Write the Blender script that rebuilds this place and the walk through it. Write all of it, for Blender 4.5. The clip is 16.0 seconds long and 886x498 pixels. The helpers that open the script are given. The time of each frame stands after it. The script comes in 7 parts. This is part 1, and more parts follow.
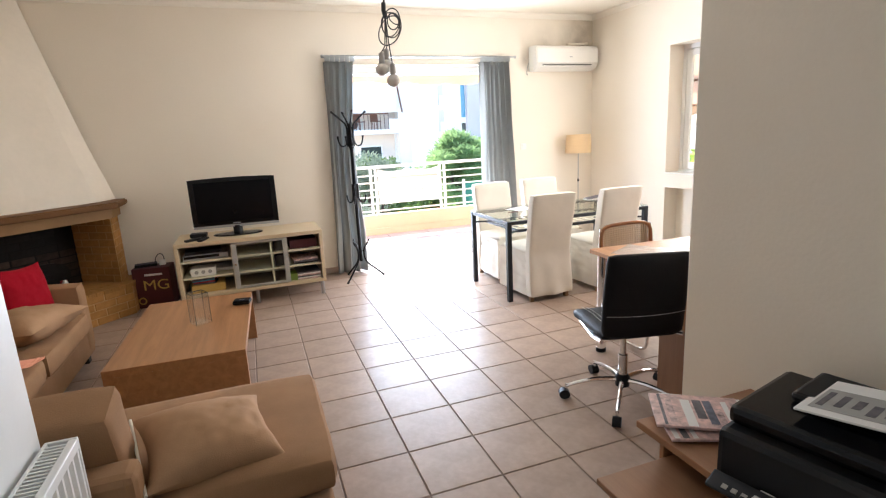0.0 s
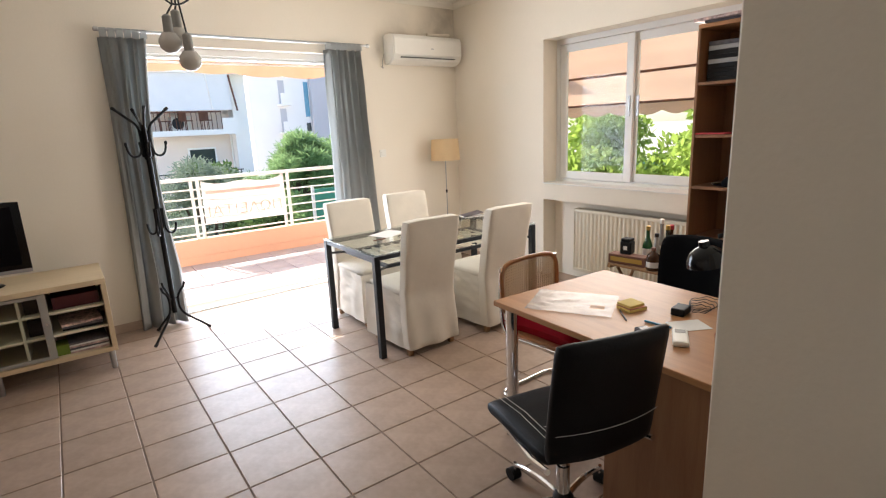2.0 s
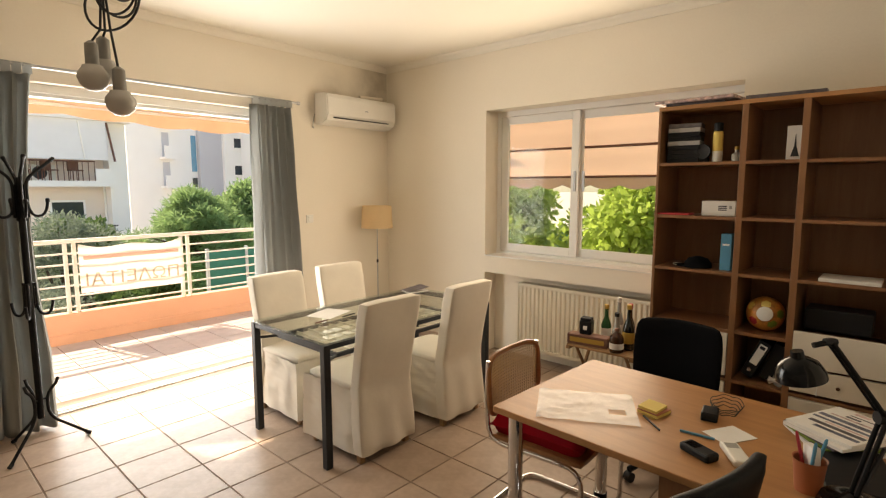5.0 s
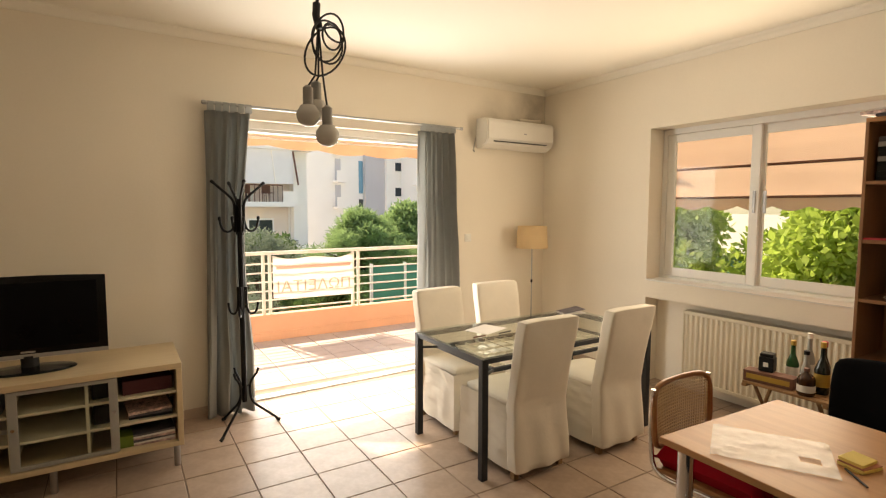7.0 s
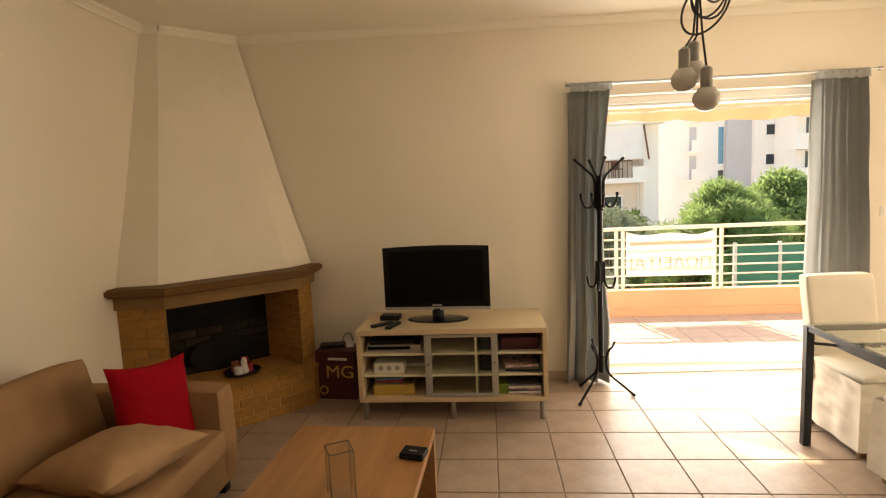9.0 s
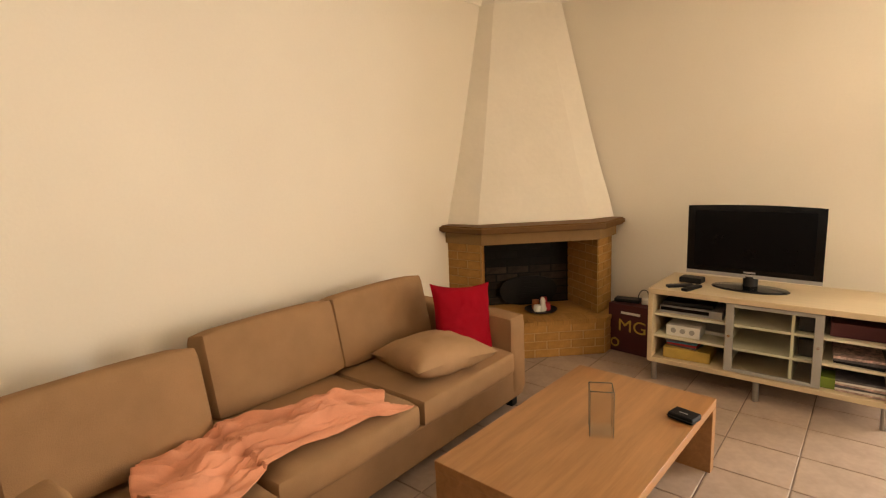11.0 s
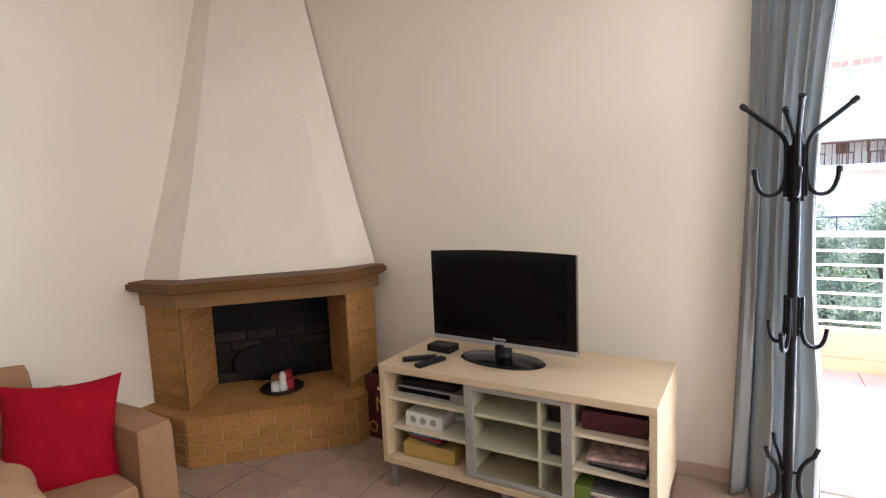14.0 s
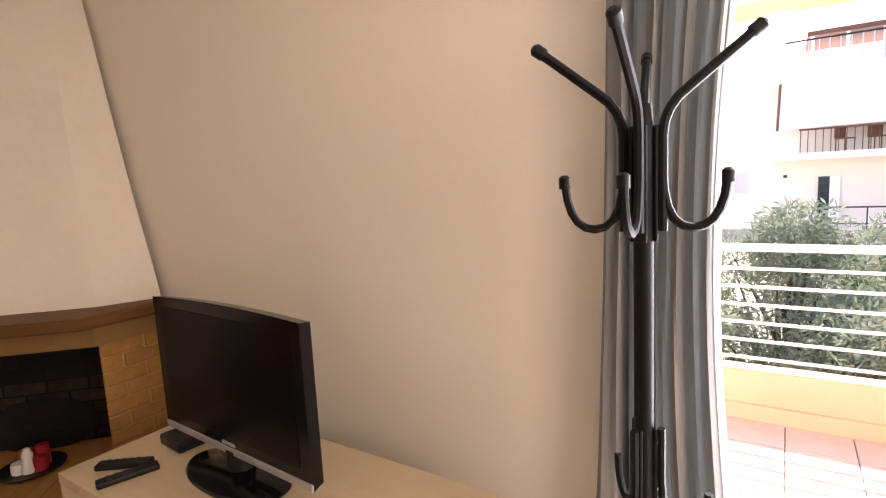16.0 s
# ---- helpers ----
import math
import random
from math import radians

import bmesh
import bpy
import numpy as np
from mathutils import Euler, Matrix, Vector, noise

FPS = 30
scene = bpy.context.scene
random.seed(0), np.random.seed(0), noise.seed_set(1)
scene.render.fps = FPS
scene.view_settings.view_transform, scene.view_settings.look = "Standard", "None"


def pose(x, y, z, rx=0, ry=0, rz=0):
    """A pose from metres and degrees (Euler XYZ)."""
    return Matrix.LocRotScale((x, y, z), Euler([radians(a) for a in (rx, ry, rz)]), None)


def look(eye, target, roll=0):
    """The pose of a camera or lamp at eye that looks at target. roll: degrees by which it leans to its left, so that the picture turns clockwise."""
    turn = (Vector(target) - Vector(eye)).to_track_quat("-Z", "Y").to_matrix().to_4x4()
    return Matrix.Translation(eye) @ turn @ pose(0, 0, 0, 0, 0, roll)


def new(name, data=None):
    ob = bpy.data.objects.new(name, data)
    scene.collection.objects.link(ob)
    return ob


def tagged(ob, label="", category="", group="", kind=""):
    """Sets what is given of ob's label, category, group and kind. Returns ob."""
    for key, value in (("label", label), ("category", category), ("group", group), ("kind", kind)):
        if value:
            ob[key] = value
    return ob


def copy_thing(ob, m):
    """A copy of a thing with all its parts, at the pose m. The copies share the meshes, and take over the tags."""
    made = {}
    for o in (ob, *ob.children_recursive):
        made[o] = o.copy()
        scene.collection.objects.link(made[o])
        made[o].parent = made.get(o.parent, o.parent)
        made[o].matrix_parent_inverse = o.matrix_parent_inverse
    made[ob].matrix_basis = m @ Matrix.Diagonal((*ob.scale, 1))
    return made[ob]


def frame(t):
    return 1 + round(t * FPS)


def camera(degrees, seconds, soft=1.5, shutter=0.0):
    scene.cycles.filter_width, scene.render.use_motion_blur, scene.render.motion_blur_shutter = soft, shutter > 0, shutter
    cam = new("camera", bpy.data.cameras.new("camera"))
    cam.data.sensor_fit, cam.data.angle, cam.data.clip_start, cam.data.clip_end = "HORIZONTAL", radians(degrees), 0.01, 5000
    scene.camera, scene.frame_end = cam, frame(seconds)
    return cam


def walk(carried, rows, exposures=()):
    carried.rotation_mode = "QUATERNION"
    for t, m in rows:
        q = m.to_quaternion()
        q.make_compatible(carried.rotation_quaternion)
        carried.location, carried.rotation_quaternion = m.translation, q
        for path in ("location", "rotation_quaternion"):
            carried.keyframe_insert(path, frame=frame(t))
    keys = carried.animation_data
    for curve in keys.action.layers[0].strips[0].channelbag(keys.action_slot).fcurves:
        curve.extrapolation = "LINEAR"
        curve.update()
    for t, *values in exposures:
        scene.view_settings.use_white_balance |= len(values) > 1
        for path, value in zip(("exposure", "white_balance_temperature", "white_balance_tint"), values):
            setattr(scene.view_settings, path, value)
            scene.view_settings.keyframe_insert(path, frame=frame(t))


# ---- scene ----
cam = camera(80.4, 16.0, soft=1.2)
PATH = [
    (0, (0.618, 0.46, 1.555), (1.269, 2.301, 1.122), -3.0),
    (0.5, (0.721, 0.701, 1.592), (1.406, 2.534, 1.18), -3.0),
    (1, (0.79, 1.01, 1.604), (1.568, 2.807, 1.197), -2.8),
    (1.5, (0.924, 1.291, 1.596), (1.85, 3.012, 1.171), -2.7),
    (2, (1.07, 1.531, 1.596), (2.206, 3.112, 1.137), -2.6),
    (2.5, (1.154, 1.74, 1.587), (2.502, 3.139, 1.11), -2.2),
    (3, (1.094, 1.958, 1.582), (2.614, 3.175, 1.124), -1.5),
    (3.2, (1.085, 2.029, 1.588), (2.653, 3.191, 1.151), -1.2),
    (4.0, (1.06, 2.105, 1.612), (2.685, 3.203, 1.245), -0.7),
    (4.7, (1.03, 2.15, 1.655), (2.56, 3.39, 1.385), -0.2),
    (5.3, (1.002, 2.171, 1.639), (2.403, 3.582, 1.422), 0.0),
    (5.5, (0.985, 2.161, 1.639), (2.341, 3.617, 1.432), 0.0),
    (6, (0.942, 2.148, 1.657), (2.201, 3.691, 1.467), 0.1),
    (6.5, (0.925, 2.148, 1.649), (2.091, 3.764, 1.483), 0.2),
    (7, (0.914, 2.153, 1.645), (1.961, 3.849, 1.485), 0.1),
    (7.5, (0.857, 2.159, 1.647), (1.723, 3.954, 1.477), -0.3),
    (8, (0.808, 2.16, 1.653), (1.396, 4.062, 1.46), -1.0),
    (8.5, (0.811, 2.155, 1.635), (1.02, 4.134, 1.434), -2.0),
    (9, (0.829, 2.169, 1.637), (0.654, 4.149, 1.417), -2.5),
    (9.5, (0.906, 2.134, 1.615), (0.375, 4.048, 1.383), -2.7),
    (10, (0.985, 2.103, 1.605), (0.154, 3.904, 1.349), -2.2),
    (10.2, (1.006, 2.091, 1.592), (0.072, 3.838, 1.319), -1.9),
    (11.0, (1.06, 2.11, 1.60), (-0.21, 3.62, 1.27), -2.3),
    (11.6, (1.135, 2.23, 1.605), (-0.315, 3.56, 1.22), -3.2),
    (12.3, (1.223, 2.473, 1.568), (-0.101, 3.92, 1.178), -3.5),
    (12.5, (1.224, 2.598, 1.529), (-0.047, 4.101, 1.175), -3.0),
    (13, (1.289, 2.948, 1.56), (0.14, 4.553, 1.237), -2.9),
    (13.5, (1.434, 3.304, 1.555), (0.361, 4.973, 1.302), -2.7),
    (14, (1.512, 3.673, 1.539), (0.496, 5.382, 1.321), -2.5),
    (14.5, (1.599, 4.006, 1.578), (0.599, 5.725, 1.357), -2.4),
    (15, (1.741, 4.382, 1.58), (0.737, 6.097, 1.352), -2.6),
    (15.5, (1.822, 4.746, 1.567), (0.789, 6.44, 1.315), -2.8),
    (16, (1.887, 5.096, 1.577), (0.794, 6.75, 1.319), -3.0),
]
walk(cam, [(t, look(eye, target, roll)) for t, eye, target, roll in PATH],
     exposures=[(0.0, 2.15, 5900, 13), (1.5, 1.5, 6000, 13), (3.2, 1.3, 7200, 15), (5.3, 1.05, 8200, 13), (7.0, 1.05, 8600, 14), (8.0, 1.2, 8600, 14), (9.0, 1.4, 9200, 16), (10.2, 1.75, 9500, 18), (12.3, 2.8, 6100, 14), (13.0, 2.55, 5900, 13), (14.0, 2.26, 5700, 14), (15.0, 2.0, 6200, 22), (16.0, 1.9, 7000, 28)])

# ---- light ----
SUN_DIR = Vector((-0.30, 1.13, 1.0)).normalized()      # towards the sun
world = bpy.data.worlds.new("sky")
scene.world = world
world.use_nodes = True
wn = world.node_tree
sky = wn.nodes.new("ShaderNodeTexSky")
sky.sky_type = 'NISHITA'
sky.sun_disc = False
sky.sun_elevation = math.asin(SUN_DIR.z)
sky.sun_rotation = math.atan2(SUN_DIR.x, SUN_DIR.y)
wn.links.new(sky.outputs[0], wn.nodes["Background"].inputs[0])
wn.nodes["Background"].inputs[1].default_value = 0.15
sun_data = bpy.data.lights.new("sun", 'SUN')
sun_data.energy, sun_data.angle, sun_data.color = 5.0, radians(0.5), (1.0, 0.93, 0.82)
sun = new("sun", sun_data)
sun.matrix_world = look(SUN_DIR * 30, (0, 0, 0))


def sky_lamp(name, m, sx, sy, power, colour):
    data = bpy.data.lights.new(name, 'AREA')
    data.shape, data.size, data.size_y, data.energy, data.color = 'RECTANGLE', sx, sy, power, colour
    ob = new(name, data)
    ob.matrix_world = m
    return ob


# daylight of the sky in the two openings
sky_lamp("door_skylight", pose(2.65, 6.93, 1.15, -90, 0, 2.2), 1.7, 2.2, 46, (0.80, 0.90, 1.0))
sky_lamp("window_skylight", pose(5.06, 4.35, 1.66, 0, 90, 0), 1.3, 1.8, 17, (1.0, 0.92, 0.80))


# ---- materials ----
def mat(name, col, rough=0.6, metal=0.0, var=0.08, scale=6.0, bump=0.0, bscale=80.0, random=0.0, spec=0.5, stain=0.0):
    """Base colour with broad and fine variation, fine relief, and a shift from piece to piece."""
    m = bpy.data.materials.new(name)
    m.use_nodes = True
    n, l = m.node_tree.nodes, m.node_tree.links
    b = n["Principled BSDF"]
    b.inputs["Roughness"].default_value = rough
    b.inputs["Metallic"].default_value = metal
    b.inputs["Specular IOR Level"].default_value = spec
    tc = n.new("ShaderNodeTexCoord")
    big = n.new("ShaderNodeTexNoise")
    big.inputs["Scale"].default_value = scale
    big.inputs["Detail"].default_value = 6
    l.new(tc.outputs["Object"], big.inputs["Vector"])
    fine = n.new("ShaderNodeTexNoise")
    fine.inputs["Scale"].default_value = bscale
    fine.inputs["Detail"].default_value = 3
    l.new(tc.outputs["Object"], fine.inputs["Vector"])
    add = n.new("ShaderNodeMath")
    add.operation = 'MULTIPLY_ADD'
    l.new(fine.outputs["Fac"], add.inputs[0])
    add.inputs[1].default_value = 0.4
    l.new(big.outputs["Fac"], add.inputs[2])
    ramp = n.new("ShaderNodeMapRange")
    ramp.inputs["From Min"].default_value, ramp.inputs["From Max"].default_value = 0.4, 1.0
    ramp.inputs["To Min"].default_value, ramp.inputs["To Max"].default_value = 1 - var - stain, 1 + var
    l.new(add.outputs[0], ramp.inputs["Value"])
    value = ramp.outputs[0]
    if random:
        oi = n.new("ShaderNodeObjectInfo")
        mr = n.new("ShaderNodeMapRange")
        mr.inputs["To Min"].default_value, mr.inputs["To Max"].default_value = 1 - random, 1 + random
        l.new(oi.outputs["Random"], mr.inputs["Value"])
        mul = n.new("ShaderNodeMath")
        mul.operation = 'MULTIPLY'
        l.new(value, mul.inputs[0])
        l.new(mr.outputs[0], mul.inputs[1])
        value = mul.outputs[0]
    tint = n.new("ShaderNodeVectorMath")
    tint.operation = 'SCALE'
    tint.inputs[0].default_value = col
    l.new(value, tint.inputs["Scale"])
    l.new(tint.outputs[0], b.inputs["Base Color"])
    if bump:
        bp = n.new("ShaderNodeBump")
        bp.inputs["Strength"].default_value = bump
        bp.inputs["Distance"].default_value = 0.004
        l.new(fine.outputs["Fac"], bp.inputs["Height"])
        l.new(bp.outputs[0], b.inputs["Normal"])
    return m


def wood(name, a, b_, stretch=(1, 12, 12), scale=2.5, rough=0.4):
    """Streaky wood between two colours; the grain runs along the axis with the smallest stretch."""
    m = bpy.data.materials.new(name)
    m.use_nodes = True
    n, l = m.node_tree.nodes, m.node_tree.links
    b = n["Principled BSDF"]
    b.inputs["Roughness"].default_value = rough
    tc = n.new("ShaderNodeTexCoord")
    mp = n.new("ShaderNodeMapping")
    mp.inputs["Scale"].default_value = stretch
    l.new(tc.outputs["Object"], mp.inputs["Vector"])
    no = n.new("ShaderNodeTexNoise")
    no.inputs["Scale"].default_value = scale
    no.inputs["Detail"].default_value = 7
    no.inputs["Distortion"].default_value = 0.6
    l.new(mp.outputs[0], no.inputs["Vector"])
    fi = n.new("ShaderNodeTexNoise")
    fi.inputs["Scale"].default_value = scale * 9
    l.new(mp.outputs[0], fi.inputs["Vector"])
    ad = n.new("ShaderNodeMath")
    ad.operation = 'MULTIPLY_ADD'
    l.new(fi.outputs["Fac"], ad.inputs[0])
    ad.inputs[1].default_value = 0.35
    l.new(no.outputs["Fac"], ad.inputs[2])
    cr = n.new("ShaderNodeValToRGB")
    cr.color_ramp.elements[0].position, cr.color_ramp.elements[1].position = 0.45, 0.95
    cr.color_ramp.elements[0].color, cr.color_ramp.elements[1].color = (*b_, 1), (*a, 1)
    l.new(ad.outputs[0], cr.inputs[0])
    l.new(cr.outputs[0], b.inputs["Base Color"])
    bp = n.new("ShaderNodeBump")
    bp.inputs["Strength"].default_value = 0.08
    bp.inputs["Distance"].default_value = 0.002
    l.new(fi.outputs["Fac"], bp.inputs["Height"])
    l.new(bp.outputs[0], b.inputs["Normal"])
    return m


def glass(name, col=(0.9, 0.97, 0.94), rough=0.0, base=0.03):
    """Thin clear pane: mostly see-through, with a glossy face."""
    m = bpy.data.materials.new(name)
    m.use_nodes = True
    n, l = m.node_tree.nodes, m.node_tree.links
    out = n["Material Output"]
    n.remove(n["Principled BSDF"])
    tr, gl, mx, fr = (n.new(k) for k in ("ShaderNodeBsdfTransparent", "ShaderNodeBsdfGlossy", "ShaderNodeMixShader", "ShaderNodeLayerWeight"))
    tr.inputs[0].default_value = (*col, 1)
    gl.inputs["Roughness"].default_value = rough
    pw, sc = n.new("ShaderNodeMath"), n.new("ShaderNodeMath")
    pw.operation, sc.operation = 'POWER', 'MULTIPLY_ADD'
    fr.inputs[0].default_value = 0.5
    l.new(fr.outputs["Facing"], pw.inputs[0])
    pw.inputs[1].default_value = 4.0
    l.new(pw.outputs[0], sc.inputs[0])
    sc.inputs[1].default_value, sc.inputs[2].default_value = 0.5, base
    l.new(sc.outputs[0], mx.inputs[0])
    l.new(tr.outputs[0], mx.inputs[1])
    l.new(gl.outputs[0], mx.inputs[2])
    l.new(mx.outputs[0], out.inputs[0])
    return m


def sheer(name, col, through_share=0.5, bump=0.2, bscale=400.0):
    """Cloth that lets part of the light through."""
    m = mat(name, col, 0.9, var=0.06, bump=bump, bscale=bscale)
    n, l = m.node_tree.nodes, m.node_tree.links
    b = n["Principled BSDF"]
    tl, mx = n.new("ShaderNodeBsdfTranslucent"), n.new("ShaderNodeMixShader")
    l.new(b.inputs["Base Color"].links[0].from_socket, tl.inputs[0])
    mx.inputs[0].default_value = through_share
    l.new(b.outputs[0], mx.inputs[1])
    l.new(tl.outputs[0], mx.inputs[2])
    l.new(mx.outputs[0], n["Material Output"].inputs[0])
    return m


M_WALL = mat("wall_plaster", (0.84, 0.77, 0.655), 0.85, var=0.03, scale=1.3, bump=0.2, bscale=60)
M_WALLN = mat("north_wall_plaster", (0.84, 0.77, 0.655), 0.85, var=0.03, scale=1.3, bump=0.15, bscale=60)


def smudge(m, spots):
    """Grey dust marks on a painted wall round given spots (x, y, z, radius, strength)."""
    n, l = m.node_tree.nodes, m.node_tree.links
    b = n["Principled BSDF"]
    tc, no = n.new("ShaderNodeTexCoord"), n.new("ShaderNodeTexNoise")
    no.inputs["Scale"].default_value, no.inputs["Detail"].default_value = 7.0, 5.0
    l.new(tc.outputs["Object"], no.inputs["Vector"])
    col = b.inputs["Base Color"].links[0].from_socket
    for x, y, z, r, k in spots:
        d, f, g, mx = n.new("ShaderNodeVectorMath"), n.new("ShaderNodeMapRange"), n.new("ShaderNodeMath"), n.new("ShaderNodeMix")
        d.operation, g.operation, mx.data_type = 'DISTANCE', 'MULTIPLY', 'RGBA'
        l.new(tc.outputs["Object"], d.inputs[0])
        d.inputs[1].default_value = (x, y, z)
        l.new(d.outputs["Value"], f.inputs["Value"])
        f.inputs["From Min"].default_value, f.inputs["From Max"].default_value = r, 0.0
        f.inputs["To Max"].default_value = k * 2
        l.new(f.outputs[0], g.inputs[0])
        l.new(no.outputs["Fac"], g.inputs[1])
        l.new(g.outputs[0], mx.inputs[0])
        l.new(col, mx.inputs[6])
        mx.inputs[7].default_value = (0.22, 0.18, 0.13, 1)
        col = mx.outputs[2]
    l.new(col, b.inputs["Base Color"])


smudge(M_WALLN, [(4.35, 0, 2.56, 0.30, 0.35), (4.85, 0, 2.6, 0.40, 0.45), (4.98, 0, 2.8, 0.35, 0.4), (4.04, 0, 2.4, 0.16, 0.35)])
M_CEIL = mat("ceiling_paint", (0.88, 0.835, 0.735), 0.9, var=0.02, scale=1.0, bump=0.05)
M_HOOD = mat("hood_plaster", (0.84, 0.775, 0.67), 0.9, var=0.05, scale=2.5, bump=0.35, bscale=25)
M_TILE = mat("floor_tile_glaze", (0.385, 0.285, 0.22), 0.36, spec=0.21, var=0.16, scale=7, bump=0.18, bscale=28, random=0.06)
M_GROUT = mat("grout", (0.22, 0.16, 0.12), 0.9, var=0.2, scale=12)
M_SKIRT = mat("skirting_tile", (0.55, 0.42, 0.33), 0.35, var=0.12, scale=7)
M_BALC = mat("balcony_tile", (0.52, 0.46, 0.435), 0.7, var=0.1, scale=8, bump=0.2, random=0.05)
M_PARAPET = mat("parapet_paint", (0.80, 0.46, 0.31), 0.85, var=0.06, scale=3, bump=0.3, bscale=90)
M_ALU = mat("white_aluminium", (0.80, 0.79, 0.75), 0.35, var=0.03, scale=3)
M_RAIL = mat("rail_paint", (0.82, 0.80, 0.76), 0.4, var=0.04, scale=5)
M_GLASS = glass("window_glass", (0.95, 0.97, 0.96), 0.0, 0.012)
M_TGLASS = glass("table_glass", (0.93, 0.97, 0.955))
M_CURTAIN = sheer("curtain_cloth", (0.38, 0.392, 0.38), 0.40)
M_ROD = mat("brushed_steel", (0.45, 0.45, 0.45), 0.35, 1.0, var=0.05)
M_CHROME = mat("chrome", (0.75, 0.75, 0.75), 0.12, 1.0, var=0.03)
M_BLACKMETAL = mat("black_metal", (0.007, 0.007, 0.008), 0.5, 0.0, var=0.1, spec=0.18)
M_DARKSTEEL = mat("dark_grey_steel", (0.028, 0.030, 0.034), 0.45, 0.2, var=0.1, spec=0.3)
M_BLACKPL = mat("black_plastic", (0.010, 0.010, 0.011), 0.45, var=0.1, spec=0.25)
M_GLOSSBLACK = mat("gloss_black", (0.005, 0.005, 0.006), 0.15, var=0.05, spec=0.25)
M_SCREEN = mat("tv_screen", (0.003, 0.003, 0.004), 0.25, var=0.05, spec=0.12)
M_SILVER = mat("silver_plastic", (0.42, 0.42, 0.43), 0.35, 0.5, var=0.04)
M_GLASSEDGE = mat("dark_glass_edge", (0.10, 0.11, 0.10), 0.15, var=0.05)
M_GREYPL = mat("grey_plastic", (0.36, 0.35, 0.32), 0.5, var=0.05)
M_WHITEPL = mat("white_plastic", (0.80, 0.78, 0.72), 0.4, var=0.03)
M_BULB = mat("opal_glass", (0.62, 0.59, 0.54), 0.25, var=0.03)
M_BIRCH = wood("birch_laminate", (0.66, 0.525, 0.34), (0.60, 0.47, 0.30), (1, 14, 14), 2.0, 0.42)
M_BIRCHIN = mat("pale_shelf_laminate", (0.72, 0.66, 0.50), 0.5, var=0.04)
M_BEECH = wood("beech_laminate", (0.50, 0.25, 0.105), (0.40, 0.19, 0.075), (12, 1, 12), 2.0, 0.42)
# upright grain, and a much darker tone than M_BEECH
M_BEECHV = wood("dark_beech_laminate_upright", (0.29, 0.14, 0.066), (0.22, 0.10, 0.044), (12, 12, 1), 2.0, 0.4)
M_CABINET = wood("red_brown_laminate", (0.34, 0.17, 0.08), (0.27, 0.13, 0.06), (12, 1, 12), 2.0, 0.4)
M_OAK = wood("walnut_laminate", (0.45, 0.22, 0.092), (0.31, 0.145, 0.056), (14, 1, 14), 1.6, 0.3)
M_TEAK = wood("teak", (0.38, 0.22, 0.10), (0.26, 0.14, 0.06), (12, 1, 12), 3.0, 0.5)
M_BENTWOOD = wood("bent_beech", (0.36, 0.16, 0.06), (0.27, 0.11, 0.04), (3, 3, 3), 4.0, 0.3)
M_CANE = mat("woven_cane", (0.50, 0.34, 0.17), 0.6, var=0.12, scale=20)
M_SOFA = mat("sofa_corduroy", (0.33, 0.19, 0.10), 0.95, spec=0.15, var=0.15, scale=5, bump=0.5, bscale=260)
M_PILLOW = mat("tan_cushion_cloth", (0.40, 0.242, 0.135), 0.9, spec=0.15, var=0.12, scale=6, bump=0.4, bscale=240)
M_RED = mat("red_cotton", (0.30, 0.003, 0.012), 0.85, spec=0.12, var=0.12, scale=7, bump=0.4, bscale=220)
M_BLANKET = mat("salmon_throw", (0.72, 0.31, 0.19), 0.9, spec=0.15, var=0.1, scale=9, bump=0.4, bscale=200)
M_SLIP = mat("white_slipcover", (0.76, 0.70, 0.60), 0.92, var=0.05, scale=4, bump=0.6, bscale=11)
M_LEATHER = mat("black_leather", (0.006, 0.006, 0.007), 0.5, spec=0.16, var=0.15, scale=20, bump=0.3, bscale=150)
M_BLACKCLOTH = mat("black_cloth", (0.005, 0.005, 0.006), 0.95, var=0.1, spec=0.1)
M_STITCH = mat("white_thread", (0.55, 0.55, 0.52), 0.8)
M_BRICK = mat("fireplace_brick", (0.42, 0.215, 0.066), 0.85, spec=0.2, var=0.16, scale=14, bump=0.5, bscale=70, random=0.10)
M_MORTAR = mat("fireplace_mortar", (0.50, 0.31, 0.13), 0.95, var=0.1, scale=20, bump=0.4)
M_SOOT = mat("sooty_firebrick", (0.007, 0.0055, 0.005), 0.95, var=0.6, scale=5, bump=0.4, bscale=30, random=0.35)
M_ASH = mat("ash_stained_firebrick", (0.026, 0.018, 0.012), 0.95, var=0.85, scale=9, bump=0.4, bscale=30, random=0.45)
M_MANTEL = mat("mantel_stone", (0.15, 0.070, 0.022), 0.55, spec=0.2, var=0.12, scale=5, bump=0.25, bscale=60)
M_BEAM = mat("mantel_beam_stone", (0.27, 0.145, 0.045), 0.6, var=0.14, scale=5, bump=0.25, bscale=60)
M_SHADE = sheer("lamp_shade_cloth", (0.80, 0.62, 0.38), 0.4)
M_RADI = mat("radiator_enamel", (0.76, 0.70, 0.56), 0.35, var=0.03)
M_RADIW = mat("white_radiator_enamel", (0.80, 0.80, 0.78), 0.35, var=0.03)
M_AWN = sheer("awning_cloth", (0.58, 0.37, 0.235), 0.32)
M_AWN2 = sheer("side_awning_cloth", (0.78, 0.50, 0.34), 0.45)
M_BANNER = sheer("banner_cloth", (0.86, 0.82, 0.76), 0.35)
M_BANNERINK = mat("faded_banner_print", (0.64, 0.51, 0.40), 0.9)
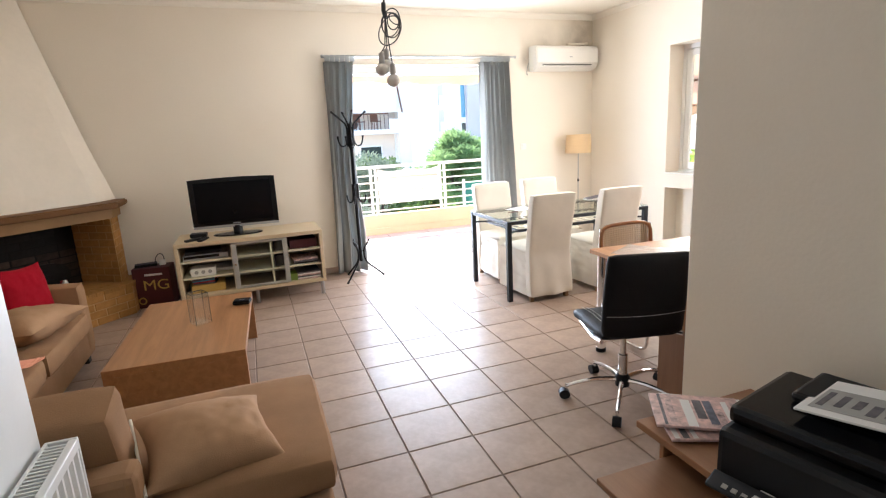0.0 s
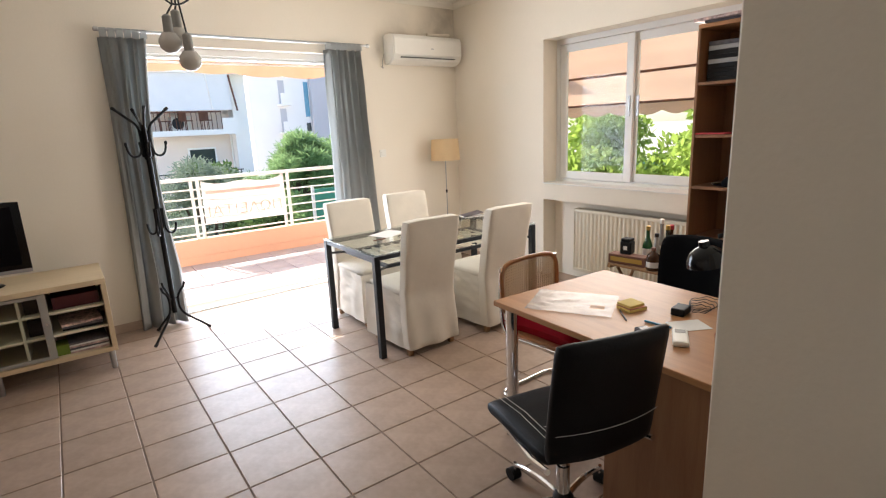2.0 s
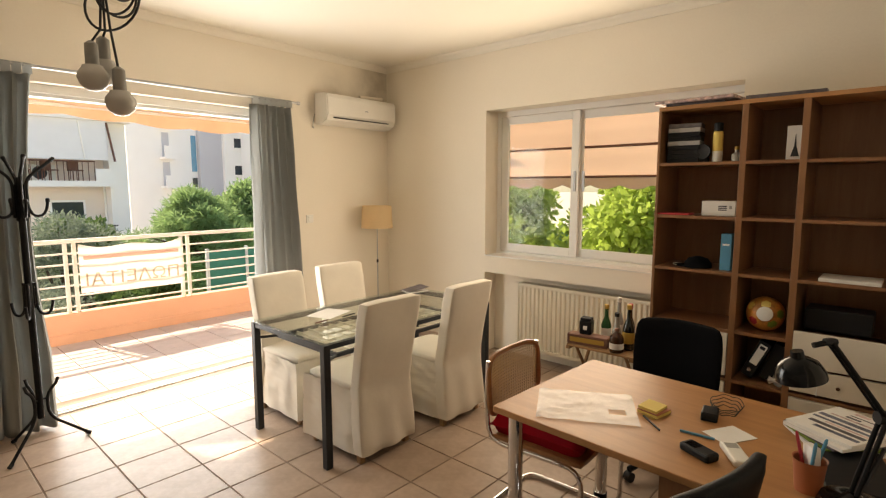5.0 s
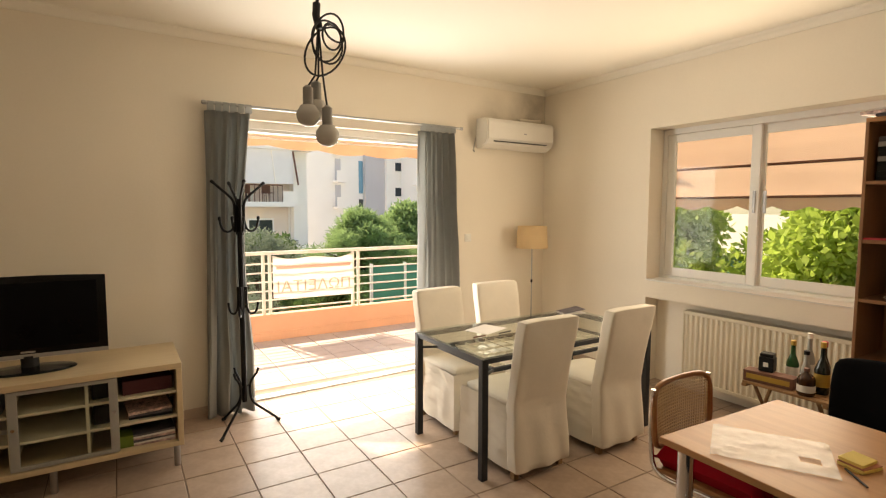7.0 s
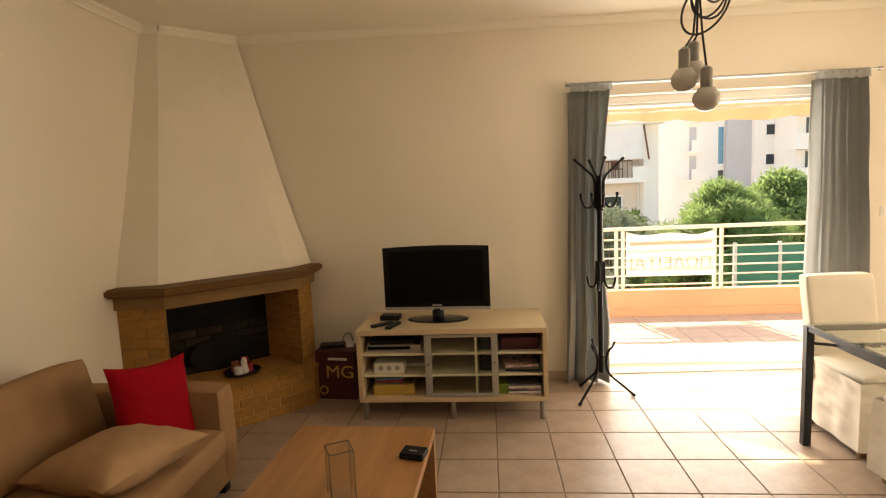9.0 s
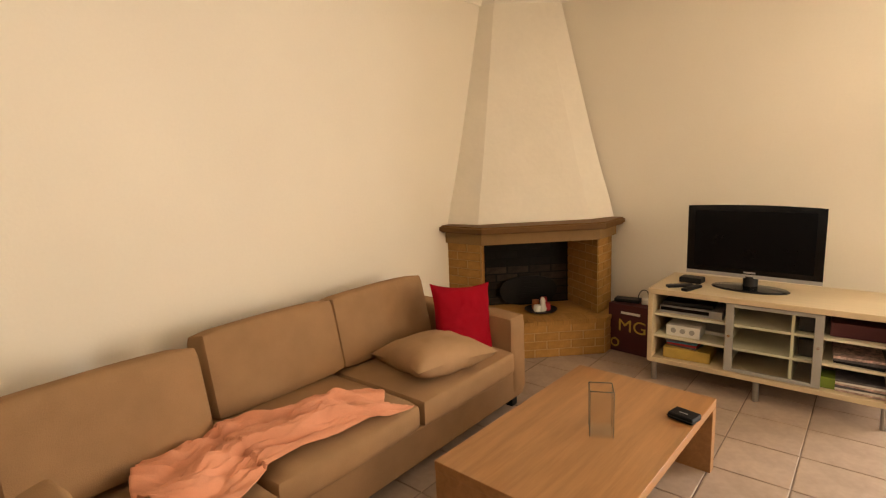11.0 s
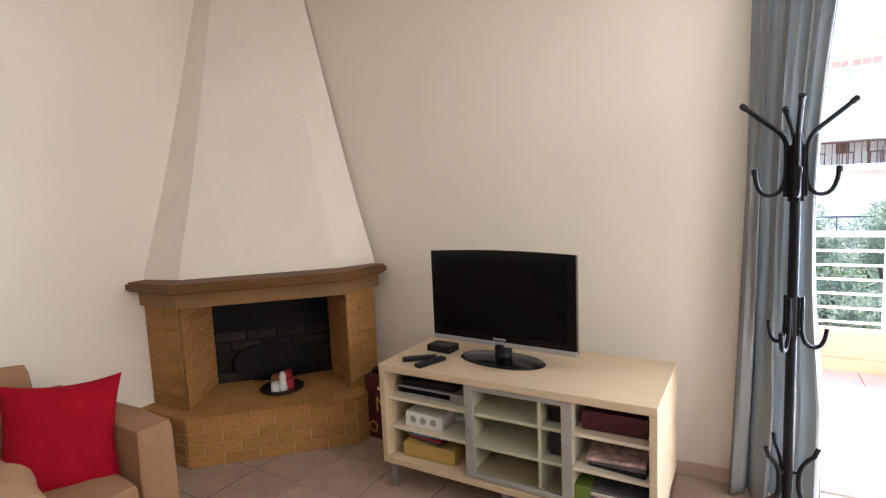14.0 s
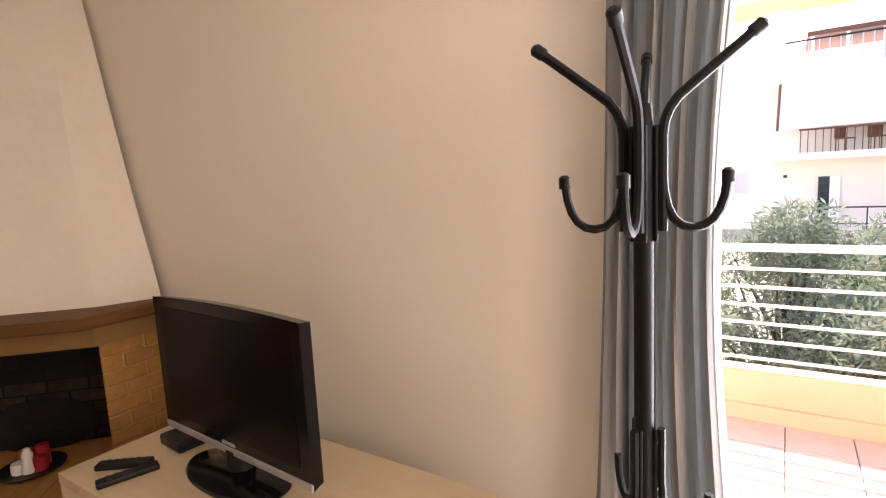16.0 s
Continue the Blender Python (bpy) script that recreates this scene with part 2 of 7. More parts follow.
M_BANNERRED = mat("banner_red_band", (0.80, 0.50, 0.42), 0.9)
M_PAPER = mat("white_paper", (0.78, 0.76, 0.72), 0.8, var=0.04, scale=15)
M_FILM = mat("clear_wrapping", (0.80, 0.74, 0.68), 0.22, var=0.12, scale=14, bump=1.0, bscale=22)
_n, _l = M_FILM.node_tree.nodes, M_FILM.node_tree.links
_tr, _mx = _n.new("ShaderNodeBsdfTransparent"), _n.new("ShaderNodeMixShader")
_mx.inputs[0].default_value = 0.5
_l.new(_tr.outputs[0], _mx.inputs[1])
_l.new(_n["Principled BSDF"].outputs[0], _mx.inputs[2])
_l.new(_mx.outputs[0], _n["Material Output"].inputs[0])
M_BUFF = mat("buff_card", (0.50, 0.33, 0.08), 0.7, var=0.15, scale=12)
M_YELLOW = mat("yellow_card", (0.76, 0.57, 0.16), 0.7, var=0.08)
M_BLUE = mat("blue_card", (0.07, 0.27, 0.42), 0.6, var=0.08)
M_TERRA = mat("terracotta_plastic", (0.40, 0.13, 0.06), 0.5, var=0.06)
M_REDCARD = mat("red_card", (0.40, 0.02, 0.03), 0.6, var=0.1)
M_MAROON = mat("maroon_card", (0.075, 0.010, 0.014), 0.6, var=0.1)
M_GOLD = mat("gold_print", (0.45, 0.28, 0.05), 0.45, var=0.1)
M_GOLDINK = mat("gold_carton_print", (0.60, 0.40, 0.08), 0.5, var=0.1)
M_BOTTLEG = mat("green_bottle_glass", (0.02, 0.09, 0.03), 0.08, var=0.1)
M_BOTTLED = mat("dark_bottle_glass", (0.010, 0.014, 0.010), 0.08, var=0.1)
M_BOTTLEB = mat("brown_bottle_glass", (0.05, 0.018, 0.006), 0.1, var=0.1)
M_CLEAR = glass("clear_glass", (0.975, 0.98, 0.975), 0.02, 0.09)
M_SUBPRINT = mat("printed_pages", (0.50, 0.36, 0.33), 0.5, var=0.9, scale=30)
M_BLUEPRINT = mat("blue_grey_print", (0.11, 0.12, 0.16), 0.5, var=0.6, scale=30)
M_PINKPRINT = mat("pink_print", (0.62, 0.43, 0.39), 0.5, var=0.5, scale=35)
M_PRINTDARK = mat("dark_print", (0.10, 0.09, 0.10), 0.5, var=0.6, scale=25)
M_GREENCARD = mat("green_card", (0.16, 0.24, 0.03), 0.6, var=0.1)
M_BALL = mat("ball_panels", (0.50, 0.20, 0.04), 0.4, var=0.7, scale=9)
M_WHITEHOUSE = mat("white_render", (0.92, 0.90, 0.86), 0.9, var=0.03, scale=0.5)
M_PINKHOUSE = mat("pink_render", (0.86, 0.75, 0.66), 0.9, var=0.04, scale=0.5)
M_GREYHOUSE = mat("grey_and_shaded_render", (0.55, 0.55, 0.58), 0.9, var=0.04, scale=0.5)
M_BLIND = mat("white_sunblind", (0.82, 0.82, 0.83), 0.8, var=0.03, scale=2)
M_DARKWIN = mat("dark_window", (0.03, 0.04, 0.05), 0.15, var=0.2)
M_BLUEWIN = mat("blue_glass_strip", (0.10, 0.30, 0.45), 0.15, var=0.2)
M_BROWNWOOD = mat("brown_timber", (0.16, 0.07, 0.045), 0.7, var=0.2)
M_BARK = mat("bark", (0.10, 0.075, 0.055), 0.95, var=0.3, scale=8, bump=0.8, bscale=25)
M_PINE = sheer("pine_needles", (0.25, 0.37, 0.15), 0.55, 0.0)
M_OLIVE = sheer("olive_leaves", (0.21, 0.26, 0.19), 0.4, 0.0)
M_LAUREL = sheer("laurel_leaves", (0.36, 0.46, 0.09), 0.55, 0.0)
M_HEDGE = sheer("hedge_leaves", (0.09, 0.15, 0.045), 0.4, 0.0)
M_GROUND = mat("dry_ground", (0.44, 0.39, 0.32), 0.95, var=0.25, scale=0.3, bump=0.5, bscale=6)
M_GREENSCREEN = mat("green_fence_mesh", (0.06, 0.27, 0.19), 0.8, var=0.1)
M_TEAL = mat("teal_panel_paint", (0.10, 0.36, 0.36), 0.7, var=0.1)
M_CABLE = mat("black_cable", (0.012, 0.012, 0.012), 0.5, var=0.1)


# ---- helpers for shapes ----
def bx(bm, x0, x1, y0, y1, z0, z1, bev=0.0, seg=2):
    """A box between limits, with rounded edges where bev is set."""
    before = set(bm.verts)
    made = bmesh.ops.create_cube(bm, size=1.0, matrix=Matrix.LocRotScale(((x0 + x1) / 2, (y0 + y1) / 2, (z0 + z1) / 2), None, (x1 - x0, y1 - y0, z1 - z0)))
    if bev:
        edges = list({e for v in made["verts"] for e in v.link_edges})
        bmesh.ops.bevel(bm, geom=edges, offset=bev, segments=seg, profile=0.5, affect='EDGES')
    return [v for v in bm.verts if v not in before]


def tube(bm, pts, r, n=8, r2=None, closed=False):
    """A round bar swept along points; r2 is the radius at its end."""
    pts = [Vector(p) for p in pts]
    rings, side = [], None
    for i, p in enumerate(pts):
        a = pts[i - 1] if (i or closed) else p
        b = pts[(i + 1) % len(pts)] if (i < len(pts) - 1 or closed) else p
        d = (b - a).normalized()
        if side is None:
            side = d.orthogonal().normalized()
        side = (side - d * side.dot(d)).normalized()
        up = d.cross(side)
        rad = r if r2 is None else r + (r2 - r) * i / max(1, len(pts) - 1)
        rings.append([bm.verts.new(p + side * rad * math.cos(2 * math.pi * k / n) + up * rad * math.sin(2 * math.pi * k / n)) for k in range(n)])
    for i in range(len(rings) if closed else len(rings) - 1):
        p, q = rings[i], rings[(i + 1) % len(rings)]
        for k in range(n):
            bm.faces.new((p[k], p[(k + 1) % n], q[(k + 1) % n], q[k]))
    if not closed:
        bm.faces.new(rings[0][::-1])
        bm.faces.new(rings[-1])


def lathe(bm, profile, x=0.0, y=0.0, n=20):
    """A turned shape from (radius, height) pairs, bottom to top."""
    rings = [[bm.verts.new((x + max(r, 0.0004) * math.cos(2 * math.pi * k / n), y + max(r, 0.0004) * math.sin(2 * math.pi * k / n), z)) for k in range(n)] for r, z in profile]
    for p, q in zip(rings, rings[1:]):
        for k in range(n):
            bm.faces.new((p[k], p[(k + 1) % n], q[(k + 1) % n], q[k]))
    bm.faces.new(rings[0][::-1])
    bm.faces.new(rings[-1])


def prism(bm, outline, z0, z1, top=None):
    """An upright solid over a plan outline (anticlockwise); top is another outline for a tapered one."""
    low = [bm.verts.new((x, y, z0)) for x, y in outline]
    high = [bm.verts.new((x, y, z1)) for x, y in (top or outline)]
    n = len(low)
    for k in range(n):
        bm.faces.new((low[k], low[(k + 1) % n], high[(k + 1) % n], high[k]))
    bm.faces.new(low[::-1])
    bm.faces.new(high)


def pad(bm, w, d, h, n=14, edge=0.35, wob=0.01, seed=0):
    """A stuffed cushion lying flat: full in the middle, thin at the seam, with pulled-out corners."""
    def at(i, j, s):
        u, v = 2 * i / n - 1, 2 * j / n - 1
        f = (max(0, 1 - u ** 4) * max(0, 1 - v ** 4)) ** edge
        pinch = 1 - 0.09 * (1 - u * u) * abs(v) ** 3 - 0.0
        pinch2 = 1 - 0.09 * (1 - v * v) * abs(u) ** 3
        k = noise.noise(Vector((u * 1.7 + seed, v * 1.7, s))) * wob
        return (u * w / 2 * pinch2, v * d / 2 * pinch, s * (h / 2 * f) + k * f)
    top = [[bm.verts.new(at(i, j, 1)) for j in range(n + 1)] for i in range(n + 1)]
    low = [[top[i][j] if i in (0, n) or j in (0, n) else bm.verts.new(at(i, j, -1)) for j in range(n + 1)] for i in range(n + 1)]
    for i in range(n):
        for j in range(n):
            bm.faces.new((top[i][j], top[i + 1][j], top[i + 1][j + 1], top[i][j + 1]))
            bm.faces.new((low[i][j], low[i][j + 1], low[i + 1][j + 1], low[i + 1][j]))


def soft_box(bm, x0, x1, y0, y1, z0, z1, r=0.04, crown=0.015, n=8):
    """A foam block: rounded edges and a slightly domed top."""
    vs = bx(bm, x0, x1, y0, y1, z0, z1)
    fs = list({f for v in vs for f in v.link_faces})
    es = list({e for f in fs for e in f.edges})
    bmesh.ops.subdivide_edges(bm, edges=es, cuts=n, use_grid_fill=True)
    c = Vector(((x0 + x1) / 2, (y0 + y1) / 2, (z0 + z1) / 2))
    hx, hy, hz = (x1 - x0) / 2, (y1 - y0) / 2, (z1 - z0) / 2
    r = min(r, hx * 0.98, hy * 0.98, hz * 0.98)
    fresh = {v for e in bm.edges for v in e.verts if abs(v.co.x - c.x) <= hx + 1e-5 and abs(v.co.y - c.y) <= hy + 1e-5 and abs(v.co.z - c.z) <= hz + 1e-5}
    for v in fresh:
        p = v.co - c
        q = Vector((max(-hx + r, min(hx - r, p.x)), max(-hy + r, min(hy - r, p.y)), max(-hz + r, min(hz - r, p.z))))
        d = p - q
        if d.length > 1e-6:
            p = q + d.normalized() * r
        u, w, t = p.x / hx, p.y / hy, p.z / hz
        p.z += crown * t * max(0, (1 - u * u)) * max(0, (1 - w * w))
        p.x += crown * 0.5 * u * max(0, 1 - w * w) * max(0, 1 - t * t)
        p.y += crown * 0.5 * w * max(0, 1 - u * u) * max(0, 1 - t * t)
        v.co = c + p + Vector((1, 1, 1)) * 0.004 * noise.noise(v.co * 6)


def part(name, bm, material, parent=None, label="", m=None, smooth=False):
    """Links a bmesh as one mesh object under a thing or a part."""
    me = bpy.data.meshes.new(name)
    bmesh.ops.recalc_face_normals(bm, faces=bm.faces)
    if smooth:
        for f in bm.faces:
            f.smooth = True
        for e in bm.edges:
            if len(e.link_faces) == 2 and e.calc_face_angle(0) > 0.7:
                e.smooth = False
    bm.to_mesh(me)
    bm.free()
    me.materials.append(material)
    ob = new(name, me)
    if parent:
        ob.parent = parent
    if m is not None:
        ob.matrix_basis = m
    if label:
        tagged(ob, label)
    return ob


def boxpart(name, limits, material, parent=None, bev=0.003, label="", m=None):
    bm = bmesh.new()
    bx(bm, *limits, bev=bev)
    return part(name, bm, material, parent, label, m)


def tubepart(name, pts, r, material, parent=None, label="", n=8, r2=None, m=None, closed=False):
    bm = bmesh.new()
    tube(bm, pts, r, n, r2, closed)
    return part(name, bm, material, parent, label, m, smooth=True)


def lathepart(name, profile, material, parent=None, label="", n=20, x=0.0, y=0.0, m=None):
    bm = bmesh.new()
    lathe(bm, profile, x, y, n)
    return part(name, bm, material, parent, label, m, smooth=True)


def thing(name, m, label, category, group=""):
    ob = new(name)
    ob.matrix_basis = m
    ob.empty_display_size = 0.1
    return tagged(ob, label, category, group)


def arc(p0, p1, p2, n=6):
    """Points of a bend from p0 to p2 that leans towards p1."""
    p0, p1, p2 = Vector(p0), Vector(p1), Vector(p2)
    return [(1 - t) ** 2 * p0 + 2 * t * (1 - t) * p1 + t * t * p2 for t in (k / n for k in range(n + 1))]


def words(text, size):
    """Flat lettering as a bmesh, centred on the origin in the XY plane."""
    cu = bpy.data.curves.new("lettering", 'FONT')
    cu.body, cu.size, cu.align_x, cu.align_y = text, size, 'CENTER', 'CENTER'
    ob = new("lettering", cu)
    me = ob.to_mesh()
    bm = bmesh.new()
    bm.from_mesh(me)
    ob.to_mesh_clear()
    bpy.data.objects.remove(ob)
    return bm


# ---- the room: shell ----
XW, XE, ZC = -1.70, 5.08, 2.95             # west and east wall faces, ceiling
NORTH = pose(0, 6.505, 0, 0, 0, 2.2)       # the balcony wall stands slightly askew


def structure(name, bm, material, label="", m=None, smooth=False):
    return tagged(part(name, bm, material, None, label, m, smooth), kind="structure")


bm = bmesh.new()
bx(bm, XW - 0.3, XE + 0.3, -1.2, 6.95, -0.25, -0.005)
floor = structure("floor", bm, M_GROUT, "beige ceramic floor tiles with dark grout lines")
bm = bmesh.new()
bx(bm, XW - 0.3, XE + 0.3, -1.4, 7.0, ZC, ZC + 0.2)
structure("ceiling", bm, M_CEIL, "plain cream painted plaster ceiling")

bm = bmesh.new()                            # balcony wall with the door opening
DL, DR, DT = 1.63, 3.62, 2.34
bx(bm, -2.1, DL, 0, 0.26, -0.2, ZC)
bx(bm, DR, 5.6, 0, 0.26, -0.2, ZC)
bx(bm, DL, DR, 0, 0.26, DT, ZC)
bx(bm, DL, DR, 0, 0.26, -0.2, -0.012)
structure("wall_north", bm, M_WALLN, "cream plaster wall with balcony doorway", NORTH)

WN, WS, WB, WT = 5.29, 3.10, 0.97, 2.36     # window: north and south edge, sill, head
bm = bmesh.new()
bx(bm, XE, XE + 0.30, WN, 6.95, -0.2, ZC)
bx(bm, XE, XE + 0.30, -1.2, WS, -0.2, ZC)
bx(bm, XE, XE + 0.30, WS, WN, WT, ZC)
bx(bm, XE, XE + 0.30, WS, WN, 0.81, WB)
bx(bm, XE + 0.18, XE + 0.30, WS, WN, -0.2, 0.81)
structure("wall_east", bm, M_WALL, "cream plaster wall with window and radiator niche")
bm = bmesh.new()
bx(bm, XW - 0.25, XW, 1.9, 6.75, -0.2, ZC)
structure("wall_west", bm, M_WALL, "plain cream plaster wall behind the sofa")
bm = bmesh.new()
bx(bm, XW - 0.25, -0.20, 1.75, 1.9, -0.2, ZC)
structure("wall_southwest", bm, M_WALL, "plain cream plaster wall")
bm = bmesh.new()
bx(bm, -0.20, -0.053, -1.2, 2.16, -0.2, ZC, 0.004)
structure("wall_entry", bm, M_RADIW, "white plaster wall end beside the radiator")
bm = bmesh.new()
bx(bm, 2.282, 2.41, -1.2, 2.111, -0.2, ZC, 0.006)
structure("wall_partition", bm, M_WALL, "cream plaster partition wall with a plain end")
bm = bmesh.new()
bx(bm, -0.20, 2.41, -1.35, -1.2, -0.2, ZC)
bx(bm, 2.41, XE + 0.3, 1.45, 1.6, -0.2, ZC)
structure("wall_south", bm, M_WALL, "plain cream plaster wall")


def cornice(name, p0, p1, inward):
    """A stepped plaster moulding under the ceiling along a wall."""
    p0, p1, i = Vector(p0), Vector(p1), Vector(inward)
    b = bmesh.new()
    prof = [(0, 0), (0, -0.06), (0.012, -0.06), (0.018, -0.045), (0.03, -0.03), (0.045, -0.018), (0.05, -0.006), (0.05, 0)]
    rows = [[b.verts.new(p + i * o + Vector((0, 0, ZC + z))) for o, z in prof] for p in (p0, p1)]
    for k in range(len(prof) - 1):
        b.faces.new((rows[0][k], rows[0][k + 1], rows[1][k + 1], rows[1][k]))
    b.faces.new(rows[0]), b.faces.new(rows[1][::-1])
    return structure(name, b, M_CEIL, "cream plaster cornice moulding")


yn = lambda x: 6.505 + 0.0384 * x           # the balcony wall's face
cornice("trim", (XW, yn(XW), 0), (XE, yn(XE), 0), (0, -1, 0))
cornice("trim", (XE, 1.6, 0), (XE, yn(XE), 0), (-1, 0, 0))
cornice("trim", (XW, 1.9, 0), (XW, 6.03, 0), (1, 0, 0))


def skirting(p0, p1, inward, h=0.075):
    p0, p1, i = Vector(p0), Vector(p1), Vector(inward)
    b = bmesh.new()
    prism(b, [tuple((p0)[:2]), tuple(p1[:2]), tuple((p1 + i * 0.009)[:2]), tuple((p0 + i * 0.009)[:2])], 0.0, h)
    return structure("baseboard", b, M_SKIRT, "beige ceramic skirting tiles")


skirting((-0.5, yn(-0.5)), (DL, yn(DL)), (0, -1))
skirting((DR, yn(DR)), (XE, yn(XE)), (0, -1))
skirting((XE, WN), (XE, yn(XE)), (-1, 0))
skirting((2.282, 1.9), (2.282, 2.106), (-1, 0))
skirting((2.284, 2.111), (2.41, 2.111), (0, 1))

# ---- balcony door ----
door = tagged(new("door_1"), "open white aluminium sliding balcony door", "door", kind="structure")
door.matrix_basis = NORTH
boxpart("frame_jamb", (DL, DL + 0.05, 0.08, 0.20, 0, DT), M_ALU, door)
boxpart("frame_jamb", (DR - 0.05, DR, 0.08, 0.20, 0, DT), M_ALU, door)
boxpart("frame_head", (DL + 0.05, DR - 0.05, 0.08, 0.20, DT - 0.06, DT), M_ALU, door)
boxpart("frame_head_track", (DL + 0.05, DR - 0.05, 0.10, 0.18, DT - 0.085, DT - 0.06), M_ALU, door)
boxpart("sill_track", (DL + 0.05, DR - 0.05, 0.10, 0.19, -0.012, 0.008), M_ALU, door, 0.002)
for gy in (0.125, 0.160):
    boxpart("track_rail", (DL + 0.05, DR - 0.05, gy, gy + 0.008, 0.008, 0.018), M_ALU, door, 0.001)
leaf = boxpart("leaf_stile", (DL + 0.05, DL + 0.115, 0.115, 0.155, 0.02, DT - 0.085), M_ALU, door, 0.004, "edge of the sliding leaf pushed into the wall")
boxpart("lock_plate", (DL + 0.115, DL + 0.119, 0.122, 0.148, 0.86, 1.12), M_SILVER, leaf, 0.001, "steel lock plate")
boxpart("lock_slot", (DL + 0.119, DL + 0.121, 0.130, 0.140, 0.94, 1.04), M_BLACKPL, leaf, 0.0)

# ---- window with two sliding sashes ----
win = tagged(new("window_1"), "white aluminium sliding window with two sashes", "window", kind="structure")
FX = XE + 0.19
for n_, lim in (("frame_head", (FX, FX + 0.09, WS, WN, WT - 0.05, WT)), ("frame_sill", (FX - 0.01, FX + 0.09, WS, WN, WB, WB + 0.035)),
                ("frame_jamb", (FX, FX + 0.09, WN - 0.045, WN, WB + 0.035, WT - 0.05)), ("frame_jamb", (FX, FX + 0.09, WS, WS + 0.045, WB + 0.035, WT - 0.05)),
                ("window_sill", (XE - 0.012, FX - 0.01, WS, WN, WB, WB + 0.012))):
    boxpart(n_, lim, M_ALU, win, 0.003)


def sash(y0, y1, x):
    s = boxpart("sash", (x, x + 0.03, y0, y0 + 0.075, WB + 0.04, WT - 0.055), M_ALU, win, 0.004)
    boxpart("sash_stile", (x, x + 0.03, y1 - 0.075, y1, WB + 0.04, WT - 0.055), M_ALU, s, 0.004)
    boxpart("sash_rail", (x, x + 0.03, y0 + 0.075, y1 - 0.075, WB + 0.04, WB + 0.115), M_ALU, s, 0.004)
    boxpart("sash_rail", (x, x + 0.03, y0 + 0.075, y1 - 0.075, WT - 0.125, WT - 0.055), M_ALU, s, 0.004)
    g = boxpart("pane", (x + 0.012, x + 0.017, y0 + 0.075, y1 - 0.075, WB + 0.115, WT - 0.125), M_GLASS, s, 0.0, "clear window pane")
    g.visible_shadow = False
    return s


s1 = sash(4.415, WN - 0.045, FX + 0.012)
s2 = sash(WS + 0.045, 4.47, FX + 0.046)
boxpart("handle", (FX + 0.004, FX + 0.013, 4.438, 4.462, 1.60, 1.78), M_SILVER, s1, 0.003, "steel sash pull")
boxpart("handle", (FX + 0.036, FX + 0.047, 4.37, 4.396, 1.60, 1.78), M_SILVER, s2, 0.003, "steel sash pull")

# ---- curtain rod and curtains ----
rod = thing("curtain_rod", NORTH, "thin brushed steel curtain rod above the balcony door", "curtain rod")
tubepart("rod", [(1.50, -0.09, 2.42), (3.83, -0.09, 2.42)], 0.011, M_ROD, rod)
for ex in (1.50, 3.83):
    lathepart("finial", [(0.011, 0), (0.017, 0.004), (0.017, 0.028), (0.008, 0.035)], M_ROD, rod, m=pose(ex, -0.09, 2.42, 0, 90 if ex > 2 else -90, 0), n=12)
for ex in (1.54, 3.79):
    tubepart("bracket", [(ex, 0.0, 2.42), (ex, -0.09, 2.42)], 0.009, M_ROD, rod)


def curtain(xa, xb, xa2, xb2, folds, seed, tuck):
    """A tab-top curtain of gathered folds from (xa..xb) at the rod to (xa2..xb2) at the floor."""
    rng = random.Random(seed)
    th = thing("curtain", NORTH, "grey-blue cotton tab-top curtain drawn to the side", "curtain", "curtains at the balcony door")
    nu, nv = folds * 12, 34
    ph = [rng.uniform(0, 6) for _ in range(4)]
    b = bmesh.new()
    grid = []
    for j in range(nv + 1):
        v = j / nv
        row = []
        z = 2.365 - v * 2.35
        for i in range(nu + 1):
            u = i / nu
            a = xa + (xa2 - xa) * v ** 1.6
            c = xb + (xb2 - xb) * v ** 1.3 - tuck * math.sin(math.pi * min(1, v * 1.25)) * 0.5
            amp = 0.030 + 0.020 * v
            lean_ = 1.6 * math.sin(v * 2.0 + ph[1]) * u + (2.2 * v if tuck else 0.3 * v)
            wig = math.sin(u * folds * 2 * math.pi + ph[0] + lean_) + (0.55 - 0.25 * v) * math.sin(u * folds * 4.3 * math.pi + ph[2] + 2 * v) + 0.6 * noise.noise(Vector((u * folds * 1.3 + 2 * v, v * 2.3, seed + 5)))
            x = a + (c - a) * (u + 0.25 / folds / 2 * math.sin(u * folds * 2 * math.pi + 1.3 + ph[3]))
            row.append(b.verts.new((x, -0.09 + amp * wig + 0.012 * noise.noise(Vector((u * 5, v * 6, seed))), z)))
        grid.append(row)
    for j in range(nv):
        for i in range(nu):
            b.faces.new((grid[j][i], grid[j][i + 1], grid[j + 1][i + 1], grid[j + 1][i]))
    cloth = part("cloth", b, M_CURTAIN, th, smooth=True)
    sol = cloth.modifiers.new("thickness", 'SOLIDIFY')
    sol.thickness = 0.002
    tabs = folds + 2
    for k in range(tabs):
        x = xa + (xb - xa) * (k + 0.5) / tabs
        b = bmesh.new()
        w = 0.022
        ring = [(-0.02, -0.055), (-0.017, 0.0), (-0.008, 0.013), (0.008, 0.013), (0.017, 0.0), (0.02, -0.055)]
        rows = [[b.verts.new((x + s, -0.09 + yy, 2.42 + zz)) for yy, zz in ring] for s in (-w, w)]
        for q in range(len(ring) - 1):
            b.faces.new((rows[0][q], rows[0][q + 1], rows[1][q + 1], rows[1][q]))
        part("tab", b, M_CURTAIN, th)
    return th


curtain(1.50, 1.83, 1.44, 1.82, 4, 3, 0.13)
curtain(3.375, 3.775, 3.385, 3.89, 5, 8, 0.0)

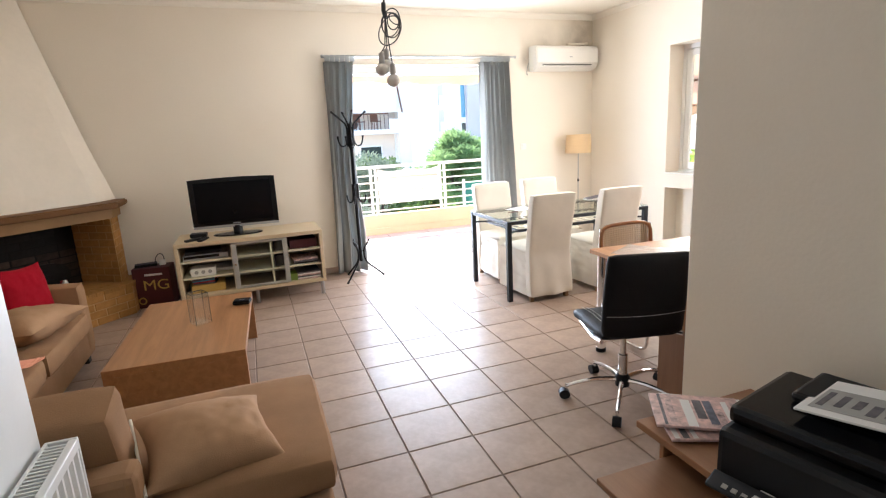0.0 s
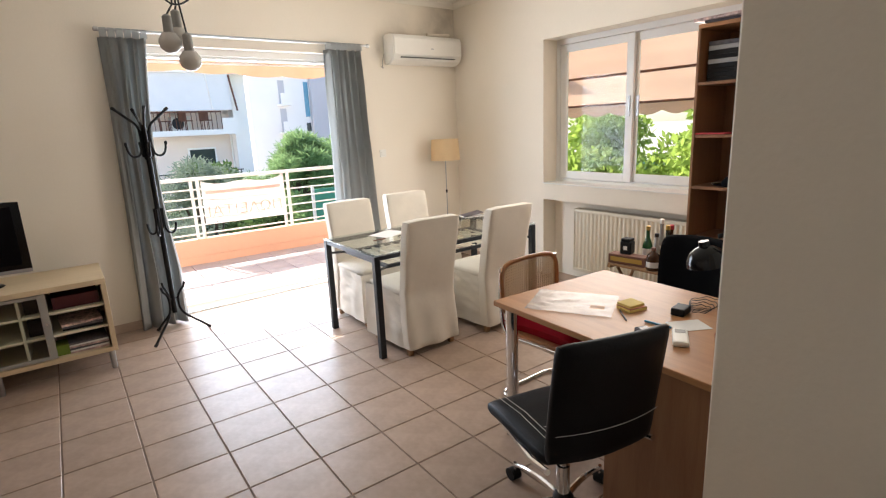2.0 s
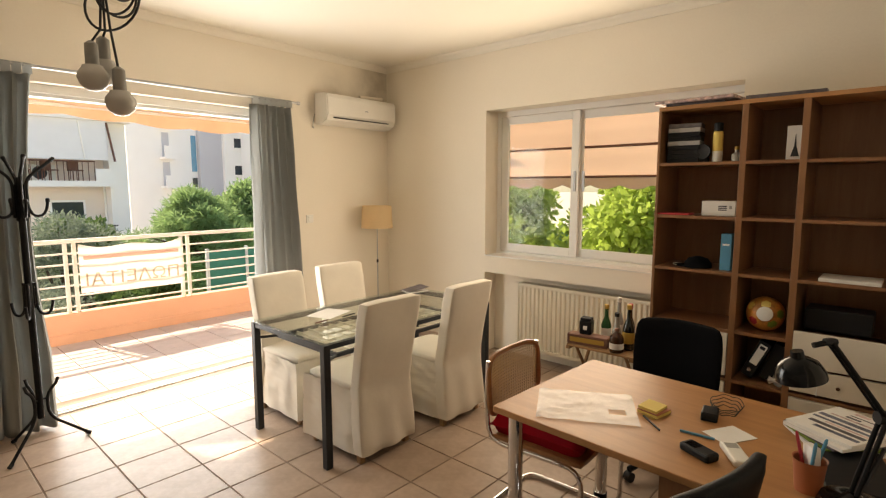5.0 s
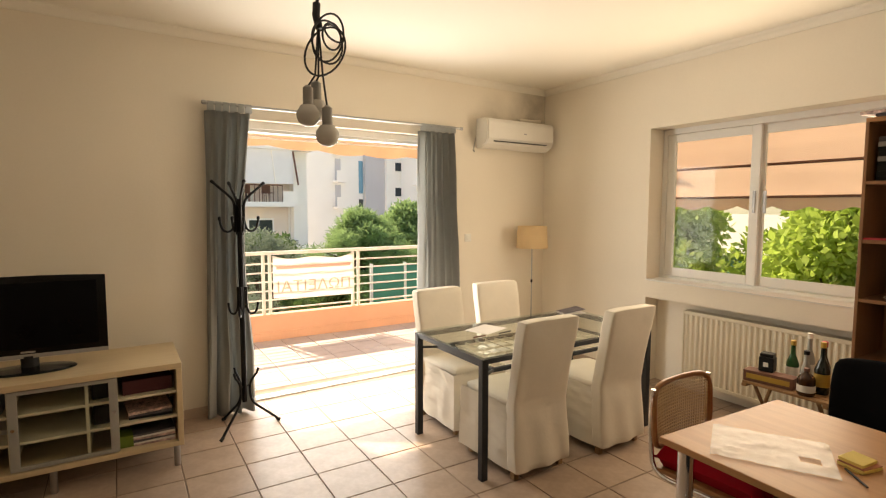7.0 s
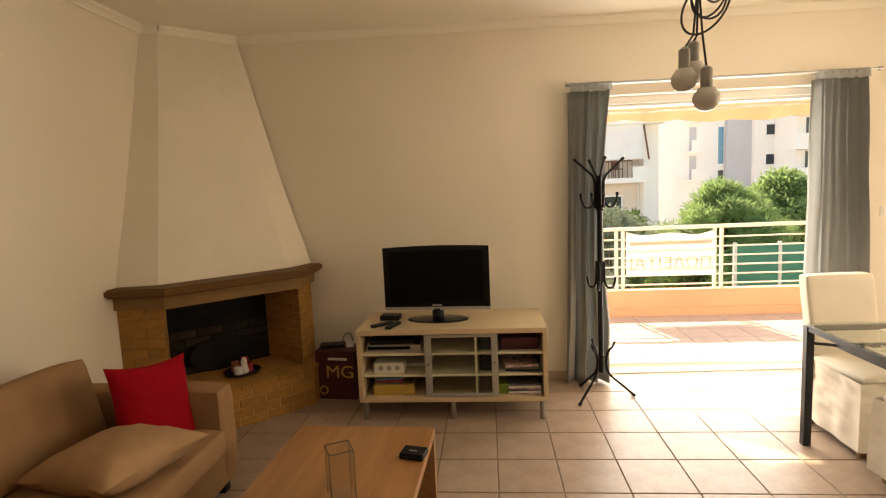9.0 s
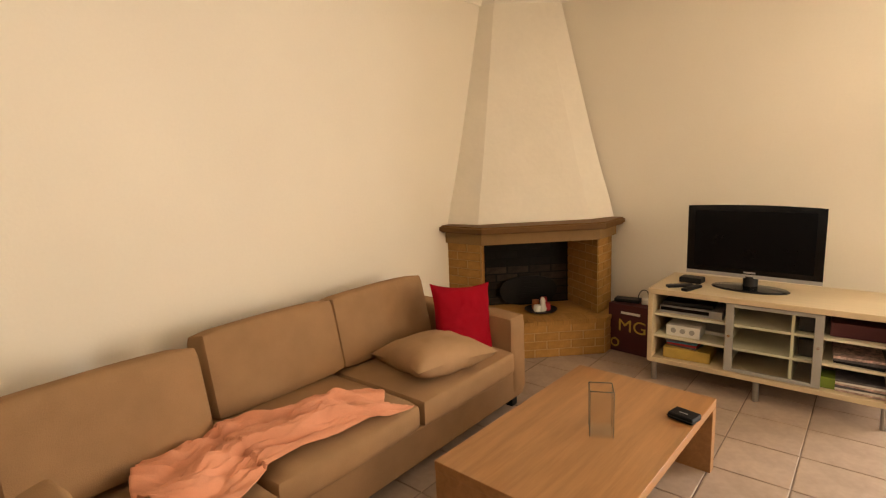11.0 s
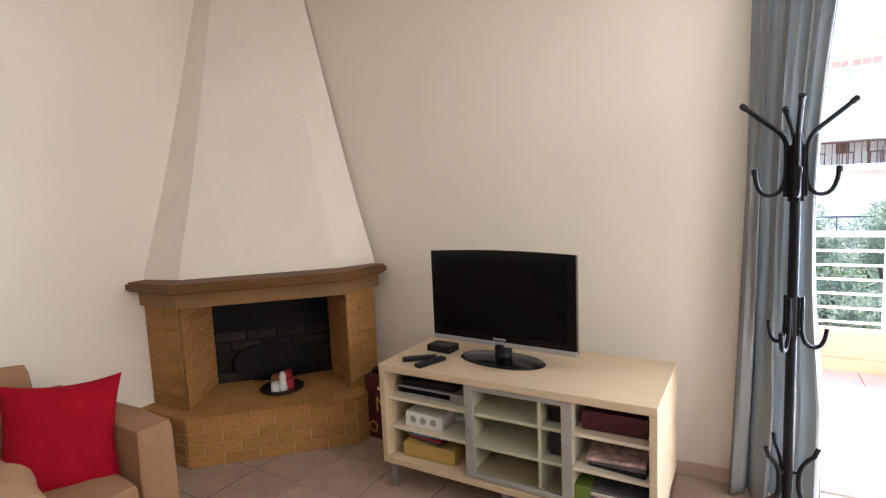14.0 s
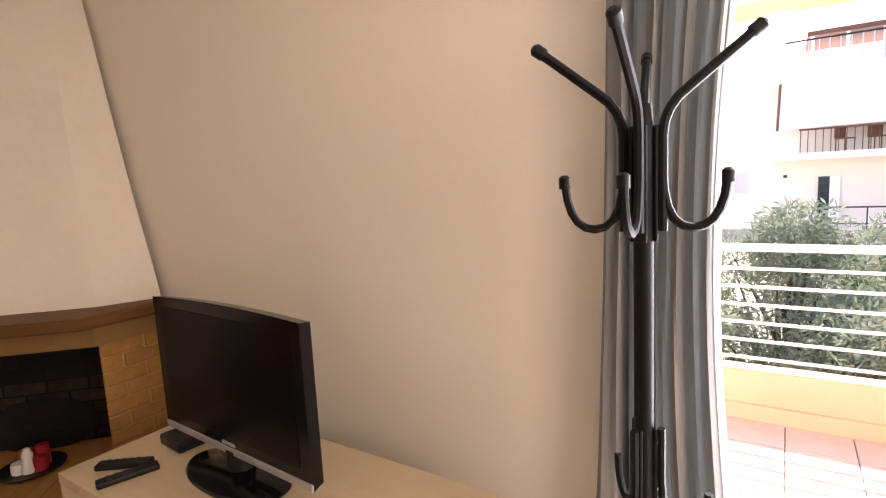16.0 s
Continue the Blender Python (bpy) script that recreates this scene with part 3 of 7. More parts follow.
# ---- air conditioner, switch ----
ac = thing("air_conditioner", NORTH @ pose(4.56, 0, 2.255), "white split air conditioner unit mounted high on the wall", "air conditioner")
b = bmesh.new()
prof = [(0, 0.0), (-0.10, 0.0), (-0.175, 0.035), (-0.205, 0.09), (-0.205, 0.25), (-0.185, 0.285), (-0.12, 0.30), (0, 0.30)]
rows = [[b.verts.new((x, y, z)) for y, z in prof] for x in (-0.465, 0.465)]
for k in range(len(prof)):
    b.faces.new((rows[0][k], rows[0][(k + 1) % len(prof)], rows[1][(k + 1) % len(prof)], rows[1][k]))
b.faces.new(rows[0]), b.faces.new(rows[1][::-1])
bmesh.ops.bevel(b, geom=[e for e in b.edges if abs(e.verts[0].co.x - e.verts[1].co.x) < 0.01], offset=0.012, segments=2, affect='EDGES')
part("body", b, M_WHITEPL, ac)
boxpart("louvre", (-0.38, 0.35, -0.212, -0.172, 0.055, 0.062), M_BLACKPL, ac, 0.0, "dark outlet slot", pose(0, 0.0, 0.0))
boxpart("flap", (-0.42, 0.38, -0.19, -0.182, 0.012, 0.05), M_WHITEPL, ac, 0.002, m=pose(0, 0.012, 0.006, -32))
boxpart("badge", (0.02, 0.06, -0.207, -0.204, 0.15, 0.16), M_SILVER, ac, 0.0)
tubepart("cable", arc((-0.475, -0.02, 0.10), (-0.515, -0.03, 0.0), (-0.495, -0.012, -0.02)) + arc((-0.495, -0.012, -0.02), (-0.475, -0.015, -0.06), (-0.51, -0.012, -0.02), 6), 0.004, M_GREYPL, ac, n=6)
b = bmesh.new()
tube(b, [(0.10, -0.03, 0.33), (0.30, -0.035, 0.335), (0.42, -0.03, 0.345)], 0.017, 8)
part("pipe_cover", b, M_WALL, ac, "painted pipe cover above the unit", smooth=True)
sw = thing("light_switch", NORTH @ pose(4.0, 0, 1.325), "small white light switch on the wall", "switch")
boxpart("plate", (-0.04, 0.04, -0.01, 0, -0.04, 0.04), M_WHITEPL, sw, 0.003)
boxpart("rocker", (-0.02, 0.02, -0.014, -0.009, -0.025, 0.025), M_WHITEPL, sw, 0.002)

# ---- radiators ----


def radiator(m, length, height, depth, material, label, flutes):
    """A steel panel radiator facing -x: fluted front, grille on top."""
    th = thing("radiator", m, label, "radiator")
    b = bmesh.new()
    n = flutes * 4
    ys = [length * k / n for k in range(n + 1)]
    lo, hi = [], []
    for k, y in enumerate(ys):
        o = -0.010 if k % 4 in (1, 2) else 0.0
        lo.append(b.verts.new((o, y, 0.03))), hi.append(b.verts.new((o, y, height - 0.03)))
    for k in range(n):
        b.faces.new((lo[k], lo[k + 1], hi[k + 1], hi[k]))
    part("front_panel", b, material, th)
    boxpart("top_rim", (-0.012, 0.012, 0, length, height - 0.032, height), material, th, 0.004)
    boxpart("bottom_rim", (-0.012, 0.012, 0, length, 0.0, 0.032), material, th, 0.004)
    boxpart("side_cover", (-0.010, depth, -0.012, 0.0, 0.0, height), material, th, 0.004)
    boxpart("side_cover", (-0.010, depth, length, length + 0.012, 0.0, height), material, th, 0.004)
    boxpart("back_panel", (depth - 0.012, depth, 0, length, 0, height), material, th, 0.003)
    b = bmesh.new()
    k = 0.02
    while k < length - 0.02:
        bx(b, 0.012, depth - 0.012, k, k + 0.006, height - 0.006, height - 0.001)
        k += 0.018
    part("top_grille", b, material, th)
    for yy in (0.12, length - 0.12):
        tubepart("bracket_foot", [(depth - 0.006, yy, -0.10), (depth - 0.006, yy, 0.02)], 0.012, material, th)
    return th


radiator(pose(XE + 0.05, 3.375, 0.11), 1.54, 0.63, 0.10, M_RADI, "cream steel panel radiator in the niche under the window", 34)
radiator(pose(0.037, 0.955, 0.14, 0, 0, 0) @ pose(0, 1.18, 0, 0, 0, 180), 1.18, 0.60, 0.075, M_RADIW, "white steel panel radiator with a slotted top", 26)

# ---- fireplace in the corner ----
CX, CY = XW, 6.44                            # the room's corner
fire = thing("fireplace", pose(CX, CY, 0), "yellow brick corner fireplace with a dark stone mantel and plaster hood", "fireplace")
P_W, P_A, P_B, P_N = (0, -0.98), (0.34, -0.97), (1.02, -0.30), (1.02, -0.02)
K_L, K_R = (0.08, -0.57), (0.61, -0.045)
b = bmesh.new()
prism(b, [(0, 0), (0, -1.06), (0.42, -1.055), (1.115, -0.375), (1.115, 0)], 0, 0.268)
part("hearth_base", b, M_MORTAR, fire)
b = bmesh.new()
off = lambda p, d: (p[0] + d[0], p[1] + d[1])
prism(b, [P_W, (0.33, -0.962), (K_L[0] - 0.012, K_L[1]), (K_R[0], K_R[1] + 0.012), (1.012, -0.292), P_N, (0, 0)], 0.268, 0.93)
part("brick_core", b, M_MORTAR, fire)
b = bmesh.new()
prism(b, [(K_L[0], K_L[1] - 0.02), (K_L[0] + 0.004, K_L[1] - 0.02), (K_R[0] + 0.02, K_R[1] - 0.004), (K_R[0] + 0.02, K_R[1])], 0.30, 0.93)
part("back_plate", b, M_SOOT, fire, "soot-stained back of the firebox")
b = bmesh.new()
prism(b, [(0, 0), (0, -1.01), (0.36, -1.005), (1.05, -0.325), (1.05, 0)], 0.93, 1.025)
part("mantel_beam", b, M_BEAM, fire)
b = bmesh.new()
prism(b, [(0, 0), (0, -1.085), (0.42, -1.08), (1.125, -0.40), (1.125, 0)], 1.025, 1.082)
bmesh.ops.bevel(b, geom=[e for e in b.edges if abs(e.verts[0].co.z - e.verts[1].co.z) < 0.01], offset=0.012, segments=3, affect='EDGES')
part("mantel_shelf", b, M_MANTEL, fire, "dark stone mantel shelf with a rounded edge")
b = bmesh.new()
low = [(0, 0), (0, -0.94), (0.26, -0.885), (0.90, -0.24), (1.0, 0)]
top = [(0, 0), (0, -0.42), (0.12, -0.385), (0.42, -0.09), (0.53, 0)]
steps = 10
ring0 = None
for k in range(steps + 1):
    t = k / steps
    s = 1 - t + 0.10 * (1 - t) ** 6          # the foot flares slightly
    ring = [b.verts.new((tx + (lx - tx) * min(s, 1.06), ty + (ly - ty) * min(s, 1.06), 1.082 + t * (ZC - 1.082))) for (lx, ly), (tx, ty) in zip(low, top)]
    ring[0].co.x, ring[0].co.y = 0, 0
    if ring0:
        for q in range(5):
            b.faces.new((ring0[q], ring0[(q + 1) % 5], ring[(q + 1) % 5], ring[q]))
    else:
        b.faces.new(ring[::-1])
    ring0 = ring
b.faces.new(ring0)
part("hood", b, M_HOOD, fire, "tapering white plaster chimney hood")

for (hx0, hy0), (hx1, hy1) in zip(top[1:], top[2:]):
    hn = Vector((hy0 - hy1, hx1 - hx0, 0)).normalized() * -1
    cornice("trim", (CX + hx0, CY + hy0, 0), (CX + hx1, CY + hy1, 0), hn)

brick_mesh = {}


def brick(parent, m, l, h, d, material=M_BRICK):
    """One brick at m, its face towards -y, from x 0 to l."""
    key = (round(l, 2), round(h, 3), material.name)
    if key not in brick_mesh:
        b_ = bmesh.new()
        bx(b_, 0, key[0], -d, 0.0, 0, h)
        bmesh.ops.bevel(b_, geom=[e for e in b_.edges if e.verts[0].co.y < -d / 2 and e.verts[1].co.y < -d / 2], offset=0.004, segments=1, affect='EDGES')
        me = bpy.data.meshes.new("brick")
        b_.to_mesh(me)
        b_.free()
        me.materials.append(material)
        brick_mesh[key] = me
    ob = new("brick", brick_mesh[key])
    ob.parent = parent
    ob.matrix_basis = m
    return ob


def brick_face(parent, p0, p1, z0, courses, h=0.063, j=0.007, l=0.20, d=0.0035, material=M_BRICK):
    """Courses of bricks on an upright face from p0 to p1 (the outside lies to the right of that way)."""
    p0, p1 = Vector(p0), Vector(p1)
    length = (p1 - p0).length
    yaw = math.degrees(math.atan2(p1.y - p0.y, p1.x - p0.x))
    for c in range(courses):
        x = 0.0
        first = True
        while x < length - 0.02:
            w = l / 2 if (first and c % 2) else l
            w = min(w, length - x)
            if length - x - w < 0.05:
                w = length - x
            q = p0 + (p1 - p0) * (x / length)
            brick(parent, pose(q.x, q.y, z0 + c * (h + j), 0, 0, yaw), max(0.02, w - j), h, d, material)
            x += w
            first = False


# ---- balcony ----
bm = bmesh.new()
bx(bm, -1.4, 6.4, 6.62, 8.98, -0.30, -0.026)
structure("balcony_slab", bm, M_GROUT, "tiled balcony floor")
bm = bmesh.new()
bx(bm, -1.4, 6.4, 8.76, 8.90, -0.026, 0.30, 0.006)
bx(bm, 6.26, 6.40, 6.9, 8.76, -0.026, 0.30, 0.006)
bx(bm, -1.4, 6.4, 8.735, 8.76, -0.026, 0.085, 0.003)
structure("wall_parapet", bm, M_PARAPET, "low orange-painted balcony parapet")
railing = thing("balcony_railing", pose(0, 8.83, 0.30), "white painted steel balcony railing with horizontal bars", "railing")
boxpart("top_rail", (-1.4, 6.4, -0.025, 0.025, 0.745, 0.79), M_RAIL, railing, 0.008)
for z in (0.06, 0.175, 0.29, 0.405, 0.52, 0.635):
    tubepart("bar", [(-1.4, 0, z), (6.4, 0, z)], 0.0105, M_RAIL, railing, n=8)
for px in (-1.2, -0.01, 0.07, 1.2, 1.28, 2.41, 2.49, 3.59, 3.67, 4.8, 4.88, 6.0):
    boxpart("post", (px - 0.018, px + 0.018, -0.02, 0.02, 0, 0.745), M_RAIL, railing, 0.004)
banner = thing("for_sale_banner", pose(0, 8.79, 0), "sagging white cloth for-sale banner tied to the railing, seen from behind", "banner")
b = bmesh.new()
g = []
for i in range(25):
    u = i / 24
    x = 2.52 + u * 1.06
    top_z = 1.035 - 0.03 * math.sin(u * 9.5) * (0.6 + u * 0.4) - 0.05 * math.sin(math.pi * u)
    low_z = 0.50 - 0.03 * u
    g.append([b.verts.new((x, 0.012 * math.sin(u * 13 + v * 2.2) * 0.6, low_z + (top_z - low_z) * v)) for v in (k / 10 for k in range(11))])
for i in range(24):
    for k in range(10):
        b.faces.new((g[i][k], g[i + 1][k], g[i + 1][k + 1], g[i][k + 1]))
part("cloth", b, M_BANNER, banner, smooth=True)
b = words("ΠΩΛΕΙΤΑΙ", 0.21)
for v in b.verts:
    v.co = Vector((3.05 - v.co.x * 1.02, -0.014, 0.63 + v.co.y * 0.92))
part("lettering", b, M_BANNERINK, banner, "faded letters showing through in reverse")
b = bmesh.new()
bx(b, 2.56, 3.54, -0.0135, -0.0125, 0.86, 0.90)
part("red_band", b, M_BANNERRED, banner, "faded red band")

# awning over the balcony: cloth, bars, valance
awn = thing("balcony_awning", pose(0, 0, 0), "sun-bleached orange cloth awning over the balcony", "awning")
YB, ZB, YF, ZF = 6.80, 2.72, 8.42, 2.44
XA0, XA1 = 0.2, 6.3
gap = [(1.50, 8.27), (1.98, 7.98), (1.62, 7.94)]     # hole added to the cloth, shaped to cast the triangular sun patch indoors


def in_gap(x, y):
    s = []
    for k in range(3):
        (ax, ay), (bx_, by_) = gap[k], gap[(k + 1) % 3]
        s.append((bx_ - ax) * (y - ay) - (by_ - ay) * (x - ax))
    return all(q <= 0 for q in s) or all(q >= 0 for q in s)


b = bmesh.new()
nx, ny = 140, 36
g = [[b.verts.new((XA0 + (XA1 - XA0) * i / nx, YB + (YF - YB) * j / ny, ZB + (ZF - ZB) * j / ny - 0.05 * math.sin(math.pi * j / ny) + 0.012 * math.sin(i * 0.31))) for j in range(ny + 1)] for i in range(nx + 1)]
for i in range(nx):
    for j in range(ny):
        c = (g[i][j].co + g[i + 1][j + 1].co) / 2
        if not in_gap(c.x, c.y):
            b.faces.new((g[i][j], g[i + 1][j], g[i + 1][j + 1], g[i][j + 1]))
part("cloth", b, M_AWN, awn, smooth=True)
tubepart("front_bar", [(XA0, YF, ZF), (XA1, YF, ZF)], 0.025, M_RAIL, awn, "white front bar")
tubepart("roller", [(XA0, YB, ZB + 0.02), (XA1, YB, ZB + 0.02)], 0.04, M_RAIL, awn)
b = bmesh.new()
g = []
for i in range(181):
    x = XA0 + (XA1 - XA0) * i / 180
    drop = 0.11 + 0.03 * abs(math.sin(x * 5.2)) + 0.03 * math.sin(x * 1.9 + 0.6)
    g.append([b.verts.new((x, YF + 0.027 + 0.015 * math.sin(x * 11) * v, ZF - drop * v)) for v in (0, 0.33, 0.66, 1)])
for i in range(180):
    for k in range(3):
        b.faces.new((g[i][k], g[i + 1][k], g[i + 1][k + 1], g[i][k + 1]))
part("valance", b, M_AWN, awn, "wavy orange valance", smooth=True)
for ax in (1.05, 5.2):
    tubepart("folding_arm", [(ax, YB + 0.02, ZB - 0.06), (ax + 0.55, 7.6, 2.50), (ax + 0.2, YF, ZF - 0.01)], 0.018, M_RAIL, awn)

awn2 = thing("window_awning", pose(0, 0, 0), "pale terracotta striped awning outside the window with scalloped edge", "awning")
X0, Z0, X1, Z1, Y0, Y1 = 5.42, 2.62, 6.75, 1.76, 1.6, 6.9
b = bmesh.new()
nx, ny = 30, 40
g = [[b.verts.new((X0 + (X1 - X0) * i / nx, Y0 + (Y1 - Y0) * j / ny, Z0 + (Z1 - Z0) * (i / nx) ** 1.05 - 0.012 * abs(math.sin(i / nx * 4 * math.pi)))) for j in range(ny + 1)] for i in range(nx + 1)]
for i in range(nx):
    for j in range(ny):
        b.faces.new((g[i][j], g[i + 1][j], g[i + 1][j + 1], g[i][j + 1]))
part("cloth", b, M_AWN2, awn2, smooth=True)
b = bmesh.new()
g = []
for i in range(121):
    y = Y0 + (Y1 - Y0) * i / 120
    drop = 0.10 + 0.05 * abs(math.sin(y * math.pi / 0.36))
    g.append([b.verts.new((X1 + 0.004 + 0.008 * math.sin(y * 9), y, Z1 - drop * v)) for v in (0, 0.5, 1)])
for i in range(120):
    for k in range(2):
        b.faces.new((g[i][k], g[i + 1][k], g[i + 1][k + 1], g[i][k + 1]))
part("valance", b, M_AWN2, awn2, "scalloped valance", smooth=True)
tubepart("front_bar", [(X1, Y0, Z1), (X1, Y1, Z1)], 0.018, M_BROWNWOOD, awn2, "brown front bar")
for k in (0.3, 0.62):
    tubepart("rib", [(X0 + (X1 - X0) * k, Y0, Z0 + (Z1 - Z0) * k - 0.03), (X0 + (X1 - X0) * k, Y1, Z0 + (Z1 - Z0) * k - 0.03)], 0.014, M_BROWNWOOD, awn2, "brown cross rib")
for yy in (6.85, 3.0):
    tubepart("side_arm", [(5.40, yy, 1.55), (5.9, yy, 2.05), (X1, yy, Z1 - 0.01)], 0.014, M_BROWNWOOD, awn2, "brown side arm")


# ---- outdoors ----
GZ = -3.4
bm = bmesh.new()
bx(bm, -400, 400, -300, 700, GZ - 0.5, GZ)
structure("ground", bm, M_GROUND, "dry ground with low growth")
bm = bmesh.new()
bx(bm, XW - 0.3, XE + 0.3, -1.4, 7.0, GZ, -0.26)
structure("wall_lower_storey", bm, M_WHITEHOUSE, "plain wall of the storey below")


def house_window(parent, x0, x1, z0, z1, y, material=M_DARKWIN):
    w = boxpart("window", (x0, x1, y - 0.03, y + 0.05, z0, z1), M_WHITEHOUSE, parent, 0.0)
    boxpart("pane", (x0 + 0.08, x1 - 0.08, y - 0.05, y - 0.032, z0 + 0.08, z1 - 0.08), material, w, 0.0)
    boxpart("sill", (x0 - 0.06, x1 + 0.06, y - 0.12, y - 0.03, z0 - 0.07, z0), M_WHITEHOUSE, w, 0.0)
    return w


# house across the street, with balconies
A = thing("apartment_house", pose(0, 26, GZ), "pink and white apartment house with balconies and drawn white sunblinds", "house")
H = -GZ
boxpart("wall", (1.35, 8.5, 1.3, 12, 0, H + 4.2), M_PINKHOUSE, A, 0.0)
boxpart("side_pier", (7.85, 8.5, 0.6, 1.3, 0, H + 4.2), M_WHITEHOUSE, A, 0.0)
boxpart("roof", (1.25, 8.6, -0.1, 12.2, H + 4.17, H + 4.5), M_WHITEHOUSE, A, 0.0)
bal = boxpart("balcony", (1.45, 7.87, 0, 1.3, H + 1.64, H + 1.86), M_WHITEHOUSE, A, 0.0)
boxpart("parapet", (1.45, 2.15, 0, 0.12, H + 1.86, H + 2.36), M_WHITEHOUSE, bal, 0.0)
boxpart("parapet", (7.22, 7.87, 0, 0.12, H + 1.86, H + 2.33), M_WHITEHOUSE, bal, 0.0)
tubepart("handrail", [(2.15, 0.06, H + 2.6), (7.22, 0.06, H + 2.6)], 0.03, M_BROWNWOOD, bal, n=6)
for k in range(26):
    xx = 2.2 + k * 0.2
    tubepart("baluster", [(xx, 0.06, H + 1.86), (xx, 0.06, H + 2.6)], 0.014, M_BROWNWOOD, bal, n=5)
bl = boxpart("sunblind", (1.62, 7.7, 0.05, 0.12, H + 2.66, H + 4.17), M_BLIND, A, 0.0, "drawn white sunblind")
tubepart("blind_arm", [(7.7, 0.05, H + 4.12), (7.88, -0.1, H + 2.62)], 0.04, M_BROWNWOOD, bl, n=6)
tubepart("blind_arm", [(1.6, 0.05, H + 4.12), (1.55, -0.1, H + 2.62)], 0.04, M_BROWNWOOD, bl, n=6)
tubepart("blind_seam", [(2.2, 0.03, H + 4.12), (2.15, 0.03, H + 2.7)], 0.03, M_WHITEHOUSE, bl, n=6)
tubepart("blind_seam", [(6.75, 0.03, H + 4.12), (6.9, 0.03, H + 2.7)], 0.03, M_WHITEHOUSE, bl, n=6)
b2 = boxpart("balcony", (1.45, 7.87, 0, 1.3, H - 1.35, H - 1.12), M_WHITEHOUSE, A, 0.0)
tubepart("handrail", [(1.45, 0.06, H + 0.08), (7.87, 0.06, H + 0.08)], 0.025, M_DARKSTEEL, b2, n=6)
tubepart("handrail", [(1.45, 0.06, H - 0.45), (7.87, 0.06, H - 0.45)], 0.018, M_DARKSTEEL, b2, n=6)
for k in range(6):
    tubepart("post", [(1.5 + k * 1.25, 0.06, H - 1.12), (1.5 + k * 1.25, 0.06, H + 0.08)], 0.02, M_DARKSTEEL, b2, n=6)
dr = boxpart("door", (2.76, 3.08, 1.24, 1.30, H - 1.12, H + 1.05), M_DARKWIN, A, 0.0, "narrow dark balcony door")
boxpart("shutter", (3.08, 3.36, 1.2, 1.26, H - 1.12, H + 1.05), M_WHITEHOUSE, dr, 0.0)
house_window(A, 5.9, 7.1, H - 0.1, H + 1.1, 1.3)
tubepart("downpipe", [(7.8, 1.22, H - 3), (7.8, 1.22, H + 1.64)], 0.05, M_WHITEHOUSE, A, n=8)
boxpart("vent_grille", (1.75, 1.87, 1.27, 1.30, H + 1.05, H + 1.15), M_DARKWIN, A, 0.0)
pg = boxpart("roof_pergola", (2.3, 6.2, 0.6, 3.5, H + 5.6, H + 5.75), M_BROWNWOOD, A, 0.0, "brown timber roof pergola")
for k in range(5):
    boxpart("post", (2.4 + k * 0.92, 2.5 + k * 0.92, 0.7, 0.8, H + 4.5, H + 5.6), M_WHITEHOUSE, pg, 0.0)
rr = tubepart("roof_rail", [(1.7, 0.1, H + 5.4), (8.2, 0.1, H + 5.4)], 0.03, M_DARKSTEEL, A, n=6)
for k in range(24):
    tubepart("rail_bar", [(1.8 + k * 0.27, 0.1, H + 4.5), (1.8 + k * 0.27, 0.1, H + 5.4)], 0.018, M_GREYHOUSE, rr, n=5)
for k in range(2):
    sp = boxpart("solar_panel", (6.5 + k * 1.5, 7.7 + k * 1.5, 4, 4.1, H + 5.0, H + 6.0), M_BLUEWIN, A, 0.0, m=pose(0, 0, 0))
# clutter on the balcony
rng = random.Random(4)
for k in range(5):
    xx = 3.4 + k * 0.82
    ch = thing("balcony_chair", pose(xx, 26.55, 1.86, 0, 0, rng.uniform(0, 180)), "brown folding chair on the far balcony", "chair", "chairs on the far balcony")
    boxpart("seat", (-0.2, 0.2, -0.2, 0.2, 0.38, 0.42), M_BROWNWOOD, ch, 0.0)
    boxpart("backrest", (-0.2, 0.2, 0.18, 0.21, 0.42, 0.80), M_BROWNWOOD, ch, 0.0)
    for lx in (-0.17, 0.17):
        for ly in (-0.17, 0.17):
            tubepart("leg", [(lx, ly, 0), (lx, ly, 0.38)], 0.02, M_BROWNWOOD, ch, n=5)
unit = thing("outdoor_unit", pose(5.7, 27.0, 1.86), "white outdoor air conditioner unit with round fan grille", "air conditioner")
boxpart("case", (-0.4, 0.4, -0.15, 0.15, 0, 0.6), M_WHITEPL, unit, 0.01)
lathepart("fan_grille", [(0.22, 0), (0.24, 0.01), (0.24, 0.02), (0.2, 0.02)], M_DARKSTEEL, unit, m=pose(-0.1, -0.15, 0.3, 90, 0, 0))

# white house further off
Bh = thing("white_apartment_block", pose(0, 45, GZ), "tall white apartment block with a blue glass stair strip", "house")
boxpart("wall", (14.2, 21.0, 0, 12, 0, H + 11), M_WHITEHOUSE, Bh, 0.0)
# grey colour paints the shade on this face of the white block
boxpart("shaded_bay", (19.2, 21.0, -0.5, 0, 0, H + 11.2), M_GREYHOUSE, Bh, 0.0)
boxpart("wing", (21.0, 24.2, -0.9, 11, 0, H + 11), M_WHITEHOUSE, Bh, 0.0)
boxpart("roof", (14.0, 24.4, -0.3, 12.2, H + 11, H + 11.3), M_WHITEHOUSE, Bh, 0.0)
strip = boxpart("glass_strip", (18.75, 19.12, -0.05, 0.0, H + 2.8, H + 5.6), M_BLUEWIN, Bh, 0.0, "blue stair window strip")
boxpart("glass_strip", (18.75, 19.12, -0.05, 0.0, H + 1.6, H + 2.3), M_DARKWIN, Bh, 0.0)
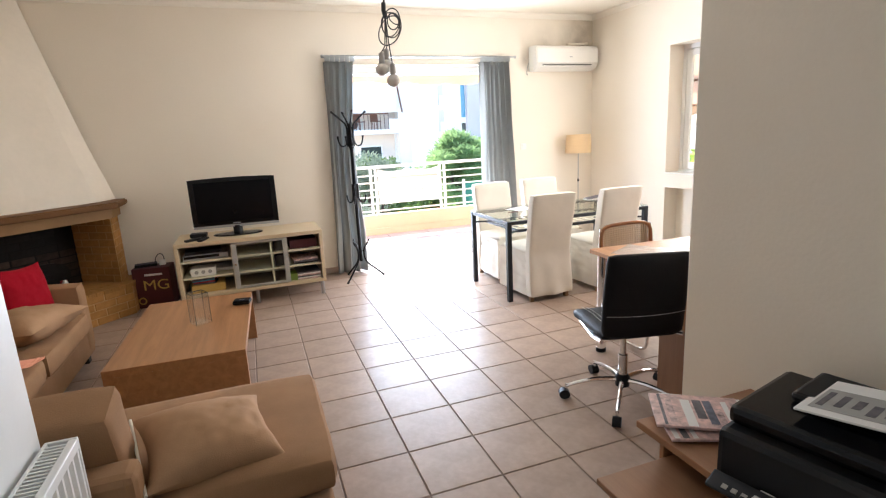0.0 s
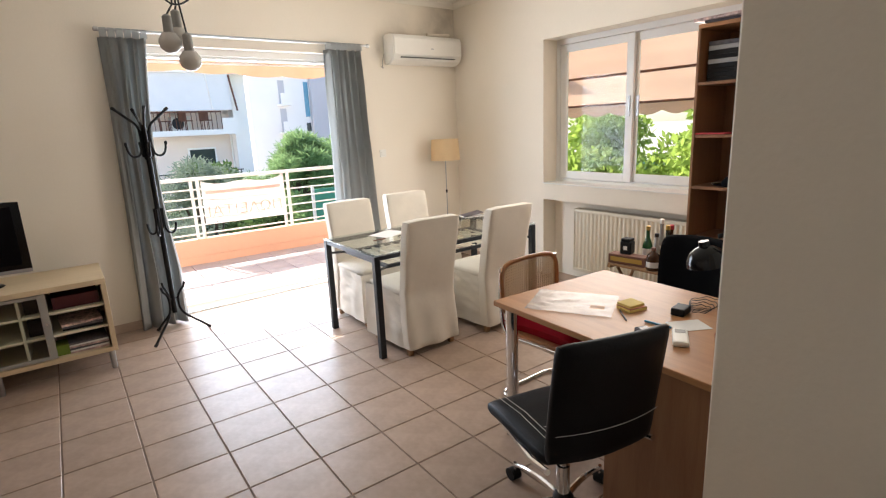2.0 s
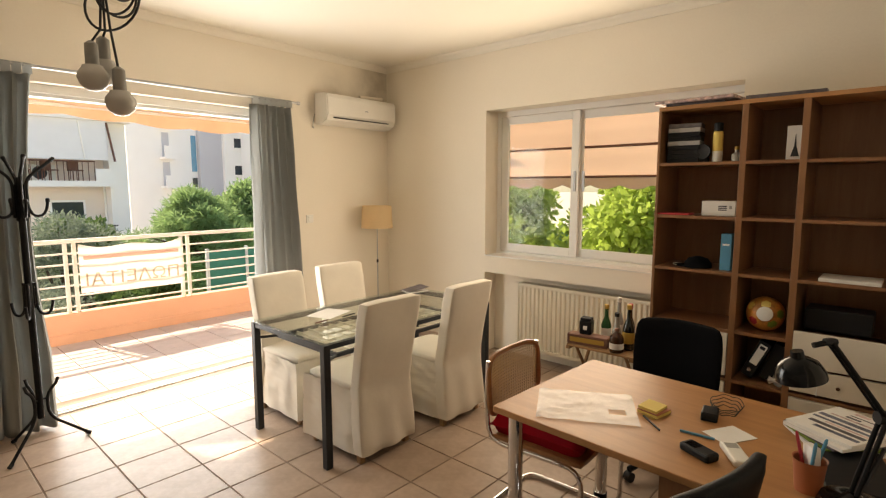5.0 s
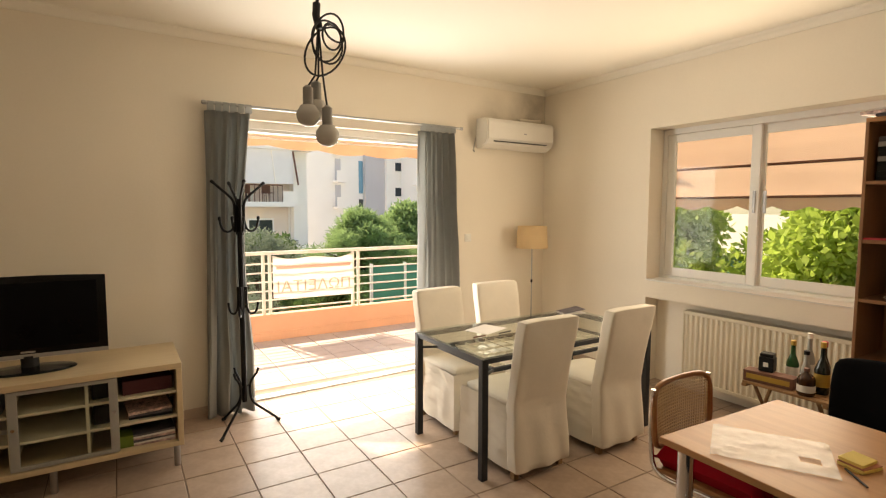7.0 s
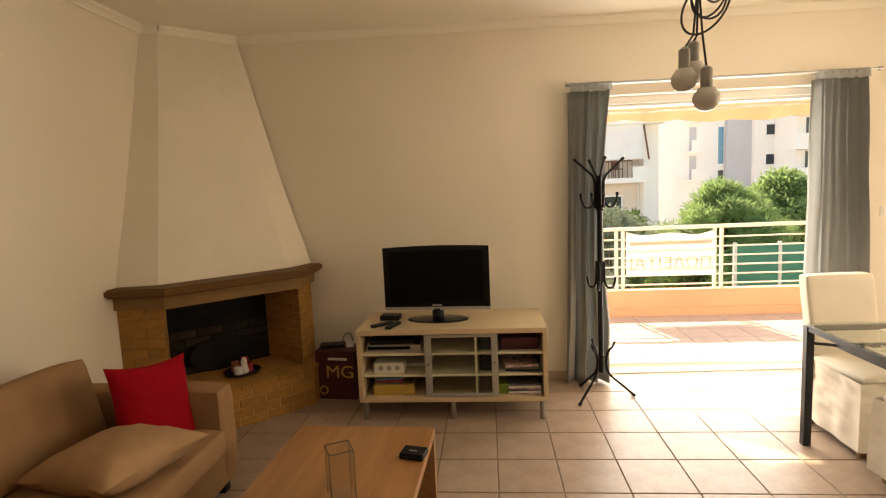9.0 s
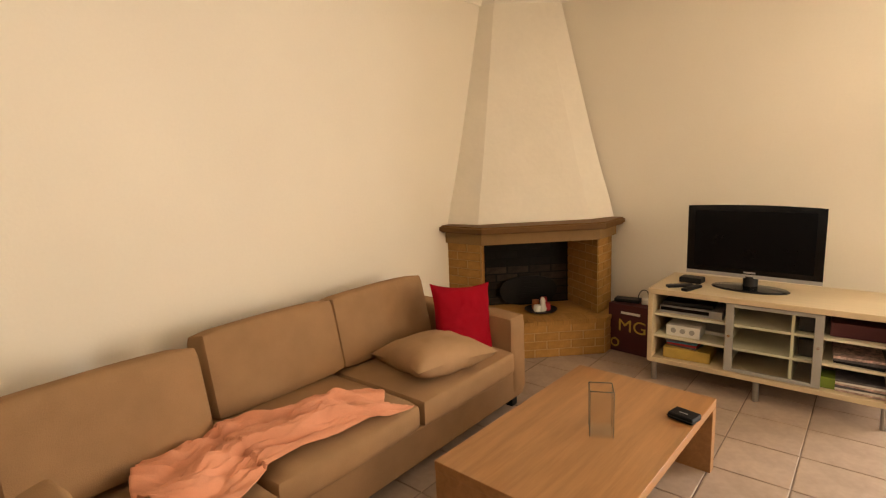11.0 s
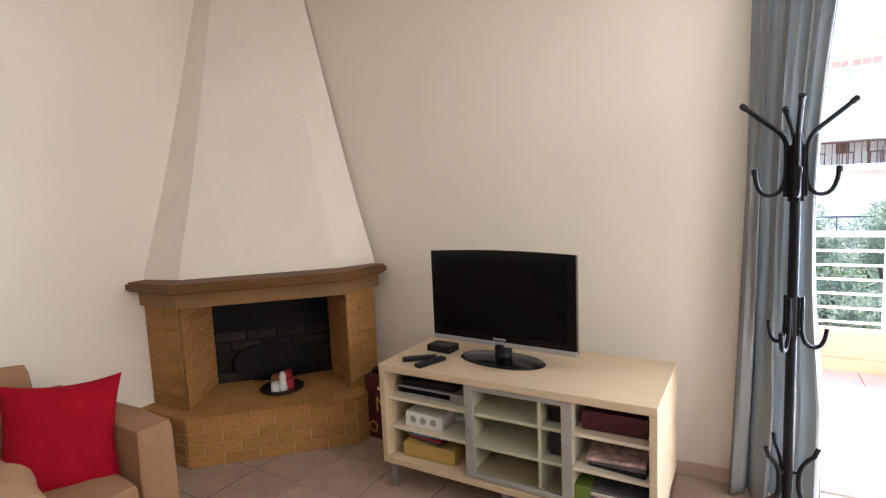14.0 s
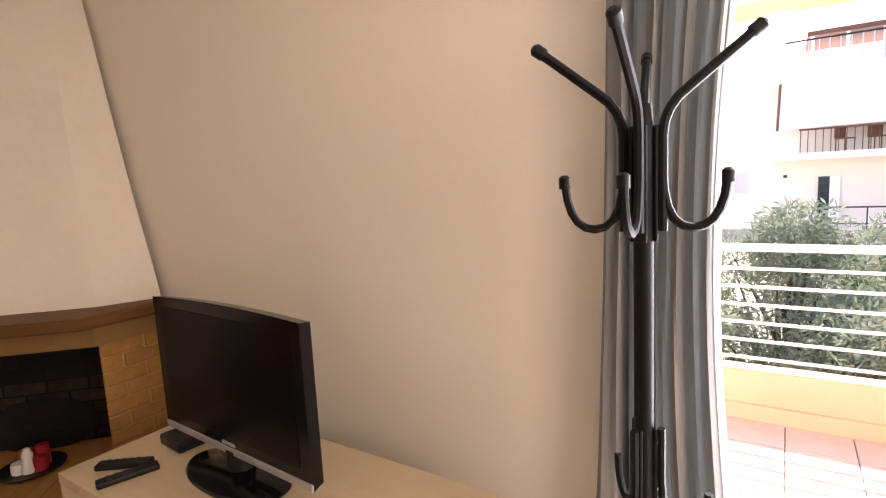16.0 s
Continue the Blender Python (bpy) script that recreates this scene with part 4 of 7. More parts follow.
for zz in (2.5, 4.7, 7.0):
    house_window(Bh, 21.75, 22.75, H + zz, H + zz + 0.9, -0.9)
    b3 = boxpart("balcony", (16.4, 17.3, -1.1, 0, H + zz - 1.0, H + zz - 0.85), M_WHITEHOUSE, Bh, 0.0)
    boxpart("parapet", (16.4, 17.3, -1.1, -1.0, H + zz - 0.85, H + zz - 0.05), M_WHITEHOUSE, b3, 0.0)
    boxpart("door", (16.6, 17.1, -0.04, 0.0, H + zz - 0.85, H + zz + 1.0), M_GREYHOUSE, b3, 0.0)
Dh = thing("balcony_block", pose(0, 40, GZ), "white apartment block with stacked balconies", "house")
boxpart("wall", (22.4, 32, 1.2, 10, 0, H + 9), M_WHITEHOUSE, Dh, 0.0)
for zz in (1.3, 3.6, 5.9):
    b3 = boxpart("balcony", (21.7, 32, 0, 1.2, H + zz - 0.2, H + zz), M_WHITEHOUSE, Dh, 0.0)
    boxpart("parapet", (21.7, 32, 0, 0.1, H + zz, H + zz + 0.85), M_WHITEHOUSE, b3, 0.0)
    boxpart("door", (23.0, 24.4, 1.15, 1.2, H + zz, H + zz + 2.0), M_DARKWIN, b3, 0.0)
boxpart("shop_sign", (21.9, 26, -0.1, 0.0, H + 0.2, H + 1.0), M_BLUEWIN, Dh, 0.0, "blue band below the lowest balcony")
Ch = thing("low_white_house", pose(-12.4, 52, GZ), "low white house with a terrace and rooftop water heater", "house")
boxpart("wall", (0, 13, 0, 10, 0, H + 4.4), M_WHITEHOUSE, Ch, 0.0)
boxpart("roof", (-0.2, 13.2, -0.2, 10, H + 4.4, H + 4.6), M_WHITEHOUSE, Ch, 0.0)
house_window(Ch, 10.7, 11.9, H - 0.7, H + 1.1, 0, M_GREYHOUSE)
boxpart("terrace_slab", (8, 13, -1.2, 0, H + 1.95, H + 2.15), M_WHITEHOUSE, Ch, 0.0)
wh = boxpart("water_heater_panel", (9.5, 11.5, 2, 2.1, H + 5.0, H + 6.2), M_GREYHOUSE, Ch, 0.0, m=pose(0, 0, 0))
tubepart("tank", [(9.6, 2.3, H + 6.3), (11.4, 2.3, H + 6.3)], 0.3, M_WHITEHOUSE, wh)

# green screen fence, and a teal panel added for the teal patch in the window
fence = thing("green_screen_fence", pose(0, 13, 0), "dark green mesh screen on white fence posts", "fence")
for k in range(4):
    boxpart("screen", (5.75 + k * 0.85, 6.56 + k * 0.85, -0.01, 0.01, -1.6, 0.30), M_GREENSCREEN, fence, 0.0)
for k in range(5):
    boxpart("post", (5.68 + k * 0.85, 5.74 + k * 0.85, -0.03, 0.03, GZ, 0.36), M_RAIL, fence, 0.0)
teal_panel = thing("teal_tarpaulin_fence", pose(11.5, 10.5, 0), "teal panel on white posts, added for the teal patch in the window", "fence")
boxpart("sheet", (-0.02, 0.02, -2.6, 3.0, GZ + 1.2, 0.62), M_TEAL, teal_panel, 0.0)
for k in range(4):
    boxpart("post", (0.02, 0.08, -2.6 + k * 1.8, -2.54 + k * 1.8, GZ, 0.7), M_RAIL, teal_panel, 0.0)


def leaves(name, blobs, count, size, material, parent, seed, flat=0.5, long=2.2):
    """A crown of single leaves scattered through clumps: (x, y, z, radius, squash)."""
    rng = np.random.default_rng(seed)
    vol = np.array([q[3] ** 2 for q in blobs])
    pick = rng.choice(len(blobs), count, p=vol / vol.sum())
    c = np.array([q[:3] for q in blobs])[pick]
    rad = np.array([q[3] for q in blobs])[pick]
    sq = np.array([q[4] for q in blobs])[pick]
    d = rng.normal(size=(count, 3))
    d /= np.linalg.norm(d, axis=1)[:, None]
    rr = rad * (0.55 + 0.5 * rng.random(count) ** 0.6)
    p = c + d * rr[:, None] * np.stack([np.ones(count), np.ones(count), sq], 1)
    a = rng.normal(size=(count, 3)) + d * 0.6
    a /= np.linalg.norm(a, axis=1)[:, None]
    s = np.cross(a, rng.normal(size=(count, 3)))
    s /= np.linalg.norm(s, axis=1)[:, None]
    L = size * (0.6 + 0.8 * rng.random(count))[:, None]
    W = L / long
    v = np.stack([p, p + a * L * 0.5 + s * W * 0.5, p + a * L, p + a * L * 0.5 - s * W * 0.5], 1).reshape(-1, 3)
    f = np.arange(count * 4).reshape(-1, 4)
    me = bpy.data.meshes.new(name)
    me.from_pydata(v.tolist(), [], f.tolist())
    me.materials.append(material)
    ob = new(name, me)
    ob.parent = parent
    return ob


def tree(x, y, height, spread, material, label, seed, category="tree", name="tree", nclump=26, count=9000, size=0.12, trunk=0.14, crown_from=0.45, squash=0.75, long=2.2, lean=0.0, clump=(0.22, 0.42)):
    rng = random.Random(seed)
    th = thing(name, pose(x, y, GZ), label, category)
    b_ = bmesh.new()
    pts = [(lean * t + 0.08 * math.sin(t * 5 + seed), 0.06 * math.cos(t * 4 + seed), height * 0.75 * t) for t in (k / 7 for k in range(8))]
    tube(b_, pts, trunk, 10, trunk * 0.35)
    blobs = []
    for k in range(nclump):
        ang = rng.uniform(0, 2 * math.pi)
        zz = height * (crown_from + (1 - crown_from) * rng.random() ** 0.8)
        lim = math.sin(math.pi * min(0.97, (zz / height - crown_from) / (1 - crown_from) * 0.8 + 0.18))
        r = spread * lim * math.sqrt(rng.random())
        cx, cy = lean + r * math.cos(ang), r * math.sin(ang)
        blobs.append((cx, cy, zz, spread * rng.uniform(*clump), squash))
        t = rng.uniform(0.35, 0.9)
        base = Vector(pts[int(t * 7)])
        end = Vector((cx, cy, zz))
        mid = (base + end) / 2 + Vector((0, 0, 0.15 * spread))
        tube(b_, arc(base, mid, end, 5), trunk * 0.35, 5, trunk * 0.06)
    part("trunk", b_, M_BARK, th, smooth=True)
    leaves("crown", blobs, count, size, material, th, seed, long=long)
    return th


tree(6.9, 16.5, 4.75, 2.1, M_PINE, "bushy bright green pine tree", 5, nclump=170, count=60000, size=0.20, long=9, crown_from=0.3, clump=(0.06, 0.17), squash=0.9)
tree(11.4, 22.0, 4.8, 1.7, M_PINE, "dark green tree behind the pine", 11, nclump=40, count=16000, size=0.2, long=3, crown_from=0.4)
tree(4.9, 19.0, 4.1, 1.3, M_HEDGE, "dark tree beside the pink house", 13, nclump=24, count=9000, size=0.18, crown_from=0.3)
tree(1.9, 13.0, 4.2, 1.35, M_OLIVE, "silvery olive tree below the balcony", 17, nclump=34, count=16000, size=0.11, long=4, crown_from=0.35)
tree(3.6, 14.5, 4.3, 1.3, M_OLIVE, "grey-green olive tree below the balcony", 19, nclump=30, count=12000, size=0.11, long=4, crown_from=0.35)
tree(-0.6, 14.0, 4.5, 1.6, M_OLIVE, "wide silvery olive tree", 23, nclump=34, count=14000, size=0.12, long=4, crown_from=0.35)
tree(1.0, 11.2, 3.4, 1.0, M_OLIVE, "low olive shrub close to the balcony", 29, "shrub", "shrub", nclump=26, count=12000, size=0.09, long=4, crown_from=0.2)
tree(2.6, 11.4, 3.3, 1.0, M_OLIVE, "low grey-green shrub close to the balcony", 31, "shrub", "shrub", nclump=26, count=12000, size=0.09, long=4, crown_from=0.2)
for k, (hx, hy) in enumerate(((3.9, 11.8), (4.35, 11.5), (0.0, 16.0), (3.0, 17.5), (4.6, 13.8))):
    tree(hx, hy, 3.25 + 0.2 * (k % 2), 0.6 if k == 1 else 1.1, M_HEDGE, "dense dark green hedge bush", 41 + k, "bush", "bush", nclump=24, count=9000, size=0.10, crown_from=0.15)
tree(10.2, 5.4, 5.6, 2.3, M_LAUREL, "sunlit yellow-green leafy tree outside the window", 53, nclump=70, count=26000, size=0.15, long=2.0, crown_from=0.25, clump=(0.14, 0.28))
tree(10.6, 8.6, 5.0, 2.0, M_LAUREL, "sunlit yellow-green tree with small leaves", 59, nclump=56, count=16000, size=0.15, long=2.0, crown_from=0.3, clump=(0.14, 0.28))
tree(11.5, 2.6, 6.0, 2.4, M_LAUREL, "tall leafy green tree outside the window", 61, nclump=36, count=18000, size=0.16, long=2.4, crown_from=0.25)


# ---- living corner ----
stand = thing("tv_stand", pose(0.535, 5.745, 0), "pale birch media cabinet with glass sliding door and steel legs", "tv stand")
SW2, SD = 0.675, 0.595
boxpart("top_panel", (-SW2, SW2, 0, SD, 0.635, 0.672), M_BIRCH, stand, 0.003)
boxpart("bottom_panel", (-SW2, SW2, 0.004, SD, 0.14, 0.172), M_BIRCH, stand, 0.003)
boxpart("side_panel", (-SW2, -SW2 + 0.032, 0.002, SD, 0.172, 0.635), M_BIRCH, stand, 0.003)
boxpart("side_panel", (SW2 - 0.032, SW2, 0.002, SD, 0.172, 0.635), M_BIRCH, stand, 0.003)
boxpart("back_panel", (-SW2 + 0.032, SW2 - 0.032, SD - 0.012, SD - 0.004, 0.172, 0.635), M_BIRCHIN, stand, 0.0)
for xx in (-0.185, 0.175, 0.315):
    boxpart("divider", (xx - 0.008, xx + 0.008, 0.045, SD - 0.012, 0.172, 0.635), M_BIRCHIN, stand, 0.001)
for x0, x1 in ((-SW2 + 0.032, -0.193), (-0.177, 0.167), (0.183, 0.307), (0.323, SW2 - 0.032)):
    for z in (0.325, 0.482):
        boxpart("shelf", (x0, x1, 0.04, SD - 0.012, z - 0.008, z + 0.008), M_BIRCHIN, stand, 0.001)
for lx in (-0.635, 0.0, 0.635):
    for ly in (0.045, SD - 0.06):
        lathepart("leg", [(0.017, 0), (0.019, 0.004), (0.019, 0.138), (0.022, 0.14)], M_ROD, stand, x=lx, y=ly, n=14)
sd = boxpart("sliding_door", (-0.185, -0.14, 0.012, 0.030, 0.178, 0.63), M_GREYPL, stand, 0.002, "grey-framed clear sliding glass door")
boxpart("door_stile", (0.285, 0.33, 0.012, 0.030, 0.178, 0.63), M_GREYPL, sd, 0.002)
boxpart("door_rail", (-0.14, 0.285, 0.012, 0.030, 0.178, 0.20), M_GREYPL, sd, 0.002)
boxpart("door_rail", (-0.14, 0.285, 0.012, 0.030, 0.608, 0.63), M_GREYPL, sd, 0.002)
gp = boxpart("pane", (-0.14, 0.285, 0.018, 0.022, 0.20, 0.608), M_GLASS, sd, 0.0)
gp.visible_shadow = False
for kx, kz in ((-0.163, 0.42), (0.308, 0.43)):
    lathepart("knob", [(0.004, 0), (0.004, 0.008), (0.009, 0.012), (0.009, 0.018)], M_CHROME, sd, m=pose(kx, 0.012, kz, 90), n=12)


def simple(name, limits, material, m, label, category, bev=0.004, group=""):
    bm_ = bmesh.new()
    bx(bm_, *limits, bev=bev)
    return tagged(part(name, bm_, material, None, "", m), label, category, group)


ST = lambda x, y, z, rz=0: pose(0.535 + x, 5.745 + y, z, 0, 0, rz)
dvd = thing("dvd_player", ST(-0.42, 0.08, 0.491), "slim silver disc player on the upper shelf", "disc player")
boxpart("case", (-0.20, 0.20, 0.0, 0.28, 0, 0.05), M_SILVER, dvd, 0.003)
boxpart("front_strip", (-0.19, 0.12, -0.003, 0.0, 0.018, 0.042), M_GLOSSBLACK, dvd, 0.0)
simple("set_top_box", (-0.16, 0.16, 0, 0.2, 0, 0.03), M_BLACKPL, ST(-0.44, 0.1, 0.541, 4), "flat black receiver box on the disc player", "receiver")
hub = thing("socket_box", ST(-0.46, 0.07, 0.334), "pale plastic box with round sockets", "box")
boxpart("case", (-0.11, 0.11, 0, 0.16, 0, 0.075), M_WHITEPL, hub, 0.005)
for k in range(3):
    lathepart("socket", [(0.018, 0), (0.018, 0.003), (0.012, 0.003)], M_GREYPL, hub, m=pose(-0.06 + k * 0.06, 0, 0.04, 90), n=12)
simple("white_carton", (-0.2, 0.2, 0, 0.3, 0, 0.028), M_PAPER, ST(-0.40, 0.22, 0.334, -3), "flat white carton on the middle shelf", "box")
simple("yellow_carton", (-0.14, 0.16, 0, 0.25, 0, 0.075), M_BUFF, ST(-0.44, 0.06, 0.173, 3), "yellow cardboard box on the lower shelf", "box")
for k in range(4):
    simple("book", (-0.1, 0.1, 0, 0.15, 0, 0.013), (M_PRINTDARK, M_REDCARD, M_BLUE, M_PRINTDARK)[k], ST(-0.47, 0.09, 0.249 + k * 0.0135, -8 + 6 * k), "dark paperback lying on a yellow box", "book", 0.002, "books on the media cabinet")
simple("small_speaker", (-0.045, 0.045, 0, 0.08, 0, 0.11), M_BLACKPL, ST(0.245, 0.10, 0.491), "small black speaker behind the glass door", "speaker")
simple("small_speaker", (-0.045, 0.045, 0, 0.08, 0, 0.11), M_BLACKPL, ST(0.245, 0.10, 0.334), "small black speaker behind the glass door", "speaker")
simple("maroon_case", (-0.135, 0.135, 0, 0.3, 0, 0.085), M_MAROON, ST(0.49, 0.09, 0.491, 2), "dark maroon flat case on the upper shelf", "case")
for k in range(3):
    simple("folder", (-0.12, 0.12, 0, 0.3, 0, 0.016), (M_BLACKPL, M_PRINTDARK, M_SUBPRINT)[k], ST(0.50, 0.07, 0.334 + k * 0.0165, 5 * k - 5), "dark folder lying on the middle shelf", "folder", 0.002, "folders on the media cabinet")
for k in range(6):
    simple("magazine", (-0.115, 0.115, 0, 0.3, 0, 0.012), (M_SUBPRINT, M_PAPER, M_PRINTDARK)[k % 3], ST(0.515, 0.05, 0.173 + k * 0.0125, 3 * (k % 3) - 3), "glossy magazine in a pile on the lower shelf", "magazine", 0.001, "magazines on the media cabinet")
simple("green_box", (-0.06, 0.06, 0, 0.15, 0, 0.07), M_GREENCARD, ST(0.385, 0.06, 0.173), "small olive green box on the lower shelf", "box")

tv = thing("television", pose(0.428, 6.055, 0.672, 0, 0, -3.2), "black flat television with a silver lower strip on an oval foot", "television")
b = bmesh.new()
n = 12
prof = [(-0.40 + 0.80 * k / n, 0.555 + 0.012 * (1 - ((k / n) * 2 - 1) ** 2)) for k in range(n + 1)]
outline = [(-0.40, 0.078), (0.40, 0.078)] + prof[::-1]
fr = [b.verts.new((x, -0.035, z)) for x, z in outline]
bk = [b.verts.new((x * 0.985, 0.008, 0.31 + (z - 0.31) * 0.97)) for x, z in outline]
b.faces.new(fr[::-1]), b.faces.new(bk)
for k in range(len(outline)):
    b.faces.new((fr[k], fr[(k + 1) % len(fr)], bk[(k + 1) % len(fr)], bk[k]))
part("case", b, M_GLOSSBLACK, tv)
boxpart("rear_hump", (-0.30, 0.30, 0.006, 0.065, 0.14, 0.49), M_BLACKPL, tv, 0.02)
boxpart("screen", (-0.352, 0.352, -0.038, -0.034, 0.135, 0.525), M_SCREEN, tv, 0.001, "matt dark screen")
boxpart("silver_strip", (-0.40, 0.40, -0.039, -0.030, 0.078, 0.102), M_SILVER, tv, 0.003, "silver strip along the lower edge")
boxpart("badge", (-0.035, 0.035, -0.040, -0.037, 0.11, 0.120), M_SILVER, tv, 0.0)
lathepart("neck", [(0.05, 0.012), (0.045, 0.03), (0.045, 0.09)], M_BLACKPL, tv, n=18)
b = bmesh.new()
lathe(b, [(0.23, 0.0), (0.235, 0.005), (0.225, 0.013), (0.09, 0.022), (0.05, 0.024)], 0, 0, 36)
for v in b.verts:
    v.co.y = v.co.y * 0.5 - 0.02
part("foot", b, M_GLOSSBLACK, tv, "glossy oval foot", smooth=True)


def remote(m, label, wide=0.045):
    r = thing("remote_control", m, label, "remote control", "remote controls on the media cabinet")
    b_ = bmesh.new()
    vs = bx(b_, -wide / 2, wide / 2, -0.09, 0.09, 0, 0.02, 0.006)
    part("body", b_, M_BLACKPL, r)
    for k in range(5):
        for c in (-1, 0, 1):
            boxpart("button", (c * 0.012 - 0.004, c * 0.012 + 0.004, -0.06 + k * 0.024, -0.05 + k * 0.024, 0.02, 0.0225), M_DARKSTEEL, r, 0.0)
    return r


remote(pose(0.03, 5.88, 0.672, 0, 0, -52), "black remote control lying on the cabinet")
remote(pose(0.115, 5.85, 0.672, 0, 0, -18), "black and silver remote control lying on the cabinet")
simple("receiver", (-0.075, 0.075, -0.05, 0.05, 0, 0.04), M_BLACKPL, pose(0.06, 6.07, 0.672, 0, 0, -5), "small black receiver box beside the television", "receiver", 0.008)

amp = thing("amplifier_carton", pose(-0.42, 6.27, 0, 0, 0, -6), "dark maroon carton with gold lettering beside the cabinet", "box")
boxpart("carton", (-0.17, 0.17, -0.11, 0.11, 0, 0.40), M_MAROON, amp, 0.004)
for zz, w, h in ((0.325, 0.07, 0.02),):
    boxpart("print_bar", (-0.06, 0.1, -0.1125, -0.110, zz, zz + h), M_PAPER, amp, 0.0)
b = words("MG", 0.17)
for v in b.verts:
    v.co = Vector((v.co.x * 0.95 + 0.035, -0.1125, v.co.y * 0.85 + 0.225))
part("lettering", b, M_GOLDINK, amp, "gold lettering")
lathepart("print_disc", [(0.038, 0), (0.038, 0.002)], M_GOLD, amp, m=pose(-0.11, -0.110, 0.075, 90), n=20)
lathepart("print_disc", [(0.024, 0), (0.024, 0.001)], M_MAROON, amp, m=pose(-0.11, -0.112, 0.075, 90), n=20)
simple("black_adapter", (-0.1, 0.1, -0.05, 0.05, 0, 0.028), M_BLACKPL, pose(-0.48, 6.28, 0.402, 0, 0, 8), "black flat adapter on the carton", "adapter", 0.006)
hc = thing("white_charger", pose(-0.33, 6.27, 0.402, 0, 0, 10), "white charger with a looped black cable on the carton", "charger")
boxpart("body", (-0.03, 0.03, -0.03, 0.03, 0, 0.05), M_WHITEPL, hc, 0.008)
tubepart("cable", arc((0.02, 0, 0.05), (0.02, 0.01, 0.13), (-0.03, 0, 0.11)) + arc((-0.03, 0, 0.11), (-0.07, 0, 0.07), (-0.06, 0.03, 0.004)), 0.004, M_CABLE, hc, n=6)

# candle dish in the firebox
dish = thing("candle_dish", pose(CX + 0.59, CY - 0.48, 0.302), "dark dish with red and white candles in the fireplace", "candle dish")
lathepart("dish", [(0.05, 0), (0.13, 0.012), (0.14, 0.022), (0.12, 0.014), (0.04, 0.008)], M_BLACKPL, dish, n=24)
for dx, dy, r_, h_, mm, nm in ((-0.05, 0.0, 0.032, 0.09, M_TERRA, "candle"), (0.045, 0.02, 0.032, 0.075, M_REDCARD, "candle"), (-0.005, -0.045, 0.034, 0.06, M_PAPER, "candle"), (0.0, 0.05, 0.03, 0.11, M_REDCARD, "candle")):
    lathepart(nm, [(r_, 0.01), (r_ * 1.05, h_ * 0.5), (r_ * 0.95, h_), (r_ * 0.3, h_ + 0.004)], mm, dish, x=dx, y=dy, n=16)
lathepart("figurine", [(0.028, 0.01), (0.034, 0.03), (0.022, 0.075), (0.024, 0.10), (0.012, 0.128)], M_WHITEPL, dish, "small white ornament", x=0.03, y=-0.02, n=14)
ash = thing("firebox_ornament", pose(CX + 0.40, CY - 0.36, 0.302, 0, 0, 45), "ash-stained cast fireback standing in the firebox", "fireback")
b = bmesh.new()
prism(b, [(0.26 * math.copysign(abs(math.cos(q)) ** 0.7, math.cos(q)), 0.13 + 0.13 * math.sin(q)) for q in (2 * math.pi * k / 28 for k in range(28))], 0.0, 0.02)
for k in range(3):
    bx(b, -0.10 + 0.02 * k, 0.10 - 0.02 * k, 0.07 + k * 0.05, 0.105 + k * 0.05, 0.02, 0.03, 0.003)
part("plate", b, M_SOOT, ash, m=pose(0, 0.02, 0, 90, 0, 0))

# sofa: long side on the west wall, chaise end towards the room
sofa = thing("corner_sofa", pose(0, 0, 0), "brown corduroy corner sofa with loose back cushions and a chaise", "sofa")
boxpart("base", (-1.62, -0.66, 2.12, 4.93, 0.07, 0.27), M_SOFA, sofa, 0.015)
boxpart("chaise_base", (-0.66, 0.765, 2.20, 3.06, 0.07, 0.25), M_SOFA, sofa, 0.015)


def soft(name, lim, material, parent, r=0.05, crown=0.015, m=None, label="", n=8):
    bm_ = bmesh.new()
    soft_box(bm_, *lim, r=r, crown=crown, n=n)
    return part(name, bm_, material, parent, label, m, smooth=True)


soft("seat_cushion", (-1.45, -0.61, 3.905, 4.765, 0.27, 0.425), M_SOFA, sofa, 0.035, 0.012)
soft("seat_cushion", (-1.45, -0.61, 3.07, 3.895, 0.27, 0.425), M_SOFA, sofa, 0.05, 0.02)
soft("chaise_cushion", (-1.45, 0.79, 2.24, 3.065, 0.25, 0.405), M_SOFA, sofa, 0.05, 0.012, n=10)
boxpart("backrest", (-1.68, -1.50, 2.12, 4.93, 0.07, 0.60), M_SOFA, sofa, 0.03)
soft("armrest", (-1.66, -0.655, 4.785, 4.955, 0.07, 0.615), M_SOFA, sofa, 0.035, 0.006)
lean_m = lambda x, y: pose(x, y, 0.42, 0, -13, 0)
for yy, ln in ((4.312, 0.77), (3.55, 0.765)):
    soft("back_cushion", (-0.10, 0.10, -ln / 2, ln / 2, 0.0, 0.42), M_SOFA, sofa, 0.035, 0.012, lean_m(-1.32, yy))
soft("back_cushion", (-0.10, 0.10, -0.36, 0.36, 0.0, 0.43), M_SOFA, sofa, 0.035, 0.012, lean_m(-1.16, 2.72))
boxpart("chaise_back", (-1.5, 0.16, 2.165, 2.30, 0.07, 0.56), M_SOFA, sofa, 0.03)
soft("back_cushion", (-0.40, 0.40, -0.10, 0.10, 0.0, 0.36), M_SOFA, sofa, 0.035, 0.012, pose(-0.30, 2.42, 0.405, 14, 0, 0))
